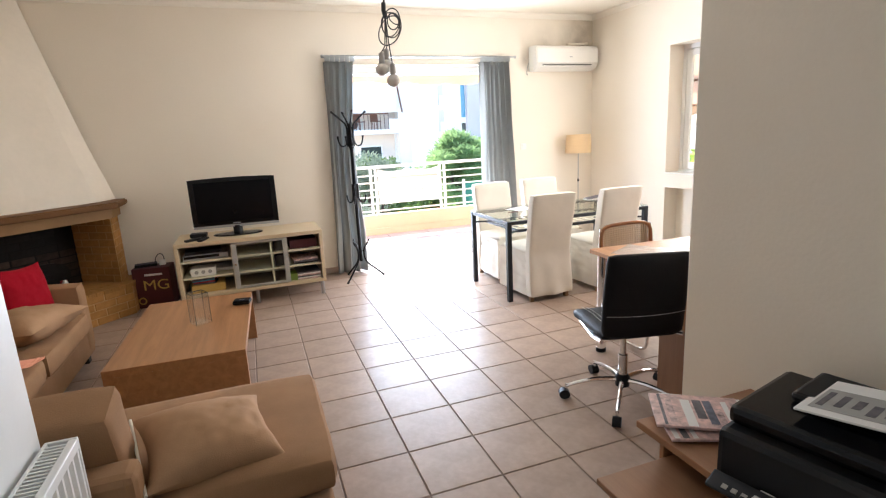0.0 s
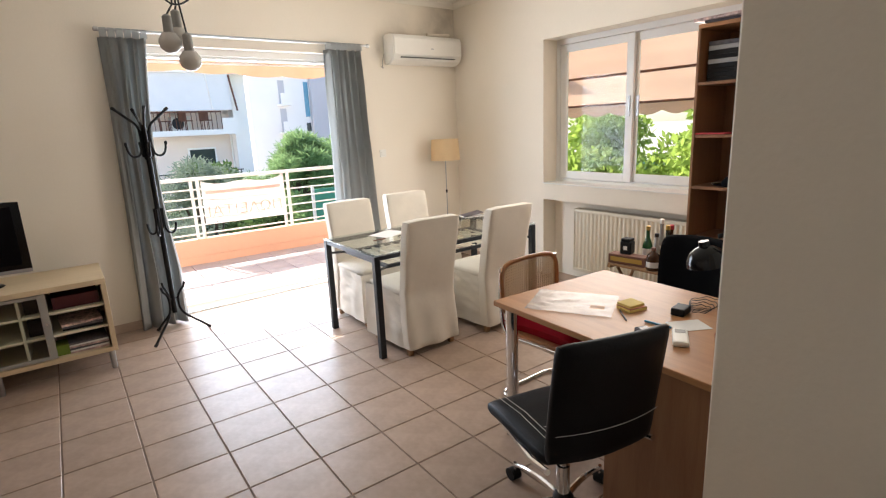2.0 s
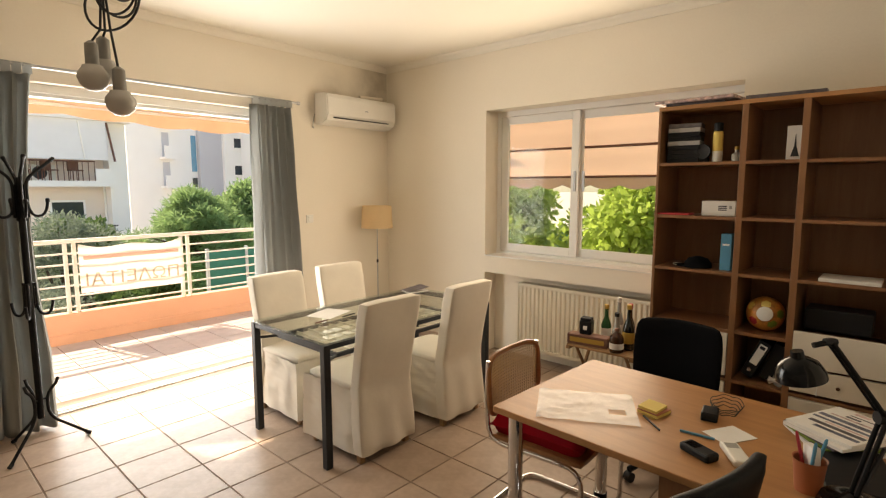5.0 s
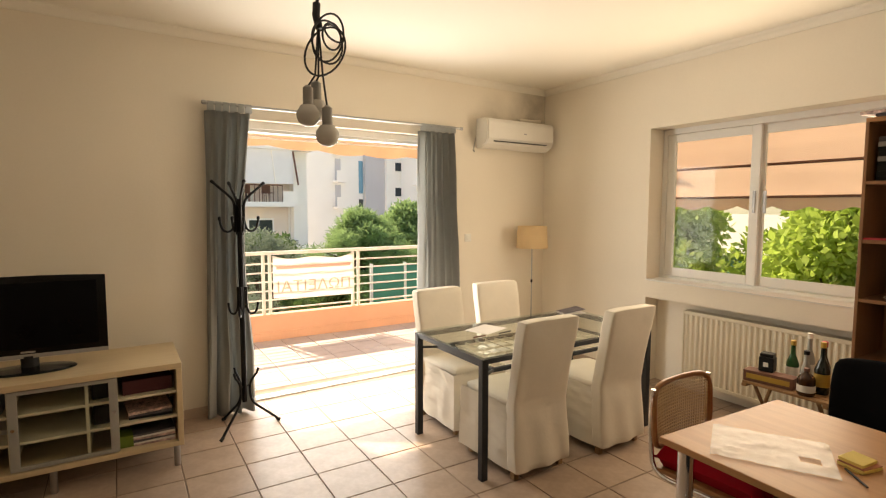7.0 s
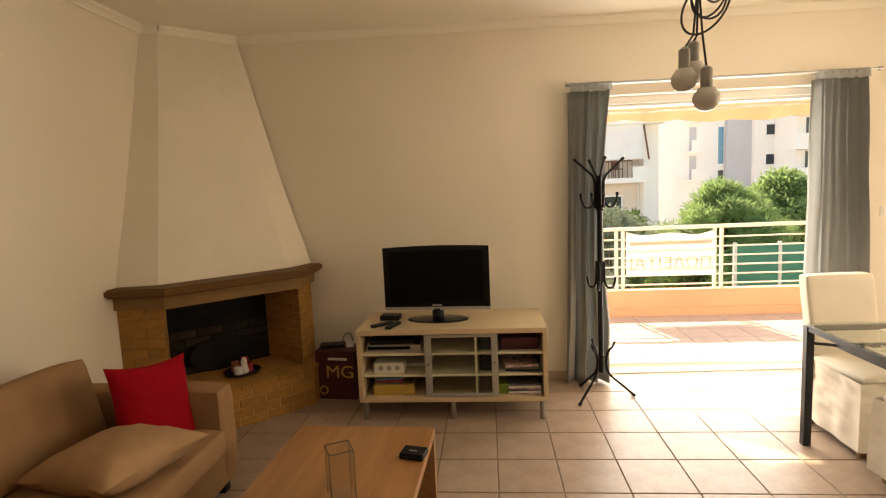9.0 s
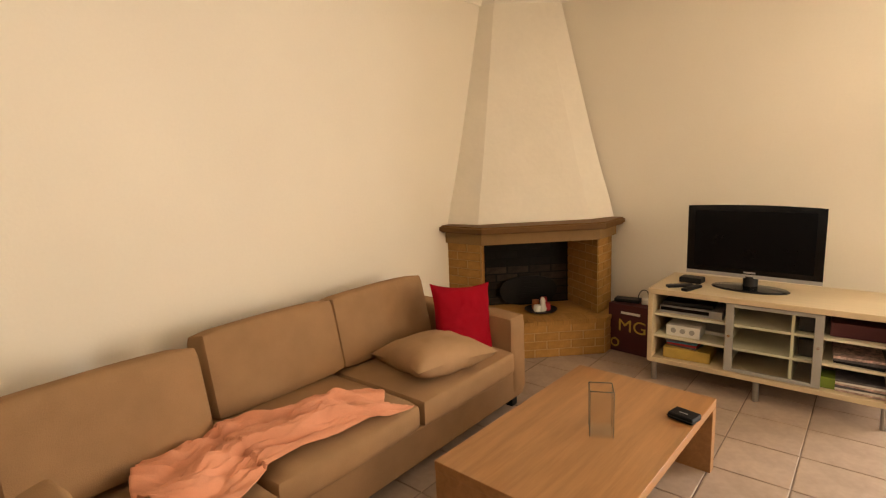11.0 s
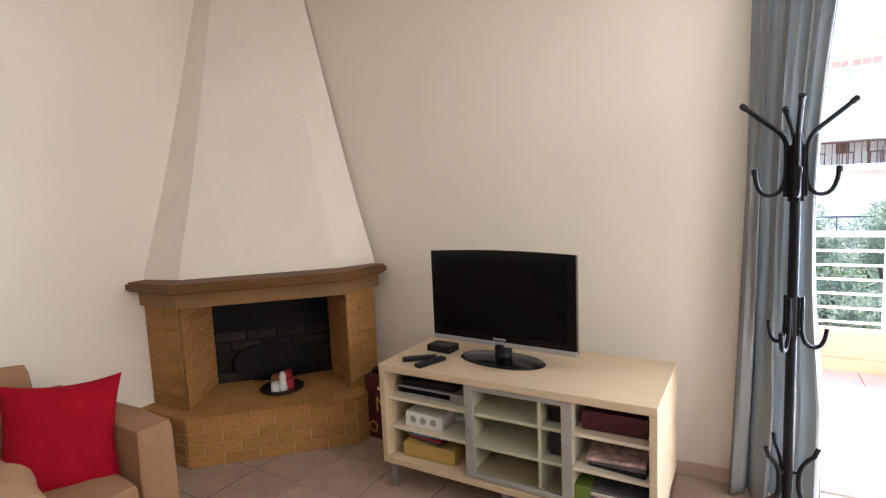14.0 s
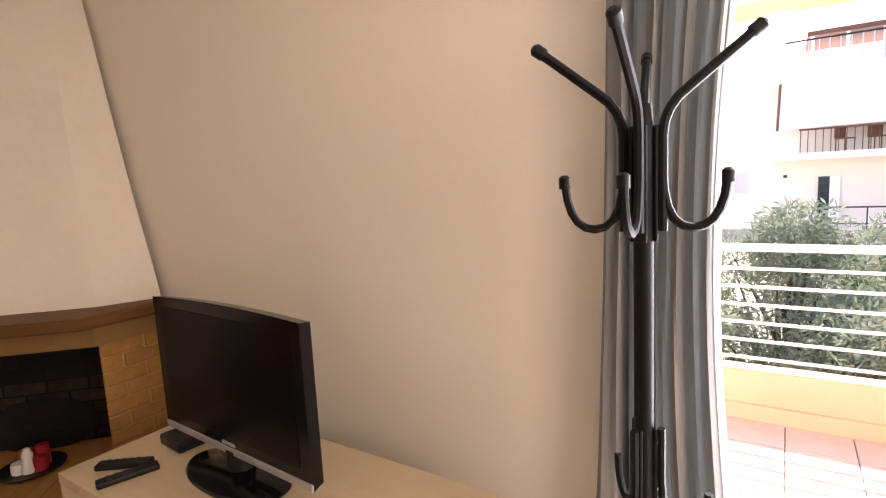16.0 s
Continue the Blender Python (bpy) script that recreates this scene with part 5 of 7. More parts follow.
for lx, ly in ((-0.72, 4.86), (-1.55, 4.86), (-0.72, 3.2), (0.70, 2.98), (0.70, 2.28)):
    boxpart("foot", (lx - 0.03, lx + 0.03, ly - 0.03, ly + 0.03, 0, 0.07), M_BLACKPL, sofa, 0.004)


def pillow(m, w, d, h, material, label, seed, piping=False):
    th = thing("cushion", m, label, "cushion")
    bm_ = bmesh.new()
    nn, faces = 26, []
    for side in (1, -1):
        rows = []
        for i in range(nn + 1):
            u = 2 * i / nn - 1
            row = []
            for j in range(nn + 1):
                v = 2 * j / nn - 1
                x_ = w / 2 * u * (1 - 0.13 * (1 - v * v) * u * u)
                y_ = d / 2 * v * (1 - 0.13 * (1 - u * u) * v * v)
                swell = (max(0.0, (1 - u * u) * (1 - v * v))) ** 0.5
                crease = 0.010 * noise.noise(Vector((u * 2.5 + seed, v * 2.5, side))) + 0.006 * noise.noise(Vector((u * 7, v * 7 + seed, side)))
                row.append(bm_.verts.new((x_, y_, side * h / 2 * swell * (1.12 - 0.12 * swell) + crease * min(1, swell * 2))))
            rows.append(row)
        for i in range(nn):
            for j in range(nn):
                q = (rows[i][j], rows[i + 1][j], rows[i + 1][j + 1], rows[i][j + 1])
                bm_.faces.new(q if side > 0 else q[::-1])
    bmesh.ops.remove_doubles(bm_, verts=bm_.verts, dist=0.0005)
    p_ = part("cover", bm_, material, th, smooth=True)
    if piping:
        k = 0.5
        tubepart("piping", [(w / 2 * s * (0.995), -d / 2 + d * t, 0.002) for s, t in ((-1, k_ / 10) for k_ in range(11))], 0.006, M_SLIP, th, "pale piped edge", n=6)
    return th


pillow(pose(-0.92, 4.63, 0.60, 0, 0, 0) @ pose(0, 0, 0, 74, 6, 66), 0.43, 0.48, 0.16, M_RED, "plump red cotton cushion leaning on the sofa arm", 1)
pillow(pose(-0.87, 4.27, 0.51, 0, -7, -18), 0.60, 0.52, 0.22, M_PILLOW, "tan cushion lying on the sofa seat", 5)
pillow(pose(0.345, 2.475, 0.462, 12, 7, 16), 0.48, 0.42, 0.21, M_PILLOW, "tan corduroy cushion lying on the chaise", 9, True)

throw = thing("throw_blanket", pose(0, 0, 0), "crumpled salmon pink throw spread over the sofa seat", "blanket")
b = bmesh.new()
nu, nv = 130, 110
g = []
for i in range(nu + 1):
    u = i / nu
    row = []
    for j in range(nv + 1):
        v = j / nv
        y = 2.72 + u * 1.05 + 0.05 * math.sin(v * 7)
        x = -1.28 + 0.36 * u + v * (0.60 - 0.31 * u + 0.04 * math.sin(u * 9)) + 0.03 * math.sin(u * 14)
        ridge = 0.026 * (1 + math.sin(v * 17 + 4 * u + 2.2 * math.sin(u * 5))) + 0.016 * (1 + math.sin(v * 27 - u * 19 + 3 * math.sin(u * 11))) + 0.016 * (1 + noise.noise(Vector((u * 11, v * 9, 0)))) + 0.020 * (1 - abs(noise.noise(Vector((u * 4 + v * 2, v * 13 - u * 5, 3))))) ** 3 + 0.013 * (1 - abs(noise.noise(Vector((u * 5 + v * 3, v * 22 - u * 6, 5))))) ** 3 + 0.006 * noise.noise(Vector((u * 14, v * 40 + u * 12, 8))) + 0.016 * (1 - abs(math.sin(v * 19 + u * 8 + 1.8 * noise.noise(Vector((u * 6, v * 5, 11)))))) ** 2
        base = 0.447 if y > 3.07 else 0.432
        fall = max(0.0, x + 0.63)
        z = base + ridge * 0.78 * (0.3 + 0.7 * min(1, v * 3) * min(1, (1 - v) * 4) * min(1, (1 - u) * 4)) - fall * 0.3
        row.append(b.verts.new((x, y, z)))
    g.append(row)
for i in range(nu):
    for j in range(nv):
        b.faces.new((g[i][j], g[i + 1][j], g[i + 1][j + 1], g[i][j + 1]))
ob = part("cloth", b, M_BLANKET, throw, smooth=True)
ob.modifiers.new("thickness", 'SOLIDIFY').thickness = 0.004

ct = thing("coffee_table", pose(0.112, 4.218, 0, 0, 0, -2), "low walnut-look coffee table with solid panel ends", "coffee table")
boxpart("tabletop", (-0.372, 0.372, -0.638, 0.638, 0.335, 0.38), M_OAK, ct, 0.003)
boxpart("end_panel", (-0.372, 0.372, -0.634, -0.58, 0, 0.335), M_OAK, ct, 0.002)
boxpart("end_panel", (-0.372, 0.372, 0.58, 0.634, 0, 0.335), M_OAK, ct, 0.002)
vase = thing("glass_vase", pose(0.178, 4.20, 0.381, 0, 0, 27), "tall square clear glass vase on the coffee table", "vase")
for lim in ((-0.052, 0.052, -0.052, -0.0465, 0.02, 0.213), (-0.052, 0.052, 0.0465, 0.052, 0.02, 0.213), (-0.052, -0.0465, -0.0465, 0.0465, 0.02, 0.213), (0.0465, 0.052, -0.0465, 0.0465, 0.02, 0.213)):
    boxpart("glass_side", lim, M_CLEAR, vase, 0.0)
boxpart("thick_base", (-0.052, 0.052, -0.052, 0.052, 0, 0.02), M_CLEAR, vase, 0.003)
tubepart("rim", [(-0.0495, -0.0495, 0.213), (0.0495, -0.0495, 0.213), (0.0495, 0.0495, 0.213), (-0.0495, 0.0495, 0.213)], 0.0026, M_GLASSEDGE, vase, n=6, closed=True)
for vx, vy in ((-1, -1), (-1, 1), (1, -1), (1, 1)):
    tubepart("glass_edge", [(0.0505 * vx, 0.0505 * vy, 0.004), (0.0505 * vx, 0.0505 * vy, 0.211)], 0.0018, M_GLASSEDGE, vase, n=5)
wal = thing("black_case", pose(0.437, 4.535, 0.381, 0, 0, -12), "small black zipped case on the coffee table", "case")
boxpart("body", (-0.06, 0.06, -0.045, 0.045, 0, 0.03), M_LEATHER, wal, 0.008)
boxpart("zip", (-0.061, 0.061, -0.0465, -0.045, 0.013, 0.017), M_DARKSTEEL, wal, 0.0)
boxpart("badge", (-0.02, 0.02, -0.01, -0.004, 0.030, 0.031), M_SILVER, wal, 0.0)

# ---- pendant lamp ----
pend = thing("pendant_lamp", pose(1.625, 4.245, ZC), "three bare opal bulbs hanging on looped black cables", "pendant lamp")
lathepart("ceiling_rose", [(0.05, -0.03), (0.055, -0.004), (0.055, 0.0)], M_BLACKPL, pend, n=20)
tubepart("main_cable", [(0, 0, 0), (0.002, 0, -0.4), (-0.01, 0.0, -0.52)], 0.007, M_CABLE, pend, n=7)
rng = random.Random(2)
for k in range(5):
    ctr = Vector((0.03 + 0.03 * rng.uniform(-1, 1.4), 0.02 * rng.uniform(-1, 1), -0.60 - 0.024 * k * rng.uniform(0.4, 1.2)))
    rx, rz_ = 0.04 + 0.014 * k * rng.uniform(0.6, 1.2), 0.042 + 0.016 * k * rng.uniform(0.7, 1.2)
    tilt = rng.uniform(-0.7, 0.7)
    pts = []
    for q in range(26):
        a = 2 * math.pi * q / 26
        px, pz = rx * math.cos(a), rz_ * math.sin(a)
        pts.append(ctr + Vector((px * math.cos(tilt) - pz * math.sin(tilt) * 0.4, 0.03 * math.sin(a * 1 + k), pz)))
    tubepart("cable_loop", pts, 0.0042, M_CABLE, pend, n=6, closed=True)
tubepart("cable_knot", [(-0.01, 0, -0.50), (-0.012, 0.004, -0.55), (0.0, 0.0, -0.60)], 0.016, M_CABLE, pend, n=8)
for k, (dx, dy, zb) in enumerate(((-0.046, 0.018, -0.985), (0.0, 0.055, -0.955), (0.020, -0.018, -1.064))):
    tubepart("cable", [(-0.005, 0, -0.58), (dx * 0.4, dy * 0.4, -0.78), (dx, dy, zb + 0.16)], 0.004, M_CABLE, pend, n=6)
    lathepart("socket", [(0.008, zb + 0.165), (0.020, zb + 0.155), (0.021, zb + 0.085), (0.018, zb + 0.08)], M_GREYPL, pend, "grey lamp socket", x=dx, y=dy, n=18)
    lathepart("bulb", [(0.0, zb), (0.022, zb + 0.005), (0.040, zb + 0.021), (0.048, zb + 0.045), (0.045, zb + 0.062), (0.034, zb + 0.076), (0.03, zb + 0.085)], M_BULB, pend, "opal globe bulb", x=dx, y=dy, n=24)

# ---- coat rack ----
rack = thing("coat_rack", pose(1.655, 6.155, 0), "black tubular steel coat rack with curved hooks", "coat rack")
lathepart("pole", [(0.019, 0.20), (0.019, 1.66), (0.016, 1.70)], M_BLACKMETAL, rack, n=16)
for ang in (17, 100, 197, 270):
    R = pose(0, 0, 0, 0, 0, ang)
    a = boxpart("upper_plate", (0.018, 0.026, -0.012, 0.012, 1.44, 1.66), M_BLACKMETAL, rack, 0.003, m=R)
    tubepart("upper_arm", [(0.035, 0, 1.46), (0.035, 0, 1.64)] + arc((0.035, 0, 1.64), (0.036, 0, 1.695), (0.08, 0, 1.725), 4) + [(0.190, 0, 1.815)], 0.0095, M_BLACKMETAL, rack, m=R)
    lathepart("cap", [(0.0125, -0.014), (0.0125, 0.008), (0.006, 0.014)], M_BLACKPL, rack, m=R @ pose(0.192, 0, 1.817, 0, 52, 0), n=10)
    tubepart("hook", [(0.035, 0, 1.66)] + arc((0.035, 0, 1.58), (0.035, 0, 1.465), (0.09, 0, 1.465), 5) + arc((0.09, 0, 1.465), (0.14, 0, 1.465), (0.147, 0, 1.56), 5), 0.0085, M_BLACKMETAL, rack, m=R)
    lathepart("cap", [(0.0115, -0.012), (0.0115, 0.01), (0.005, 0.015)], M_BLACKPL, rack, m=R @ pose(0.147, 0, 1.56), n=10)
for ang in (10, 130, 250):
    R = pose(0, 0, 0, 0, 0, ang)
    boxpart("middle_plate", (0.018, 0.026, -0.010, 0.010, 0.90, 1.06), M_BLACKMETAL, rack, 0.003, m=R)
    tubepart("hook", [(0.033, 0, 1.06)] + arc((0.033, 0, 0.95), (0.033, 0, 0.855), (0.08, 0, 0.855), 5) + arc((0.08, 0, 0.855), (0.115, 0, 0.855), (0.12, 0, 0.935), 5), 0.0085, M_BLACKMETAL, rack, m=R)
    for z in (0.93, 1.03):
        lathepart("bolt", [(0.006, 0), (0.006, 0.004), (0.003, 0.006)], M_CHROME, rack, m=R @ pose(0.026, 0, z, 0, 90, 0), n=8)
for ang in (3, 118, 220):
    R = pose(0, 0, 0, 0, 0, ang)
    tubepart("leg", [(0.105, 0, 0.44)] + arc((0.09, 0, 0.40), (0.04, 0, 0.36), (0.04, 0, 0.30), 4) + arc((0.04, 0, 0.27), (0.04, 0, 0.20), (0.09, 0, 0.155), 4) + [(0.25, 0, 0.012)], 0.0095, M_BLACKMETAL, rack, m=R)
    tubepart("brace", [(0.015, 0, 0.32), (0.042, 0, 0.32)], 0.006, M_BLACKMETAL, rack, m=R)
    lathepart("foot_cap", [(0.0125, -0.014), (0.0125, 0.012)], M_BLACKPL, rack, m=R @ pose(0.247, 0, 0.014, 0, 118, 0), n=10)


# ---- dining corner ----
dt = thing("dining_table", pose(3.475, 5.013, 0, 0, 0, 0.5), "glass-topped dining table on a dark grey steel frame", "dining table")
HX, HY = 0.78, 0.41
pane_ = boxpart("tabletop", (-HX, HX, -HY, HY, 0.748, 0.758), M_TGLASS, dt, 0.002, "greenish clear glass top")
pane_.visible_shadow = False
for sx in (-1, 1):
    for sy in (-1, 1):
        x0, y0 = sx * (HX - 0.022), sy * (HY - 0.022)
        boxpart("leg", (x0 - 0.022, x0 + 0.022, y0 - 0.022, y0 + 0.022, 0, 0.745), M_DARKSTEEL, dt, 0.003)
for sy in (-1, 1):
    y0 = sy * (HY - 0.022)
    boxpart("top_bar", (-HX + 0.044, HX - 0.044, y0 - 0.018, y0 + 0.018, 0.715, 0.745), M_DARKSTEEL, dt, 0.002)
    boxpart("lower_bar", (-HX + 0.15, HX - 0.15, y0 * 0.82 - 0.012, y0 * 0.82 + 0.012, 0.627, 0.652), M_DARKSTEEL, dt, 0.002)
for sx in (-1, 1):
    x0 = sx * (HX - 0.022)
    boxpart("top_bar", (x0 - 0.018, x0 + 0.018, -HY + 0.044, HY - 0.044, 0.715, 0.745), M_DARKSTEEL, dt, 0.002)
    boxpart("lower_bar", (sx * (HX - 0.15) - 0.012, sx * (HX - 0.15) + 0.012, -HY * 0.80, HY * 0.80, 0.627, 0.652), M_DARKSTEEL, dt, 0.002)
    for sy in (-1, 1):
        tubepart("stay", [(sx * (HX - 0.03), sy * (HY - 0.03), 0.640), (sx * (HX - 0.15), sy * HY * 0.78, 0.640)], 0.010, M_DARKSTEEL, dt, n=6)
for k in range(14):
    xx = -HX + 0.15 + (2 * HX - 0.3) * (k + 0.5) / 14
    boxpart("lattice_bar", (xx - 0.005, xx + 0.005, -HY * 0.78, HY * 0.78, 0.633, 0.643), M_RADI, dt, 0.0)
for k in range(5):
    yy = -HY * 0.78 + 2 * HY * 0.78 * (k + 0.5) / 5
    boxpart("lattice_bar", (-HX + 0.16, HX - 0.16, yy - 0.006, yy + 0.006, 0.621, 0.633), M_RADI, dt, 0.0)

chair0 = thing("dining_chair", pose(3.072, 4.755, 0, 0, 0, 1), "high-backed dining chair in a loose white slipcover", "chair", "chairs round the table")
# local: back at -y, faces +y
b = bmesh.new()
hw = 0.215
ns, nz = 80, 24


def skirt_point(t, z):
    """Outline of the skirt at share t round and height z, with soft folds."""
    per = [(-hw + 0.012, -0.25), (hw - 0.012, -0.25), (hw + 0.025, 0.265), (-hw - 0.025, 0.265)]
    k = int(t * 4) % 4
    f = t * 4 - int(t * 4)
    a_, c_ = Vector(per[k]), Vector(per[(k + 1) % 4])
    p_ = a_ + (c_ - a_) * f
    s = 1 + 0.05 * (1 - z / 0.46)
    fold = 0.006 * math.sin(t * 62) * (1 - z / 0.46) + 0.010 * noise.noise(Vector((t * 16, z * 7, 1))) + 0.012 * noise.noise(Vector((t * 30 + z * 20, z * 22, 4))) * min(1, z / 0.3)
    d = Vector((p_.x, p_.y)).normalized()
    return (p_.x * s + d.x * fold, p_.y * s + d.y * fold, z)


rows = [[b.verts.new(skirt_point(i / ns, 0.055 + (0.455 - 0.055) * j / nz)) for i in range(ns)] for j in range(nz + 1)]
for j in range(nz):
    for i in range(ns):
        b.faces.new((rows[j][i], rows[j][(i + 1) % ns], rows[j + 1][(i + 1) % ns], rows[j + 1][i]))
part("skirt", b, M_SLIP, chair0, smooth=True)
soft("seat", (-hw, hw, -0.20, 0.25, 0.43, 0.49), M_SLIP, chair0, 0.03, 0.012)
b = bmesh.new()
soft_box(b, -hw, hw, -0.257, -0.165, 0.052, 0.985, r=0.016, crown=0.003, n=20)
for v in b.verts:
    t = max(0, v.co.z - 0.45)
    v.co.y -= 0.16 * t + 0.05 * t * t
    low = max(0, 0.46 - v.co.z)
    v.co.y -= 0.065 * low + (0.006 * math.sin(v.co.x * 34 + v.co.z * 5) + 0.006) * low / 0.4
    v.co.x *= 1 + 0.07 * low + 0.012 * math.sin(v.co.z * 9)
    v.co.y += 0.004 * noise.noise(Vector((v.co.x * 6, v.co.z * 7, 2)))
part("backrest", b, M_SLIP, chair0, smooth=True)
for lx in (-0.185, 0.185):
    for ly in (-0.225, 0.215):
        boxpart("leg", (lx - 0.018, lx + 0.018, ly - 0.018, ly + 0.018, 0, 0.07), M_TEAK, chair0, 0.002, "short wooden leg end")
copy_thing(chair0, pose(3.765, 4.725, 0, 0, 0, 2))
copy_thing(chair0, pose(3.11, 5.47, 0, 0, 0, 183))
copy_thing(chair0, pose(3.72, 5.53, 0, 0, 0, 178))
simple("paper_sheet", (-0.13, 0.13, -0.10, 0.10, 0, 0.0015), M_PAPER, pose(3.15, 5.18, 0.759, 0, 0, 20), "white sheet of paper on the glass table", "paper", 0.0)
simple("pen", (-0.055, 0.055, -0.004, 0.004, 0, 0.008), M_BROWNWOOD, pose(2.98, 5.02, 0.759, 0, 0, 5), "brown pen on the glass table", "pen", 0.002)
simple("pen", (-0.06, 0.06, -0.004, 0.004, 0, 0.008), M_BLACKPL, pose(3.20, 5.02, 0.761, 0, 0, 8), "black pen on the glass table", "pen", 0.002)
bk_ = thing("open_booklet", pose(4.12, 5.30, 0.759, 0, 0, -15), "thin dark booklet with a lifted cover on the table", "booklet")
boxpart("page_block", (-0.1, 0.1, -0.075, 0.075, 0, 0.008), M_PAPER, bk_, 0.001)
boxpart("cover", (-0.1, 0.1, -0.075, 0.075, 0.009, 0.011), M_PRINTDARK, bk_, 0.0, m=pose(0, 0, 0.012, 0, -9, 0))

lamp = thing("floor_lamp", pose(4.70, 6.455, 0), "slender floor lamp with a cream drum shade in the corner", "floor lamp")
lathepart("base", [(0.13, 0), (0.13, 0.012), (0.02, 0.03), (0.008, 0.05)], M_ROD, lamp, n=28)
lathepart("pole", [(0.006, 0.03), (0.006, 1.22)], M_ROD, lamp, n=10)
lathepart("joint", [(0.009, 0.83), (0.011, 0.835), (0.011, 0.86), (0.009, 0.865)], M_BLACKPL, lamp, n=10)
b = bmesh.new()
for r0, r1 in ((0.168, 0.155),):
    lo = [b.verts.new((r0 * math.cos(2 * math.pi * k / 36), r0 * math.sin(2 * math.pi * k / 36), 1.205)) for k in range(36)]
    hi = [b.verts.new((r1 * math.cos(2 * math.pi * k / 36), r1 * math.sin(2 * math.pi * k / 36), 1.44)) for k in range(36)]
    for k in range(36):
        b.faces.new((lo[k], lo[(k + 1) % 36], hi[(k + 1) % 36], hi[k]))
part("shade", b, M_SHADE, lamp, "cream cloth drum shade", smooth=True)
for k in range(3):
    a = 2 * math.pi * k / 3
    tubepart("shade_spoke", [(0, 0, 1.22), (0.16 * math.cos(a), 0.16 * math.sin(a), 1.22)], 0.003, M_ROD, lamp, n=5)

# ---- work corner ----
DZ = 0.72
desk = thing("desk", pose(3.135, 2.70, 0, 0, 0, -2.5), "beech laminate desk with a chrome leg and a drawer pedestal", "desk")
boxpart("desktop", (-0.424, 0.424, -0.78, 0.725, DZ - 0.028, DZ), M_BEECH, desk, 0.004)
for lx, ly in ((-0.385, 0.63), (0.37, 0.625)):
    lathepart("leg", [(0.033, 0), (0.033, 0.03), (0.031, 0.032), (0.031, DZ - 0.028)], M_CHROME, desk, x=lx, y=ly, n=20)
    lathepart("leg_foot", [(0.035, 0), (0.035, 0.028)], M_BLACKPL, desk, x=lx, y=ly, n=20)
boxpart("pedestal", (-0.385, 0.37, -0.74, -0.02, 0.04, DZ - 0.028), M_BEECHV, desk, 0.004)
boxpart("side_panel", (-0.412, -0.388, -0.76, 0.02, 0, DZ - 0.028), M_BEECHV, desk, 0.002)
D = lambda x, y, rz=0, z=DZ: pose(0.025 + 0.977 * x, 0.045 + 0.977 * y, z + 0.001, 0, 0, rz)
sheet = thing("plastic_wrapping", D(3.04, 3.17, -61), "crumpled clear plastic wrapping on the desk", "wrapping")
b = bmesh.new()
nu = 18
g = [[b.verts.new((-0.20 + 0.40 * i / nu + 0.008 * noise.noise(Vector((i, j, 3))), -0.155 + 0.31 * j / nu, 0.004 + 0.010 * abs(noise.noise(Vector((i * 0.45, j * 0.45, 7)))))) for j in range(nu + 1)] for i in range(nu + 1)]
for i in range(nu):
    for j in range(nu):
        if not (13 <= i <= 15 and 5 <= j <= 7):
            b.faces.new((g[i][j], g[i + 1][j], g[i + 1][j + 1], g[i][j + 1]))
part("film", b, M_FILM, sheet, smooth=True)
nt = thing("note_block", D(3.18, 2.93, -12), "yellow and orange sticky note block on the desk", "note block")
boxpart("yellow_notes", (-0.05, 0.05, -0.045, 0.045, 0, 0.012), M_YELLOW, nt, 0.001)
boxpart("pink_notes", (-0.05, 0.05, -0.045, 0.045, 0.012, 0.016), M_TERRA, nt, 0.001)
boxpart("top_notes", (-0.045, 0.05, -0.03, 0.048, 0.016, 0.028), M_YELLOW, nt, 0.001, m=pose(0, 0, 0, 3, 0, 6))
simple("pencil", (-0.065, 0.065, -0.003, 0.003, 0, 0.006), M_DARKSTEEL, D(3.07, 2.90, 48), "dark pencil on the desk", "pencil", 0.001)
simple("pencil", (-0.03, 0.03, -0.003, 0.003, 0, 0.006), M_GOLD, D(3.12, 2.93, 70), "short pencil stub on the desk", "pencil", 0.001)
ph = thing("flip_phone", D(2.93, 2.68, -25), "black ribbed phone lying on the desk", "phone")
boxpart("body", (-0.03, 0.03, -0.06, 0.06, 0, 0.03), M_BLACKPL, ph, 0.009)
boxpart("screen", (-0.02, 0.02, 0.0, 0.045, 0.030, 0.031), M_GLOSSBLACK, ph, 0.0)
cr = thing("white_handset", D(3.00, 2.58, -58), "white remote handset with grey screen on the desk", "remote control")
boxpart("body", (-0.03, 0.03, -0.075, 0.075, 0, 0.024), M_WHITEPL, cr, 0.008)
boxpart("screen", (-0.02, 0.02, 0.02, 0.055, 0.024, 0.025), M_GREYPL, cr, 0.0)
simple("paper_note", (-0.075, 0.075, -0.055, 0.055, 0, 0.0015), M_PAPER, D(3.17, 2.64, -30), "white note paper on the desk", "paper", 0.0)
pe = simple("blue_pen", (-0.06, 0.06, -0.004, 0.004, 0, 0.009), M_BLUE, D(3.08, 2.73, 95), "blue ball pen on the desk", "pen", 0.002)
ch = thing("power_adapter", D(3.28, 2.74, 10), "black power adapter with a coiled cable on the desk", "adapter")
boxpart("body", (-0.045, 0.045, -0.03, 0.03, 0, 0.035), M_BLACKPL, ch, 0.006)
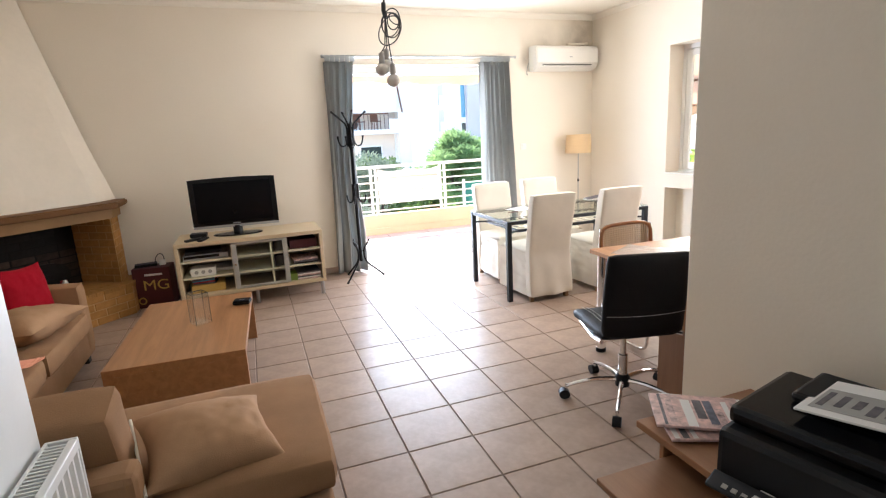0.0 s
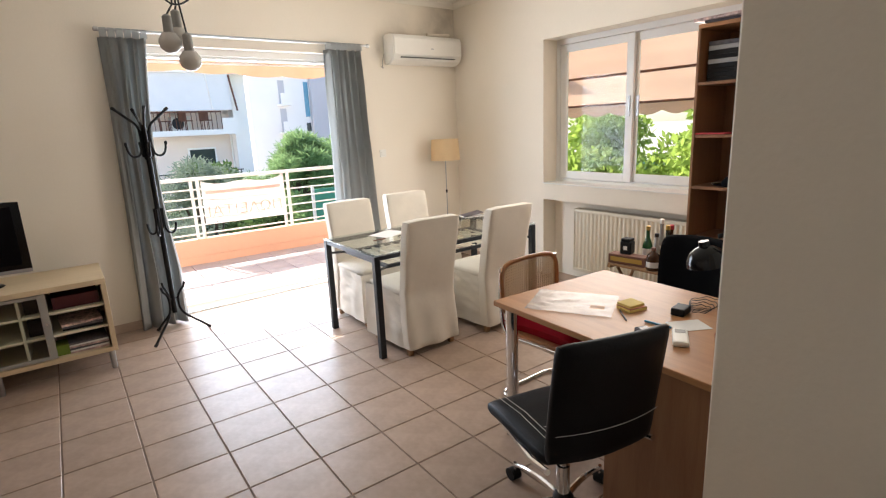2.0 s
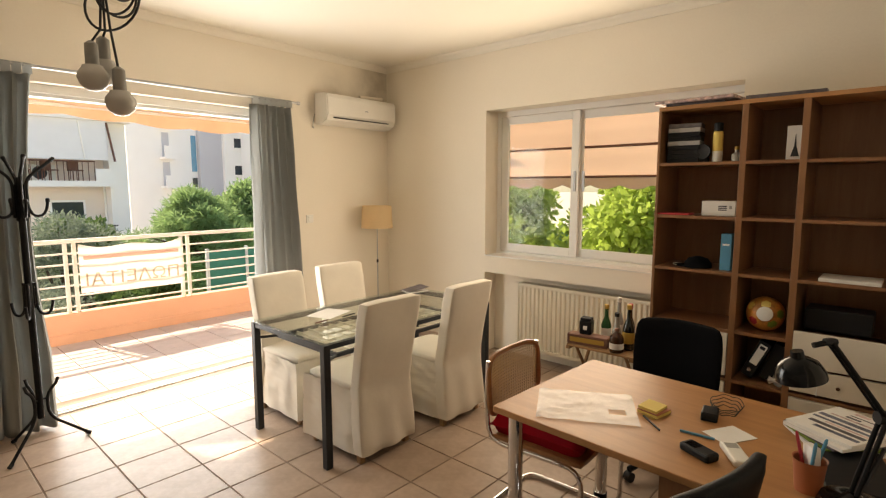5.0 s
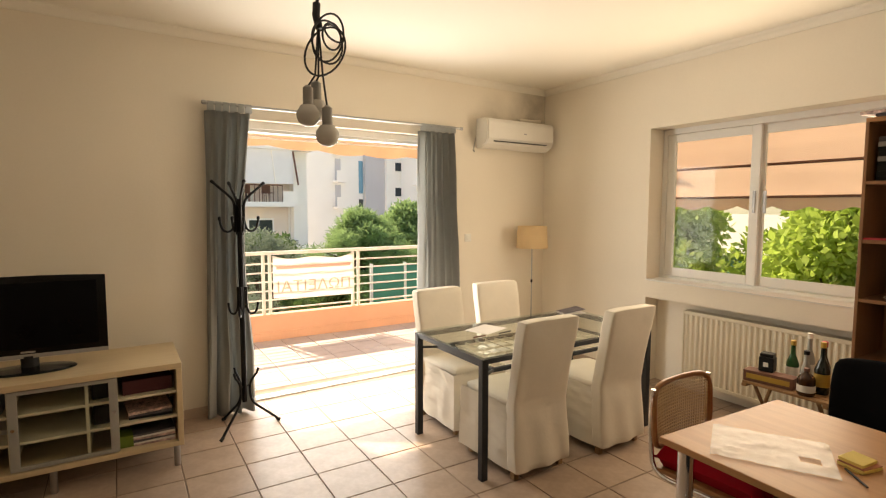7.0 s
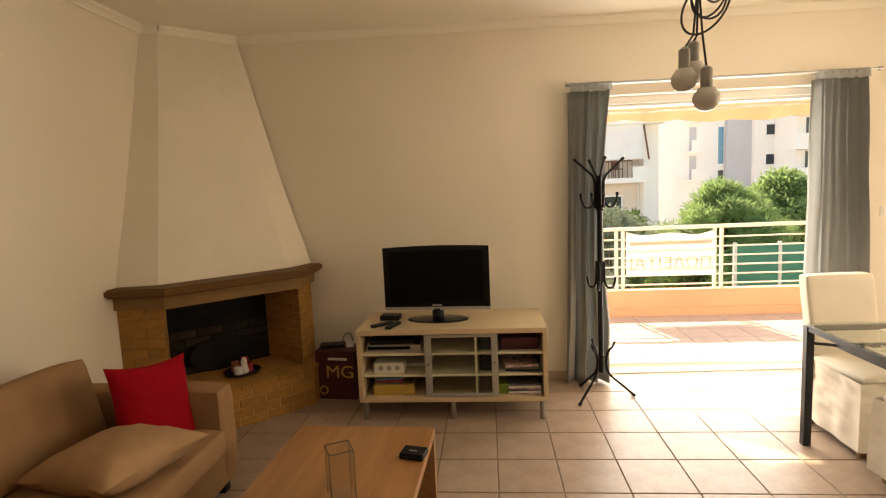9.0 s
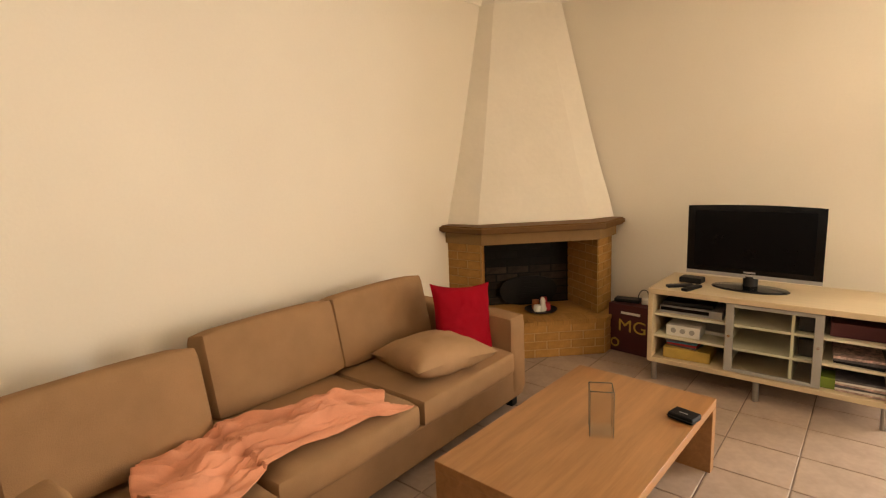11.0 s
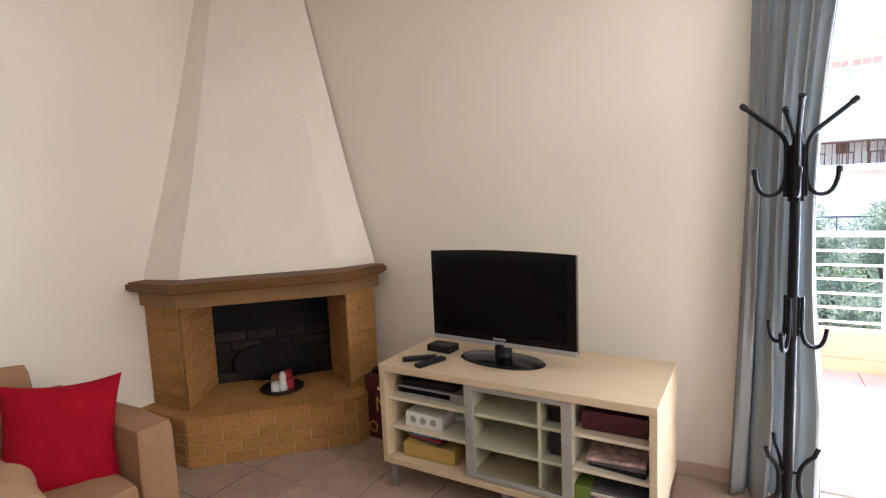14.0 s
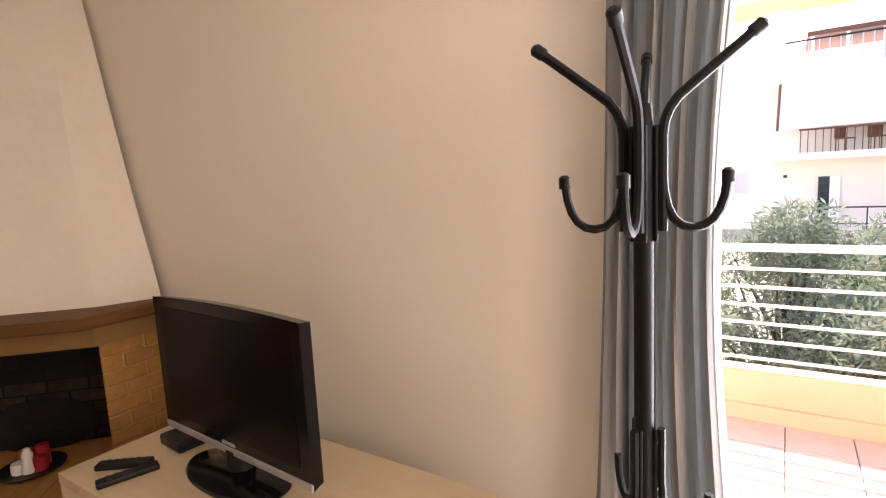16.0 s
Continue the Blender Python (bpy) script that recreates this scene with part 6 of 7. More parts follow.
for k in range(4):
    tubepart("cable_coil", [(0.10 + (0.055 + 0.012 * k) * math.cos(2 * math.pi * q / 22) + 0.02 * k, -0.05 + (0.045 + 0.006 * k) * math.sin(2 * math.pi * q / 22), 0.005 + 0.004 * k + 0.004 * math.sin(q * 1.7)) for q in range(22)], 0.002, M_CABLE, ch, n=5, closed=True)
cup = thing("pen_cup", D(2.93, 2.36), "terracotta plastic pen cup with a paper roll and pens", "pen cup")
lathepart("cup", [(0.035, 0), (0.045, 0.10), (0.047, 0.103), (0.043, 0.10), (0.034, 0.006)], M_TERRA, cup, n=24)
b = bmesh.new()
bx(b, -0.03, 0.03, -0.012, 0.012, 0.05, 0.14, 0.002)
part("note_sheet", b, M_PAPER, cup, m=pose(0, -0.01, 0, 0, 8, 30))
for k, (mm, ax, ay) in enumerate(((M_REDCARD, -14, 8), (M_BLUE, 5, -12), (M_BLUE, 12, 4))):
    lathepart("pen", [(0.004, 0.01), (0.005, 0.02), (0.005, 0.165), (0.003, 0.175)], mm, cup, m=pose(0, 0, 0, ax, ay, 0), n=8)
rng = random.Random(12)
for k in range(5):
    mg = thing("magazine", D(3.40 + rng.uniform(-0.02, 0.02), 2.31, 35 + 7 * k, DZ + k * 0.0125), "printed brochure in a pile on the desk", "magazine", "brochures on the desk")
    boxpart("page_block", (-0.115, 0.115, -0.15, 0.15, 0, 0.012), (M_PAPER, M_GREENCARD, M_PRINTDARK, M_PAPER, M_PAPER)[k], mg, 0.001)
    if k > 2:
        yq = -0.14
        while yq < 0.12:
            hq, x0 = rng.uniform(0.006, 0.03), -0.105 + rng.choice((0, 0, 0.05, 0.1))
            boxpart("print_bar", (x0, 0.105 - rng.choice((0, 0.02, 0.06)), yq, yq + hq, 0.012, 0.0124), rng.choice((M_PINKPRINT, M_PINKPRINT, M_PRINTDARK, M_BLUEPRINT, M_SUBPRINT)), mg, 0.0)
            yq += hq + rng.uniform(0.008, 0.02)
simple("black_folder", (-0.16, 0.16, -0.10, 0.10, 0, 0.02), M_BLACKPL, D(3.14, 2.26, 15), "black folder on the desk", "folder", 0.004)

dl = thing("desk_lamp", D(2.894, 2.245), "black jointed desk lamp with a domed metal shade", "desk lamp")
lathepart("base", [(0.085, 0), (0.088, 0.006), (0.08, 0.028), (0.03, 0.036), (0.012, 0.05)], M_GLOSSBLACK, dl, n=32)
boxpart("label", (-0.03, 0.03, -0.02, 0.015, 0.034, 0.036), M_PAPER, dl, 0.0)
EL, KN = Vector((0.038, -0.048, 0.28)), Vector((-0.06, 0.08, 0.495))
side_ = Vector((0.009, 0.007, 0))
for s in (-1, 1):
    tubepart("lower_arm", [Vector((0, 0, 0.05)) + side_ * s, EL + side_ * s], 0.007, M_BLACKMETAL, dl)
    tubepart("upper_arm", [EL + side_ * s, KN + side_ * s], 0.007, M_BLACKMETAL, dl)
    tubepart("spring", [Vector((0.012, -0.012, 0.09)) + side_ * s * 2, Vector((0.036, -0.042, 0.20)) + side_ * s * 2], 0.005, M_DARKSTEEL, dl, n=7)
lathepart("elbow", [(0.018, -0.02), (0.020, 0), (0.018, 0.02)], M_BLACKPL, dl, m=pose(EL.x, EL.y, EL.z, 90, 0, 38), n=14)
lathepart("knuckle", [(0.010, -0.016), (0.012, 0), (0.010, 0.016)], M_DARKSTEEL, dl, m=pose(KN.x, KN.y, KN.z, 90, 0, 38), n=14)
tubepart("neck", [KN, KN + Vector((-0.03, 0.035, -0.01))], 0.008, M_BLACKMETAL, dl)
b = bmesh.new()
lathe(b, [(0.064, -0.032), (0.062, -0.012), (0.050, 0.012), (0.032, 0.026), (0.018, 0.032), (0.016, 0.050)], 0, 0, 28)
part("shade", b, M_GLOSSBLACK, dl, "glossy black dome shade", pose(-0.11, 0.14, 0.42, -10, -8, 0), smooth=True)
tubepart("pull_cord", [(-0.07, 0.10, 0.385), (-0.069, 0.101, 0.335)], 0.0015, M_WHITEPL, dl, n=5)
tubepart("cable", arc((-0.05, -0.02, 0.03), (-0.14, -0.02, 0.02), (-0.165, 0.0, -0.06)) + [(-0.17, 0.01, -0.30), (-0.168, 0.015, -0.44)], 0.0035, M_CABLE, dl, n=6)
boxpart("inline_switch", (-0.18, -0.158, 0.005, 0.025, -0.40, -0.34), M_BLACKPL, dl, 0.005)

# office chair at the desk
oc = thing("office_chair", pose(2.485, 2.752, 0, 0, 0, -14), "black leather swivel chair with white stitching and a chrome base", "office chair")
for k in range(5):
    R = pose(0, 0, 0, 0, 0, 72 * k + 25) @ Matrix.Diagonal((1.12, 1, 1, 1))
    tubepart("base_arm", arc((0.03, 0, 0.115), (0.16, 0, 0.13), (0.285, 0, 0.075), 6), 0.015, M_CHROME, oc, r2=0.010, m=R)
    cs = tubepart("caster", [(0.295, -0.022, 0.028), (0.295, 0.022, 0.028)], 0.028, M_BLACKPL, oc, n=16, m=R)
    tubepart("caster_stem", [(0.287, 0, 0.05), (0.285, 0, 0.09)], 0.008, M_CHROME, cs, n=6)
lathepart("hub", [(0.04, 0.08), (0.042, 0.13), (0.03, 0.15)], M_BLACKPL, oc, n=18)
lathepart("gas_column", [(0.026, 0.14), (0.026, 0.27), (0.017, 0.272), (0.017, 0.41)], M_CHROME, oc, n=18)
boxpart("mechanism", (-0.08, 0.08, -0.1, 0.1, 0.40, 0.435), M_BLACKPL, oc, 0.01)
tubepart("lever", [(0.06, 0, 0.415), (0.25, -0.03, 0.405)], 0.007, M_BLACKPL, oc)
b = bmesh.new()
soft_box(b, -0.215, 0.215, -0.20, 0.25, 0.435, 0.495, r=0.03, crown=0.01, n=10)
for v in b.verts:
    v.co.z -= 0.10 * max(0, v.co.y - 0.12)
st_ = part("seat", b, M_LEATHER, oc, smooth=True)
for sx in (-0.012, 0.012):
    tubepart("stitching", [(-0.15 + sx, -0.15, 0.506), (-0.15 + sx, 0.05, 0.510), (-0.15 + sx, 0.22, 0.492)], 0.0012, M_STITCH, st_, n=4)
    tubepart("stitching", [(0.15 + sx, -0.15, 0.506), (0.15 + sx, 0.05, 0.510), (0.15 + sx, 0.22, 0.492)], 0.0012, M_STITCH, st_, n=4)
b = bmesh.new()
soft_box(b, -0.22, 0.22, -0.265, -0.215, 0.47, 0.925, r=0.022, crown=0.004, n=10)
for v in b.verts:
    t = max(0, v.co.z - 0.5)
    v.co.y -= 0.15 * t - 0.032 * (v.co.x / 0.22) ** 2
bc = part("backrest", b, M_LEATHER, oc, smooth=True)
for yy in (-0.30, -0.205):
    tubepart("stitching", [(-0.21 + 0.42 * k / 8, yy + (0.014 if yy < -0.25 else -0.012) + 0.032 * ((k / 4 - 1) ** 2), 0.60) for k in range(9)], 0.0011, M_STITCH, bc, n=4)
tubepart("back_frame", [(-0.19, 0.18, 0.437), (-0.22, -0.12, 0.437), (-0.225, -0.23, 0.46)], 0.012, M_CHROME, oc)
tubepart("back_frame", [(0.19, 0.18, 0.437), (0.22, -0.12, 0.437), (0.225, -0.23, 0.46)], 0.012, M_CHROME, oc)

oc2 = thing("black_office_chair", pose(4.03, 3.17, 0, 0, 0, 90), "black cloth office chair tucked behind the desk", "office chair")
b = bmesh.new()
soft_box(b, -0.245, 0.245, -0.25, -0.18, 0.44, 0.835, r=0.034, crown=0.01, n=10)
for v in b.verts:
    if v.co.z > 0.70:
        v.co.x *= 1 - 0.9 * (v.co.z - 0.70) ** 2 * 3
    v.co.y -= 0.08 * max(0, v.co.z - 0.5) - 0.06 * (v.co.x / 0.235) ** 2
part("backrest", b, M_BLACKCLOTH, oc2, smooth=True)
soft("seat", (-0.23, 0.23, -0.18, 0.26, 0.42, 0.49), M_BLACKCLOTH, oc2, 0.03, 0.01)
tubepart("back_bar", [(0, -0.19, 0.42), (0, -0.30, 0.44), (0, -0.275, 0.6)], 0.016, M_BLACKPL, oc2)
lathepart("column", [(0.025, 0.10), (0.025, 0.42)], M_BLACKPL, oc2, n=14)
for k in range(5):
    R = pose(0, 0, 0, 0, 0, 72 * k)
    tubepart("base_arm", [(0.02, 0, 0.11), (0.27, 0, 0.07)], 0.018, M_BLACKPL, oc2, m=R)
    tubepart("caster", [(0.27, -0.02, 0.028), (0.27, 0.02, 0.028)], 0.028, M_BLACKPL, oc2, n=14, m=R)

# cane cantilever chair
cc = thing("cane_chair", pose(3.235, 3.48, 0, 0, 0, 182), "chrome cantilever chair with a woven cane back and beech frame", "chair")
# local: back at -y, faces +y
path = [(-0.23, -0.19, 0.80), (-0.23, -0.20, 0.60), (-0.23, -0.185, 0.46)] + arc((-0.23, -0.17, 0.43), (-0.23, -0.15, 0.40), (-0.23, -0.08, 0.40), 4) + [(-0.23, 0.20, 0.41)] + arc((-0.23, 0.22, 0.41), (-0.23, 0.31, 0.41), (-0.23, 0.31, 0.32), 5) + arc((-0.23, 0.31, 0.10), (-0.23, 0.31, 0.015), (-0.23, 0.22, 0.015), 5) + arc((-0.23, -0.14, 0.015), (-0.23, -0.22, 0.015), (-0.15, -0.22, 0.015), 5)
full = [Vector(p) for p in path] + [Vector((-p[0], p[1], p[2])) for p in [tuple(q) for q in path][::-1]]
tubepart("tube_frame", full, 0.0115, M_CHROME, cc, n=10)
b = bmesh.new()
ring = []
for k in range(48):
    a = 2 * math.pi * k / 48
    ca, sa = math.cos(a), math.sin(a)
    x = 0.235 * math.copysign(abs(ca) ** 0.35, ca)
    z = 0.66 + 0.15 * math.copysign(abs(sa) ** 0.45, sa)
    ring.append((x, -0.20 - 0.05 * (z - 0.5) + 0.03 * (x / 0.235) ** 2, z))
tube(b, ring, 0.014, 8, closed=True)
part("back_frame", b, M_BENTWOOD, cc, "bent beech back frame", smooth=True)
b = bmesh.new()
for k in range(27):
    x = -0.215 + 0.43 * k / 26
    hz = 0.135 * (1 - 0.25 * max(0, abs(x) / 0.215 - 0.8) / 0.2)
    bx(b, x - 0.0035, x + 0.0035, -0.212 + 0.03 * (x / 0.235) ** 2, -0.209 + 0.03 * (x / 0.235) ** 2, 0.66 - hz, 0.66 + hz)
for k in range(17):
    z = 0.53 + 0.26 * k / 16
    tube(b, [(-0.22 + 0.44 * q / 8, -0.209 + 0.03 * ((q / 4 - 1) * 0.94) ** 2, z) for q in range(9)], 0.003, 4)
part("cane_weave", b, M_CANE, cc, "open woven cane panel")
b = bmesh.new()
soft_box(b, -0.235, 0.235, -0.19, 0.31, 0.415, 0.445, r=0.014, crown=0.0, n=6)
part("seat", b, M_BENTWOOD, cc, smooth=True)
sc = thing("seat_cushion", pose(3.235, 3.415, 0.500, 2, 2, 182), "faded red seat cushion on the cane chair", "cushion")
b = bmesh.new()
pad(b, 0.47, 0.50, 0.16, 14, 0.35, 0.012, 3)
part("cover", b, M_RED, sc, smooth=True)

# bookcase
bc_ = thing("bookcase", pose(4.64, 3.50, 0), "tall brown wooden bookcase with open shelves and white drawers", "bookcase")
cols = [0.0, -0.515, -0.825, -1.33]
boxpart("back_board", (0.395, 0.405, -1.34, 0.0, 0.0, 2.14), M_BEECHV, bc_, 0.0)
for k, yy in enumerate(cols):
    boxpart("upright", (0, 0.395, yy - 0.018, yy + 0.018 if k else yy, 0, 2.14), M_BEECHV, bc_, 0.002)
boxpart("top_board", (0.0, 0.405, cols[-1] - 0.018, 0.0, 2.14, 2.165), M_BEECH, bc_, 0.002)
for k in range(3):
    y1, y0 = cols[k] - 0.018, cols[k + 1] + 0.018
    zs = {0: (1.80, 1.455, 1.105, 0.74, 0.42, 0.08), 1: (1.80, 1.455, 1.105, 0.74, 0.42, 0.08), 2: (1.80, 1.455, 1.105, 0.74, 0.42, 0.08)}[k]
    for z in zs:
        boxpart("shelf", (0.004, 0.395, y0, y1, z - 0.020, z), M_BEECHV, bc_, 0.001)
for k, z0, z1 in ((0, 0.44, 0.715), (0, 0.10, 0.395), (2, 0.595, 0.80), (2, 0.44, 0.58), (2, 0.10, 0.395)):
    y1, y0 = cols[k] - 0.02, cols[k + 1] + 0.02
    dw = boxpart("drawer_front", (-0.006, 0.02, y0, y1, z0, z1), M_SLIP, bc_, 0.003, "white drawer front")
    lathepart("knob", [(0.006, 0), (0.006, 0.01), (0.012, 0.014), (0.010, 0.022)], M_CHROME, dw, m=pose(-0.006, (y0 + y1) / 2, (z0 + z1) / 2, 0, -90, 0), n=12)
K = lambda y, z, x=4.77, rz=-90: pose(x, y, z, 0, 0, rz)
simple("magazine", (-0.14, 0.14, -0.17, 0.17, 0, 0.015), M_PRINTDARK, pose(4.78, 3.30, 2.166, 0, 0, 8), "dark magazine lying on top of the bookcase", "magazine", 0.001, "magazines on the bookcase")
simple("magazine", (-0.20, 0.14, -0.24, 0.24, 0, 0.018), M_SUBPRINT, pose(4.80, 3.27, 2.182, 0, 0, -4), "worn magazine lying on top of the bookcase", "magazine", 0.001, "magazines on the bookcase")
simple("magazine", (-0.14, 0.18, -0.2, 0.2, 0, 0.022), M_PRINTDARK, pose(4.80, 2.80, 2.166, 0, 0, 3), "dark magazine lying on top of the bookcase", "magazine", 0.001, "magazines on the bookcase")
for k in range(9):
    simple("video_box", (-0.10, 0.10, -0.06, 0.06, 0, 0.028), (M_BLACKPL, M_BLACKPL, M_BLACKPL, M_BLACKPL, M_SILVER, M_BLACKPL, M_BLACKPL, M_SILVER, M_PRINTDARK)[k], K(3.36, 1.801 + 0.0285 * k, rz=-90 + 3 * (k % 3)), "black video case in a stack on the shelf", "case", 0.002, "cases on the bookcase")
can = thing("spray_can", pose(4.76, 3.16, 1.801), "yellow and white spray can with a black cap", "spray can")
lathepart("can", [(0.028, 0), (0.030, 0.005), (0.030, 0.07)], M_WHITEPL, can, n=20)
lathepart("band", [(0.0305, 0.07), (0.0305, 0.18), (0.026, 0.195)], M_YELLOW, can, "yellow printed band", n=20)
lathepart("cap", [(0.026, 0.195), (0.027, 0.245), (0.022, 0.25)], M_BLACKPL, can, n=20)
sp = thing("round_speaker", pose(4.75, 3.24, 1.87, 0, 0, 0), "small round grey speaker on the shelf", "speaker")
lathepart("ring", [(0.045, 0), (0.048, 0.01), (0.048, 0.035), (0.03, 0.03)], M_DARKSTEEL, sp, m=pose(0, 0, 0, 0, -90, 0), n=24)
boxpart("stand", (-0.02, 0.03, -0.03, 0.03, -0.069, -0.04), M_BLACKPL, sp, 0.003)
gl_ = thing("perfume_bottle", pose(4.77, 3.05, 1.801), "small clear bottle with a gold neck", "bottle")
lathepart("body", [(0.026, 0), (0.03, 0.02), (0.028, 0.045), (0.010, 0.06), (0.010, 0.075)], M_GREYPL, gl_, n=16)
lathepart("stopper", [(0.013, 0.075), (0.013, 0.095)], M_GOLD, gl_, n=12)
tw = thing("picture_box", pose(4.77, 2.735, 1.801, 0, 0, -90), "pale box with a dark tower picture on it", "box")
boxpart("box", (-0.045, 0.045, -0.03, 0.03, 0, 0.20), M_PAPER, tw, 0.003)
b = bmesh.new()
prism(b, [(-0.022, -0.0312), (0.022, -0.0312), (0.022, -0.0302), (-0.022, -0.0302)], 0.02, 0.08, [(-0.006, -0.0312), (0.006, -0.0312), (0.006, -0.0302), (-0.006, -0.0302)])
prism(b, [(-0.006, -0.0312), (0.006, -0.0312), (0.006, -0.0302), (-0.006, -0.0302)], 0.08, 0.15, [(-0.001, -0.0312), (0.001, -0.0312), (0.001, -0.0302), (-0.001, -0.0302)])
part("tower_picture", b, M_DARKSTEEL, tw)
wb = thing("white_carton", pose(4.77, 3.125, 1.456, 0, 0, -90), "white carton with printed lines on the shelf", "box")
boxpart("carton", (-0.10, 0.10, -0.05, 0.08, 0, 0.095), M_PAPER, wb, 0.003)
for k in range(3):
    boxpart("print_bar", (0.0, 0.05, -0.0515, -0.05, 0.035 + k * 0.012, 0.041 + k * 0.012), M_DARKSTEEL, wb, 0.0)
boxpart("print_mark", (0.065, 0.08, -0.0515, -0.05, 0.045, 0.065), M_GREYPL, wb, 0.0)
simple("red_cloth", (-0.11, 0.10, -0.03, 0.08, 0, 0.012), M_REDCARD, K(3.38, 1.456, 4.68), "folded red cloth on the shelf edge", "cloth", 0.004)
bb_ = thing("blue_carton", pose(4.75, 3.065, 1.106, 0, 0, -90), "narrow blue carton standing on the shelf", "box")
boxpart("carton", (-0.032, 0.032, -0.03, 0.05, 0, 0.235), M_BLUE, bb_, 0.002)
boxpart("print_bar", (-0.02, 0.02, -0.0315, -0.03, 0.16, 0.172), M_PAPER, bb_, 0.0)
cap = thing("baseball_cap", pose(4.76, 3.24, 1.106), "black cap with a white-edged peak on the shelf", "cap")
b = bmesh.new()
lathe(b, [(0.085, 0), (0.083, 0.03), (0.06, 0.06), (0.02, 0.072)], 0, 0, 20)
part("crown", b, M_BLACKCLOTH, cap, smooth=True)
b = bmesh.new()
prism(b, [(-0.07, 0.04), (0.07, 0.04), (0.055, 0.13), (0, 0.155), (-0.055, 0.13)], 0.003, 0.010)
part("peak", b, M_BLACKCLOTH, cap)
tubepart("edge", [(-0.058, 0.12, 0.009), (-0.03, 0.148, 0.012), (0, 0.157, 0.013), (0.03, 0.148, 0.012), (0.058, 0.12, 0.009)], 0.003, M_WHITEPL, cap, "white edge", n=5)
ball = thing("football", pose(4.78, 2.83, 0.741 + 0.108), "orange and green patterned football on the shelf", "ball")
b = bmesh.new()
bmesh.ops.create_icosphere(b, subdivisions=3, radius=0.108)
part("ball", b, M_BALL, ball, smooth=True)
b = bmesh.new()
lathe(b, [(0.045, 0.1), (0.043, 0.105), (0.02, 0.1105), (0.0, 0.112)], 0, 0, 20)
part("white_panel", b, M_PAPER, ball, m=pose(0, 0, 0, 0, -80, 8))
for k, (ay, az, mm) in enumerate(((-80, 60, M_GREENCARD), (-60, -50, M_YELLOW), (-110, -30, M_REDCARD), (-115, 35, M_GREENCARD), (-45, 10, M_YELLOW))):
    b = bmesh.new()
    lathe(b, [(0.030, 0.1035), (0.02, 0.108), (0.0, 0.1105)], 0, 0, 6)
    part("coloured_panel", b, mm, ball, m=pose(0, 0, 0, 0, ay, az))
bd = thing("lever_arch_file", pose(4.76, 2.90, 0.455, 0, 0, -90) @ pose(0, 0, 0, 0, 24, 0), "black lever arch file leaning on the shelf", "file")
boxpart("spine", (-0.035, 0.035, -0.07, 0.12, 0, 0.25), M_BLACKPL, bd, 0.003)
boxpart("label", (-0.022, 0.022, -0.0715, -0.07, 0.09, 0.23), M_PAPER, bd, 0.0)
boxpart("print_bar", (-0.015, 0.015, -0.0725, -0.0715, 0.20, 0.22), M_DARKSTEEL, bd, 0.0)
lathepart("finger_ring", [(0.012, 0), (0.012, 0.003), (0.008, 0.003)], M_CHROME, bd, m=pose(0, -0.07, 0.045, 90), n=14)
bd2 = thing("lever_arch_file", pose(4.78, 2.80, 0.45, 0, 0, -90) @ pose(0, 0, 0, 0, 20, 0), "black lever arch file leaning on the shelf", "file")
boxpart("spine", (-0.035, 0.035, -0.07, 0.12, 0, 0.24), M_BLACKPL, bd2, 0.003)
pk = thing("plastic_packet", pose(4.74, 2.735, 0.421), "crumpled clear plastic packet on the shelf", "packet")
b = bmesh.new()
pad(b, 0.12, 0.10, 0.05, 8, 0.4, 0.03, 12)
part("packet", b, M_FILM, pk, m=pose(0, 0, 0.03), smooth=True)
simple("dark_case", (-0.16, 0.16, -0.08, 0.1, 0, 0.13), M_BLACKPL, K(2.46, 0.803, 4.80), "black case on the drawer unit shelf", "case", 0.01)
simple("papers", (-0.14, 0.14, -0.1, 0.12, 0, 0.02), M_PAPER, K(2.42, 1.106, 4.75), "loose papers on the shelf", "paper", 0.002)

# side table with bottles
sidet = thing("folding_side_table", pose(4.72, 3.83, 0), "small teak folding table with a slatted top", "side table")
for k in range(7):
    boxpart("slat", (-0.20 + k * 0.057, -0.15 + k * 0.057, -0.275, 0.24, 0.445, 0.462), M_TEAK, sidet, 0.002)
for s in (-0.26, 0.23):
    boxpart("edge_rail", (-0.20, 0.20, s - 0.015, s + 0.015, 0.422, 0.445), M_TEAK, sidet, 0.002)
    tubepart("cross_leg", [(-0.17, s * 0.86, 0.0), (0.15, s * 0.86, 0.43)], 0.013, M_TEAK, sidet, n=6)
    tubepart("cross_leg", [(0.17, s * 0.78, 0.0), (-0.15, s * 0.78, 0.43)], 0.013, M_TEAK, sidet, n=6)
gb = thing("gift_box", pose(4.60, 3.93, 0.463, 0, 0, -82), "dark bottle gift box with a gold band", "box")
boxpart("box", (-0.15, 0.15, -0.05, 0.05, 0, 0.075), M_BROWNWOOD, gb, 0.003)
boxpart("gold_band", (-0.13, 0.13, -0.0515, -0.05, 0.02, 0.055), M_GOLD, gb, 0.0)
tin = thing("black_tin", pose(4.62, 3.96, 0.539, 0, 0, -80), "black tin with a small white label", "tin")
boxpart("tin", (-0.045, 0.045, -0.04, 0.04, 0, 0.10), M_BLACKPL, tin, 0.008)
boxpart("lid", (-0.04, 0.04, -0.036, 0.036, 0.10, 0.125), M_BLACKPL, tin, 0.006)
boxpart("label", (-0.015, 0.015, -0.0415, -0.04, 0.035, 0.065), M_PAPER, tin, 0.0)


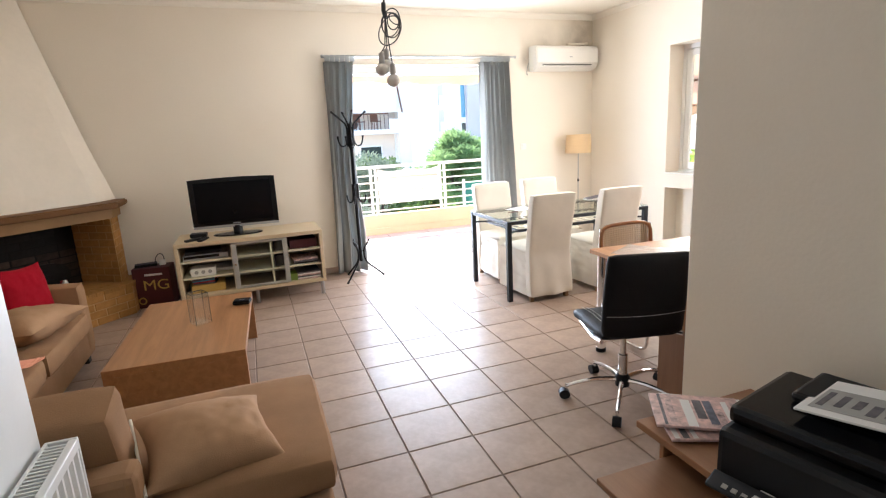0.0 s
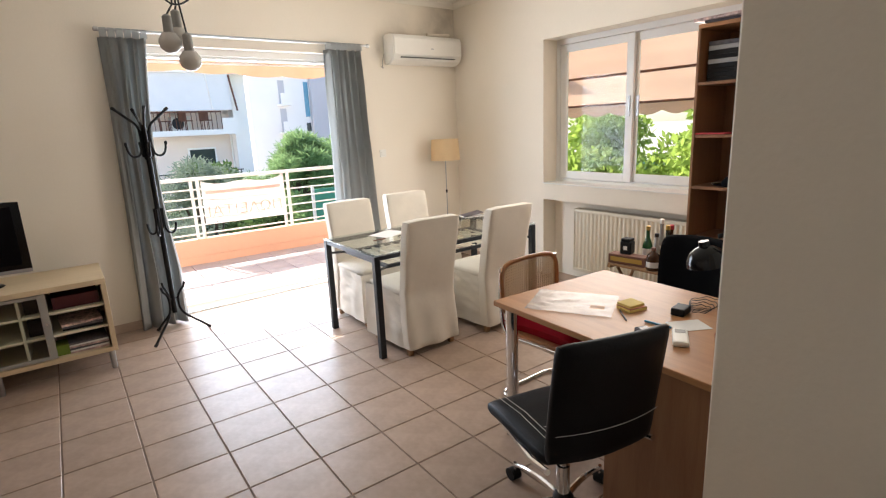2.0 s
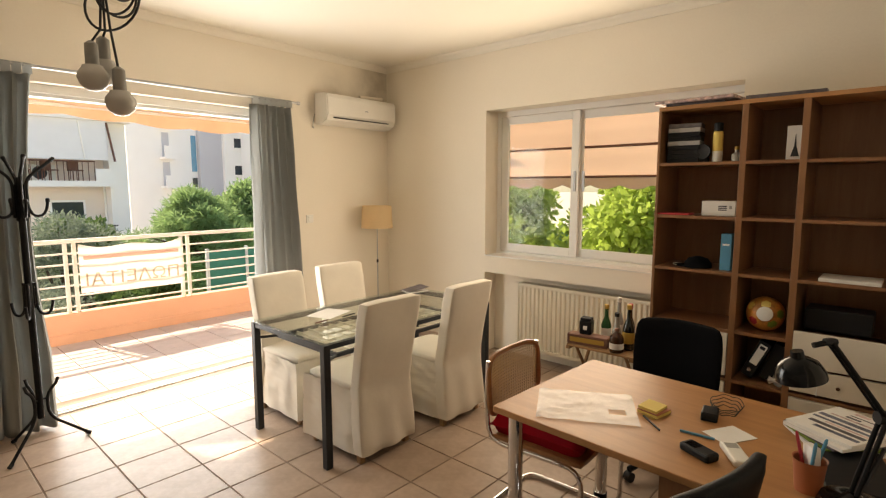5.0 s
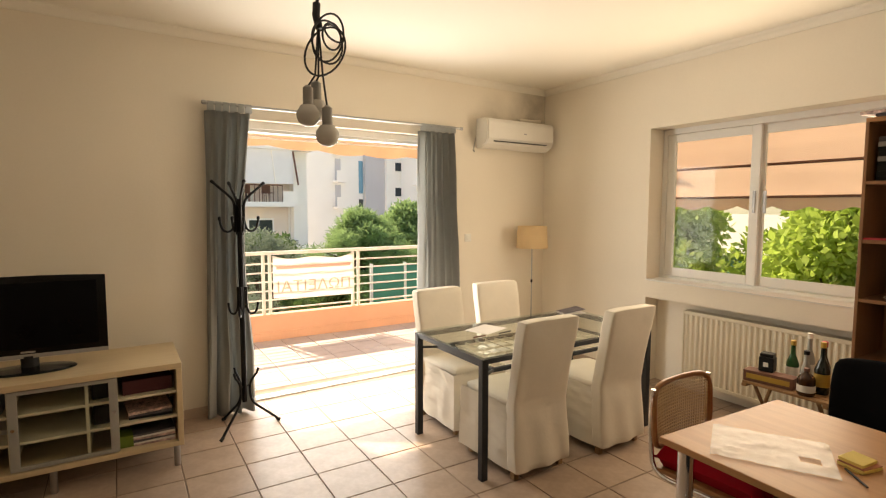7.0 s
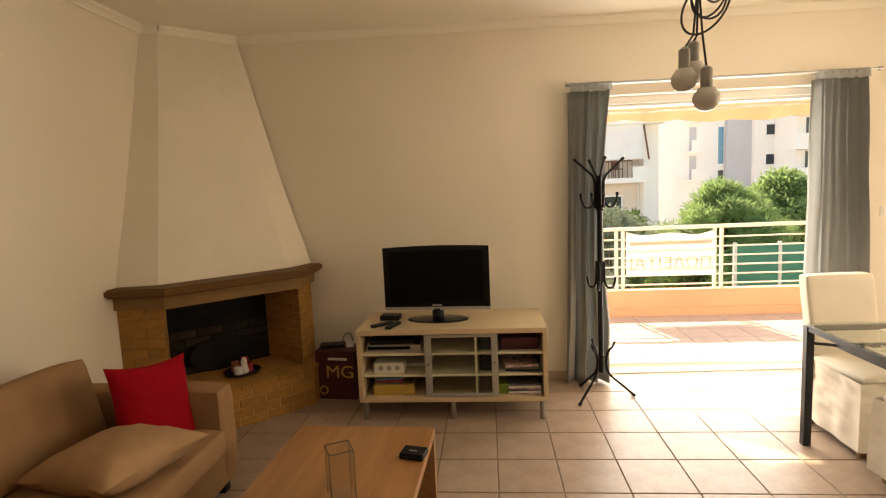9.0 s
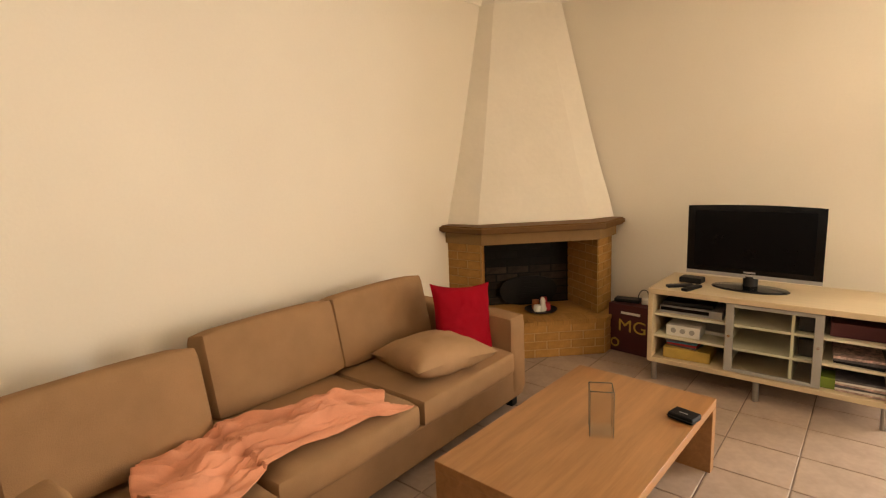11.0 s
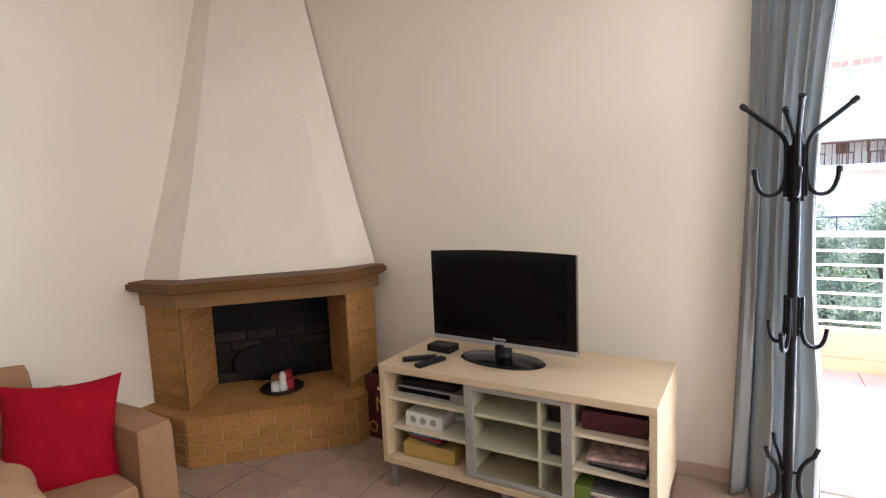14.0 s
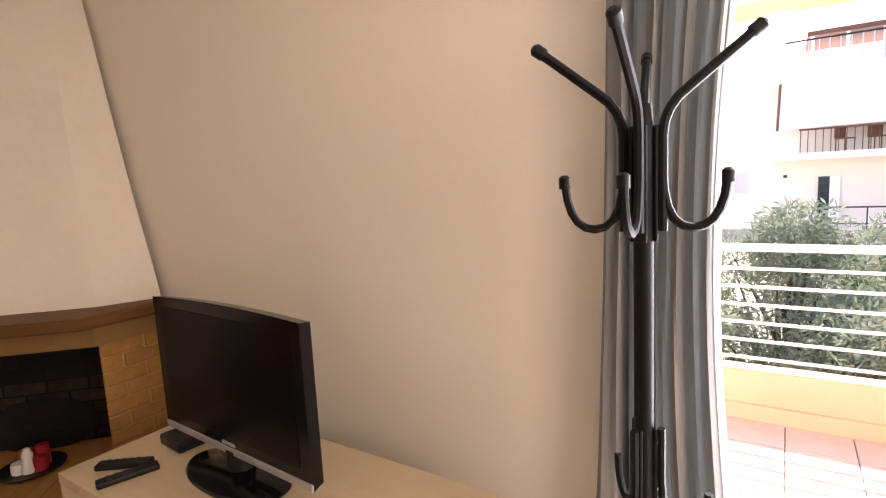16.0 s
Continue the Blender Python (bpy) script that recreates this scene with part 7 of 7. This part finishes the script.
def bottle(x, y, r, h, material, label, capm, lab=M_PAPER, squat=False):
    th = thing("bottle", pose(x, y, 0.463), label, "bottle", "bottles on the side table")
    sh = 0.72 if squat else 0.55
    lathepart("glass", [(r * 0.9, 0), (r, 0.01), (r, h * sh * 0.85), (r * 0.8, h * sh), (0.015, h * (sh + 0.14)), (0.013, h * 0.88), (0.016, h * 0.885), (0.016, h * 0.90)], material, th, n=20)
    lathepart("label", [(r + 0.0008, h * 0.15), (r + 0.0008, h * 0.40)], lab, th, n=20)
    lathepart("cap", [(0.017, h * 0.90), (0.017, h), (0.012, h + 0.004)], capm, th, n=14)


bottle(4.74, 3.86, 0.038, 0.29, M_BOTTLEG, "green glass bottle with a pale label", M_GOLD)
bottle(4.83, 3.80, 0.034, 0.34, M_GREYPL, "clear bottle with a white cap", M_WHITEPL)
bottle(4.70, 3.76, 0.034, 0.25, M_GREYPL, "clear spirit bottle with a pale label", M_BLACKPL)
bottle(4.80, 3.70, 0.036, 0.31, M_BOTTLEB, "wine bottle with a red cap", M_REDCARD)
bottle(4.68, 3.66, 0.043, 0.33, M_BOTTLED, "dark champagne bottle with a gold neck foil", M_GOLD, M_GOLD)
bottle(4.57, 3.70, 0.05, 0.17, M_BOTTLEB, "squat brown bottle with a pale label", M_BROWNWOOD, M_PAPER, True)

# ---- by the entrance: cabinet with magazines and printer ----
cab = thing("printer_cabinet", pose(2.262, 1.765, 0, 0, 0, 0), "red-brown laminate cabinet with an open lower shelf", "cabinet")
boxpart("top_board", (-0.52, 0.0, -0.95, 0.0, 0.545, 0.57), M_CABINET, cab, 0.003)
boxpart("side_panel", (-0.42, 0.0, -0.025, -0.005, 0, 0.545), M_CABINET, cab, 0.002)
boxpart("side_panel", (-0.42, 0.0, -0.945, -0.925, 0, 0.545), M_CABINET, cab, 0.002)
boxpart("back_board", (-0.02, 0.0, -0.925, -0.025, 0, 0.545), M_CABINET, cab, 0.0)
boxpart("pull_out_shelf", (-0.70, -0.02, -0.92, -0.03, 0.40, 0.42), M_CABINET, cab, 0.003)
boxpart("bottom_board", (-0.42, -0.02, -0.925, -0.025, 0.05, 0.07), M_CABINET, cab, 0.002)
rng = random.Random(6)
for k in range(4):
    mg = thing("magazine", pose(1.93 + rng.uniform(-0.03, 0.03), 1.67 + rng.uniform(-0.03, 0.015), 0.571 + 0.0095 * k, 0, 0, 62 + rng.uniform(-9, 9)), "glossy magazine in a pile on the cabinet", "magazine", "magazines on the cabinet")
    boxpart("page_block", (-0.105, 0.105, -0.14, 0.14, 0, 0.009), (M_PAPER, M_PINKPRINT)[k % 2], mg, 0.001)
    if k > 0:
        yq = -0.132
        while yq < 0.115:
            hq, x0, x1 = rng.uniform(0.008, 0.03), -0.10 + rng.choice((0, 0, 0.02, 0.05)), 0.10 - rng.choice((0, 0, 0.03, 0.08))
            boxpart("print_bar", (x0, x1, yq, yq + hq, 0.009, 0.0094), rng.choice((M_PINKPRINT, M_PINKPRINT, M_PRINTDARK, M_SUBPRINT, M_PAPER, M_BLUEPRINT)), mg, 0.0)
            yq += hq + rng.uniform(0.003, 0.012)
pr = thing("printer", pose(1.98, 1.26, 0.571, 0, 0, -76), "black all-in-one printer with a document feeder", "printer")
b = bmesh.new()
bx(b, -0.23, 0.23, -0.20, 0.19, 0, 0.16, 0.02)
part("body", b, M_BLACKPL, pr)
b = bmesh.new()
bx(b, -0.225, 0.225, -0.16, 0.19, 0.162, 0.215, 0.018)
part("lid", b, M_GLOSSBLACK, pr, "glossy scanner lid")
b = bmesh.new()
bx(b, -0.13, 0.17, -0.02, 0.18, 0.216, 0.245, 0.012)
part("document_feeder", b, M_BLACKPL, pr)
# paper white stands for the glare of the balcony door on the tray
boxpart("feeder_tray", (-0.12, 0.22, -0.10, 0.14, 0.0, 0.006), M_PAPER, pr, 0.002, "feeder tray with the door's glare painted pale", pose(0.03, 0.0, 0.252, 0, -7, 0))
# grey patch and dark bars paint the reflections within that glare
fs = boxpart("printed_picture", (-0.10, 0.12, -0.07, 0.07, 0.0, 0.0006), M_GREYPL, pr, 0.0, "grey reflection painted on the tray", pose(0.03, 0.0, 0.259, 0, -7, 0))
for k in range(5):
    boxpart("print_bar", (-0.09 + k * 0.035, -0.075 + k * 0.037, -0.05 + 0.012 * (k % 3), 0.05 - 0.01 * k, 0.0006, 0.0012), M_PRINTDARK, fs, 0.0)
boxpart("control_panel", (-0.22, 0.22, -0.245, -0.19, 0.085, 0.10), M_DARKSTEEL, pr, 0.004, "sloping control panel", pose(0, 0, 0.03, 24))
for k in range(8):
    boxpart("button", (-0.18 + k * 0.025, -0.166 + k * 0.025, -0.235, -0.222, 0.10, 0.103), M_GREYPL, pr, 0.0, m=pose(0, 0, 0.03, 24))
boxpart("display", (0.05, 0.13, -0.24, -0.205, 0.10, 0.102), M_GREYPL, pr, 0.0, m=pose(0, 0, 0.03, 24))
boxpart("paper_tray", (-0.13, 0.13, -0.36, -0.19, 0.02, 0.03), M_BLACKPL, pr, 0.003)
boxpart("paper_stack", (-0.105, 0.105, -0.34, -0.19, 0.031, 0.036), M_PAPER, pr, 0.0, "white paper in the tray")


# ---- pieces: fireplace bricks, floor and balcony tiles ----
brick_face(fire, (0.0, -1.062), (0.415, -1.057), 0.0, 4)
brick_face(fire, (0.42, -1.057), (1.117, -0.377), 0.0, 4)
brick_face(fire, (1.117, -0.37), (1.117, -0.0), 0.0, 4)
brick_face(fire, (0.0, -0.982), (0.33, -0.972), 0.305, 9)
brick_face(fire, (1.022, -0.30), (1.022, -0.02), 0.305, 9)
brick_face(fire, (0.336, -0.968), (K_L[0] - 0.004, K_L[1] - 0.006), 0.305, 9)
brick_face(fire, (K_R[0] + 0.006, K_R[1] + 0.004), (1.016, -0.296), 0.305, 9)
brick_face(fire, (K_L[0] + 0.012, K_L[1] - 0.01), (K_R[0] + 0.01, K_R[1] - 0.012), 0.305, 5, material=M_ASH)
brick_face(fire, (K_L[0] + 0.012, K_L[1] - 0.01), (K_R[0] + 0.01, K_R[1] - 0.012), 0.655, 4, material=M_SOOT)
top_brick = None
for p0, p1 in (((0.0, -1.072), (0.42, -1.067)), ((0.43, -1.067), (1.127, -0.385)), ((1.127, -0.375), (1.127, 0.0))):
    p0, p1 = Vector(p0), Vector(p1)
    L = (p1 - p0).length
    n = max(2, round(L / 0.072))
    yaw = math.degrees(math.atan2(p1.y - p0.y, p1.x - p0.x))
    for k in range(n):
        q = p0 + (p1 - p0) * (k / n)
        if not top_brick:
            b = bmesh.new()
            bx(b, 0, 1.0, 0.0, 0.20, 0, 0.034, 0.0)
            me = bpy.data.meshes.new("brick")
            b.to_mesh(me)
            b.free()
            me.materials.append(M_BRICK)
            top_brick = me
        ob = new("brick", top_brick)
        ob.parent = fire
        ob.matrix_basis = pose(q.x, q.y, 0.268, 0, 0, yaw) @ Matrix.Diagonal((L / n - 0.004, 1, 1, 1))
b = bmesh.new()
prism(b, [(0.0, -0.88), (0.46, -0.88), (1.0, -0.34), (1.0, 0.0), (0, 0)], 0.268, 0.300)
part("firebox_floor", b, M_BRICK, fire)

TP, TX, TY, TG = 0.3515, 1.188, 3.455, 0.006     # tile pitch, a grid crossing, joint


def tile_mesh(name, material, p, th=0.006):
    b_ = bmesh.new()
    h = p / 2 - TG / 2
    bx(b_, -h, h, -h, h, -th, 0.0)
    bmesh.ops.bevel(b_, geom=[e for e in b_.edges if e.verts[0].co.z > -0.001 and e.verts[1].co.z > -0.001], offset=0.003, segments=1, affect='EDGES')
    me_ = bpy.data.meshes.new(name)
    b_.to_mesh(me_)
    b_.free()
    me_.materials.append(material)
    return me_


tile = tile_mesh("tile", M_TILE, TP)
rest = []
near = 0
for i in range(-10, 13):
    for j in range(-14, 10):
        x, y = TX + (i + 0.5) * TP, TY + (j + 0.5) * TP
        if x - TP / 2 > XE or x + TP / 2 < XW or y > 6.78 or y < -1.1:
            continue
        if x < -0.2 and y < 1.7 or x > 2.5 and y < 1.4:
            continue
        if -0.9 < x < 5.1 and 1.9 < y and near < 300:
            ob = new("tile", tile)
            ob.parent = floor
            ob.location = (x, y, 0.0)
            near += 1
        else:
            rest.append((x, y))
b = bmesh.new()
for x, y in rest:
    h = TP / 2 - TG / 2
    b.faces.new([b.verts.new((x + sx * h, y + sy * h, 0.0)) for sx, sy in ((-1, -1), (1, -1), (1, 1), (-1, 1))])
me = bpy.data.meshes.new("outer_tiles")
b.to_mesh(me)
b.free()
me.materials.append(M_TILE)
ob = tagged(new("outer_tiles", me), kind="stuff")
ob.parent = floor
btile = tile_mesh("tile", M_BALC, 0.33, 0.012)
slab = bpy.data.objects["balcony_slab"]
for i in range(-2, 18):
    for j in range(6):
        ob = new("tile", btile)
        ob.parent = slab
        ob.location = (0.1 + i * 0.33, 6.95 + j * 0.33, -0.016)
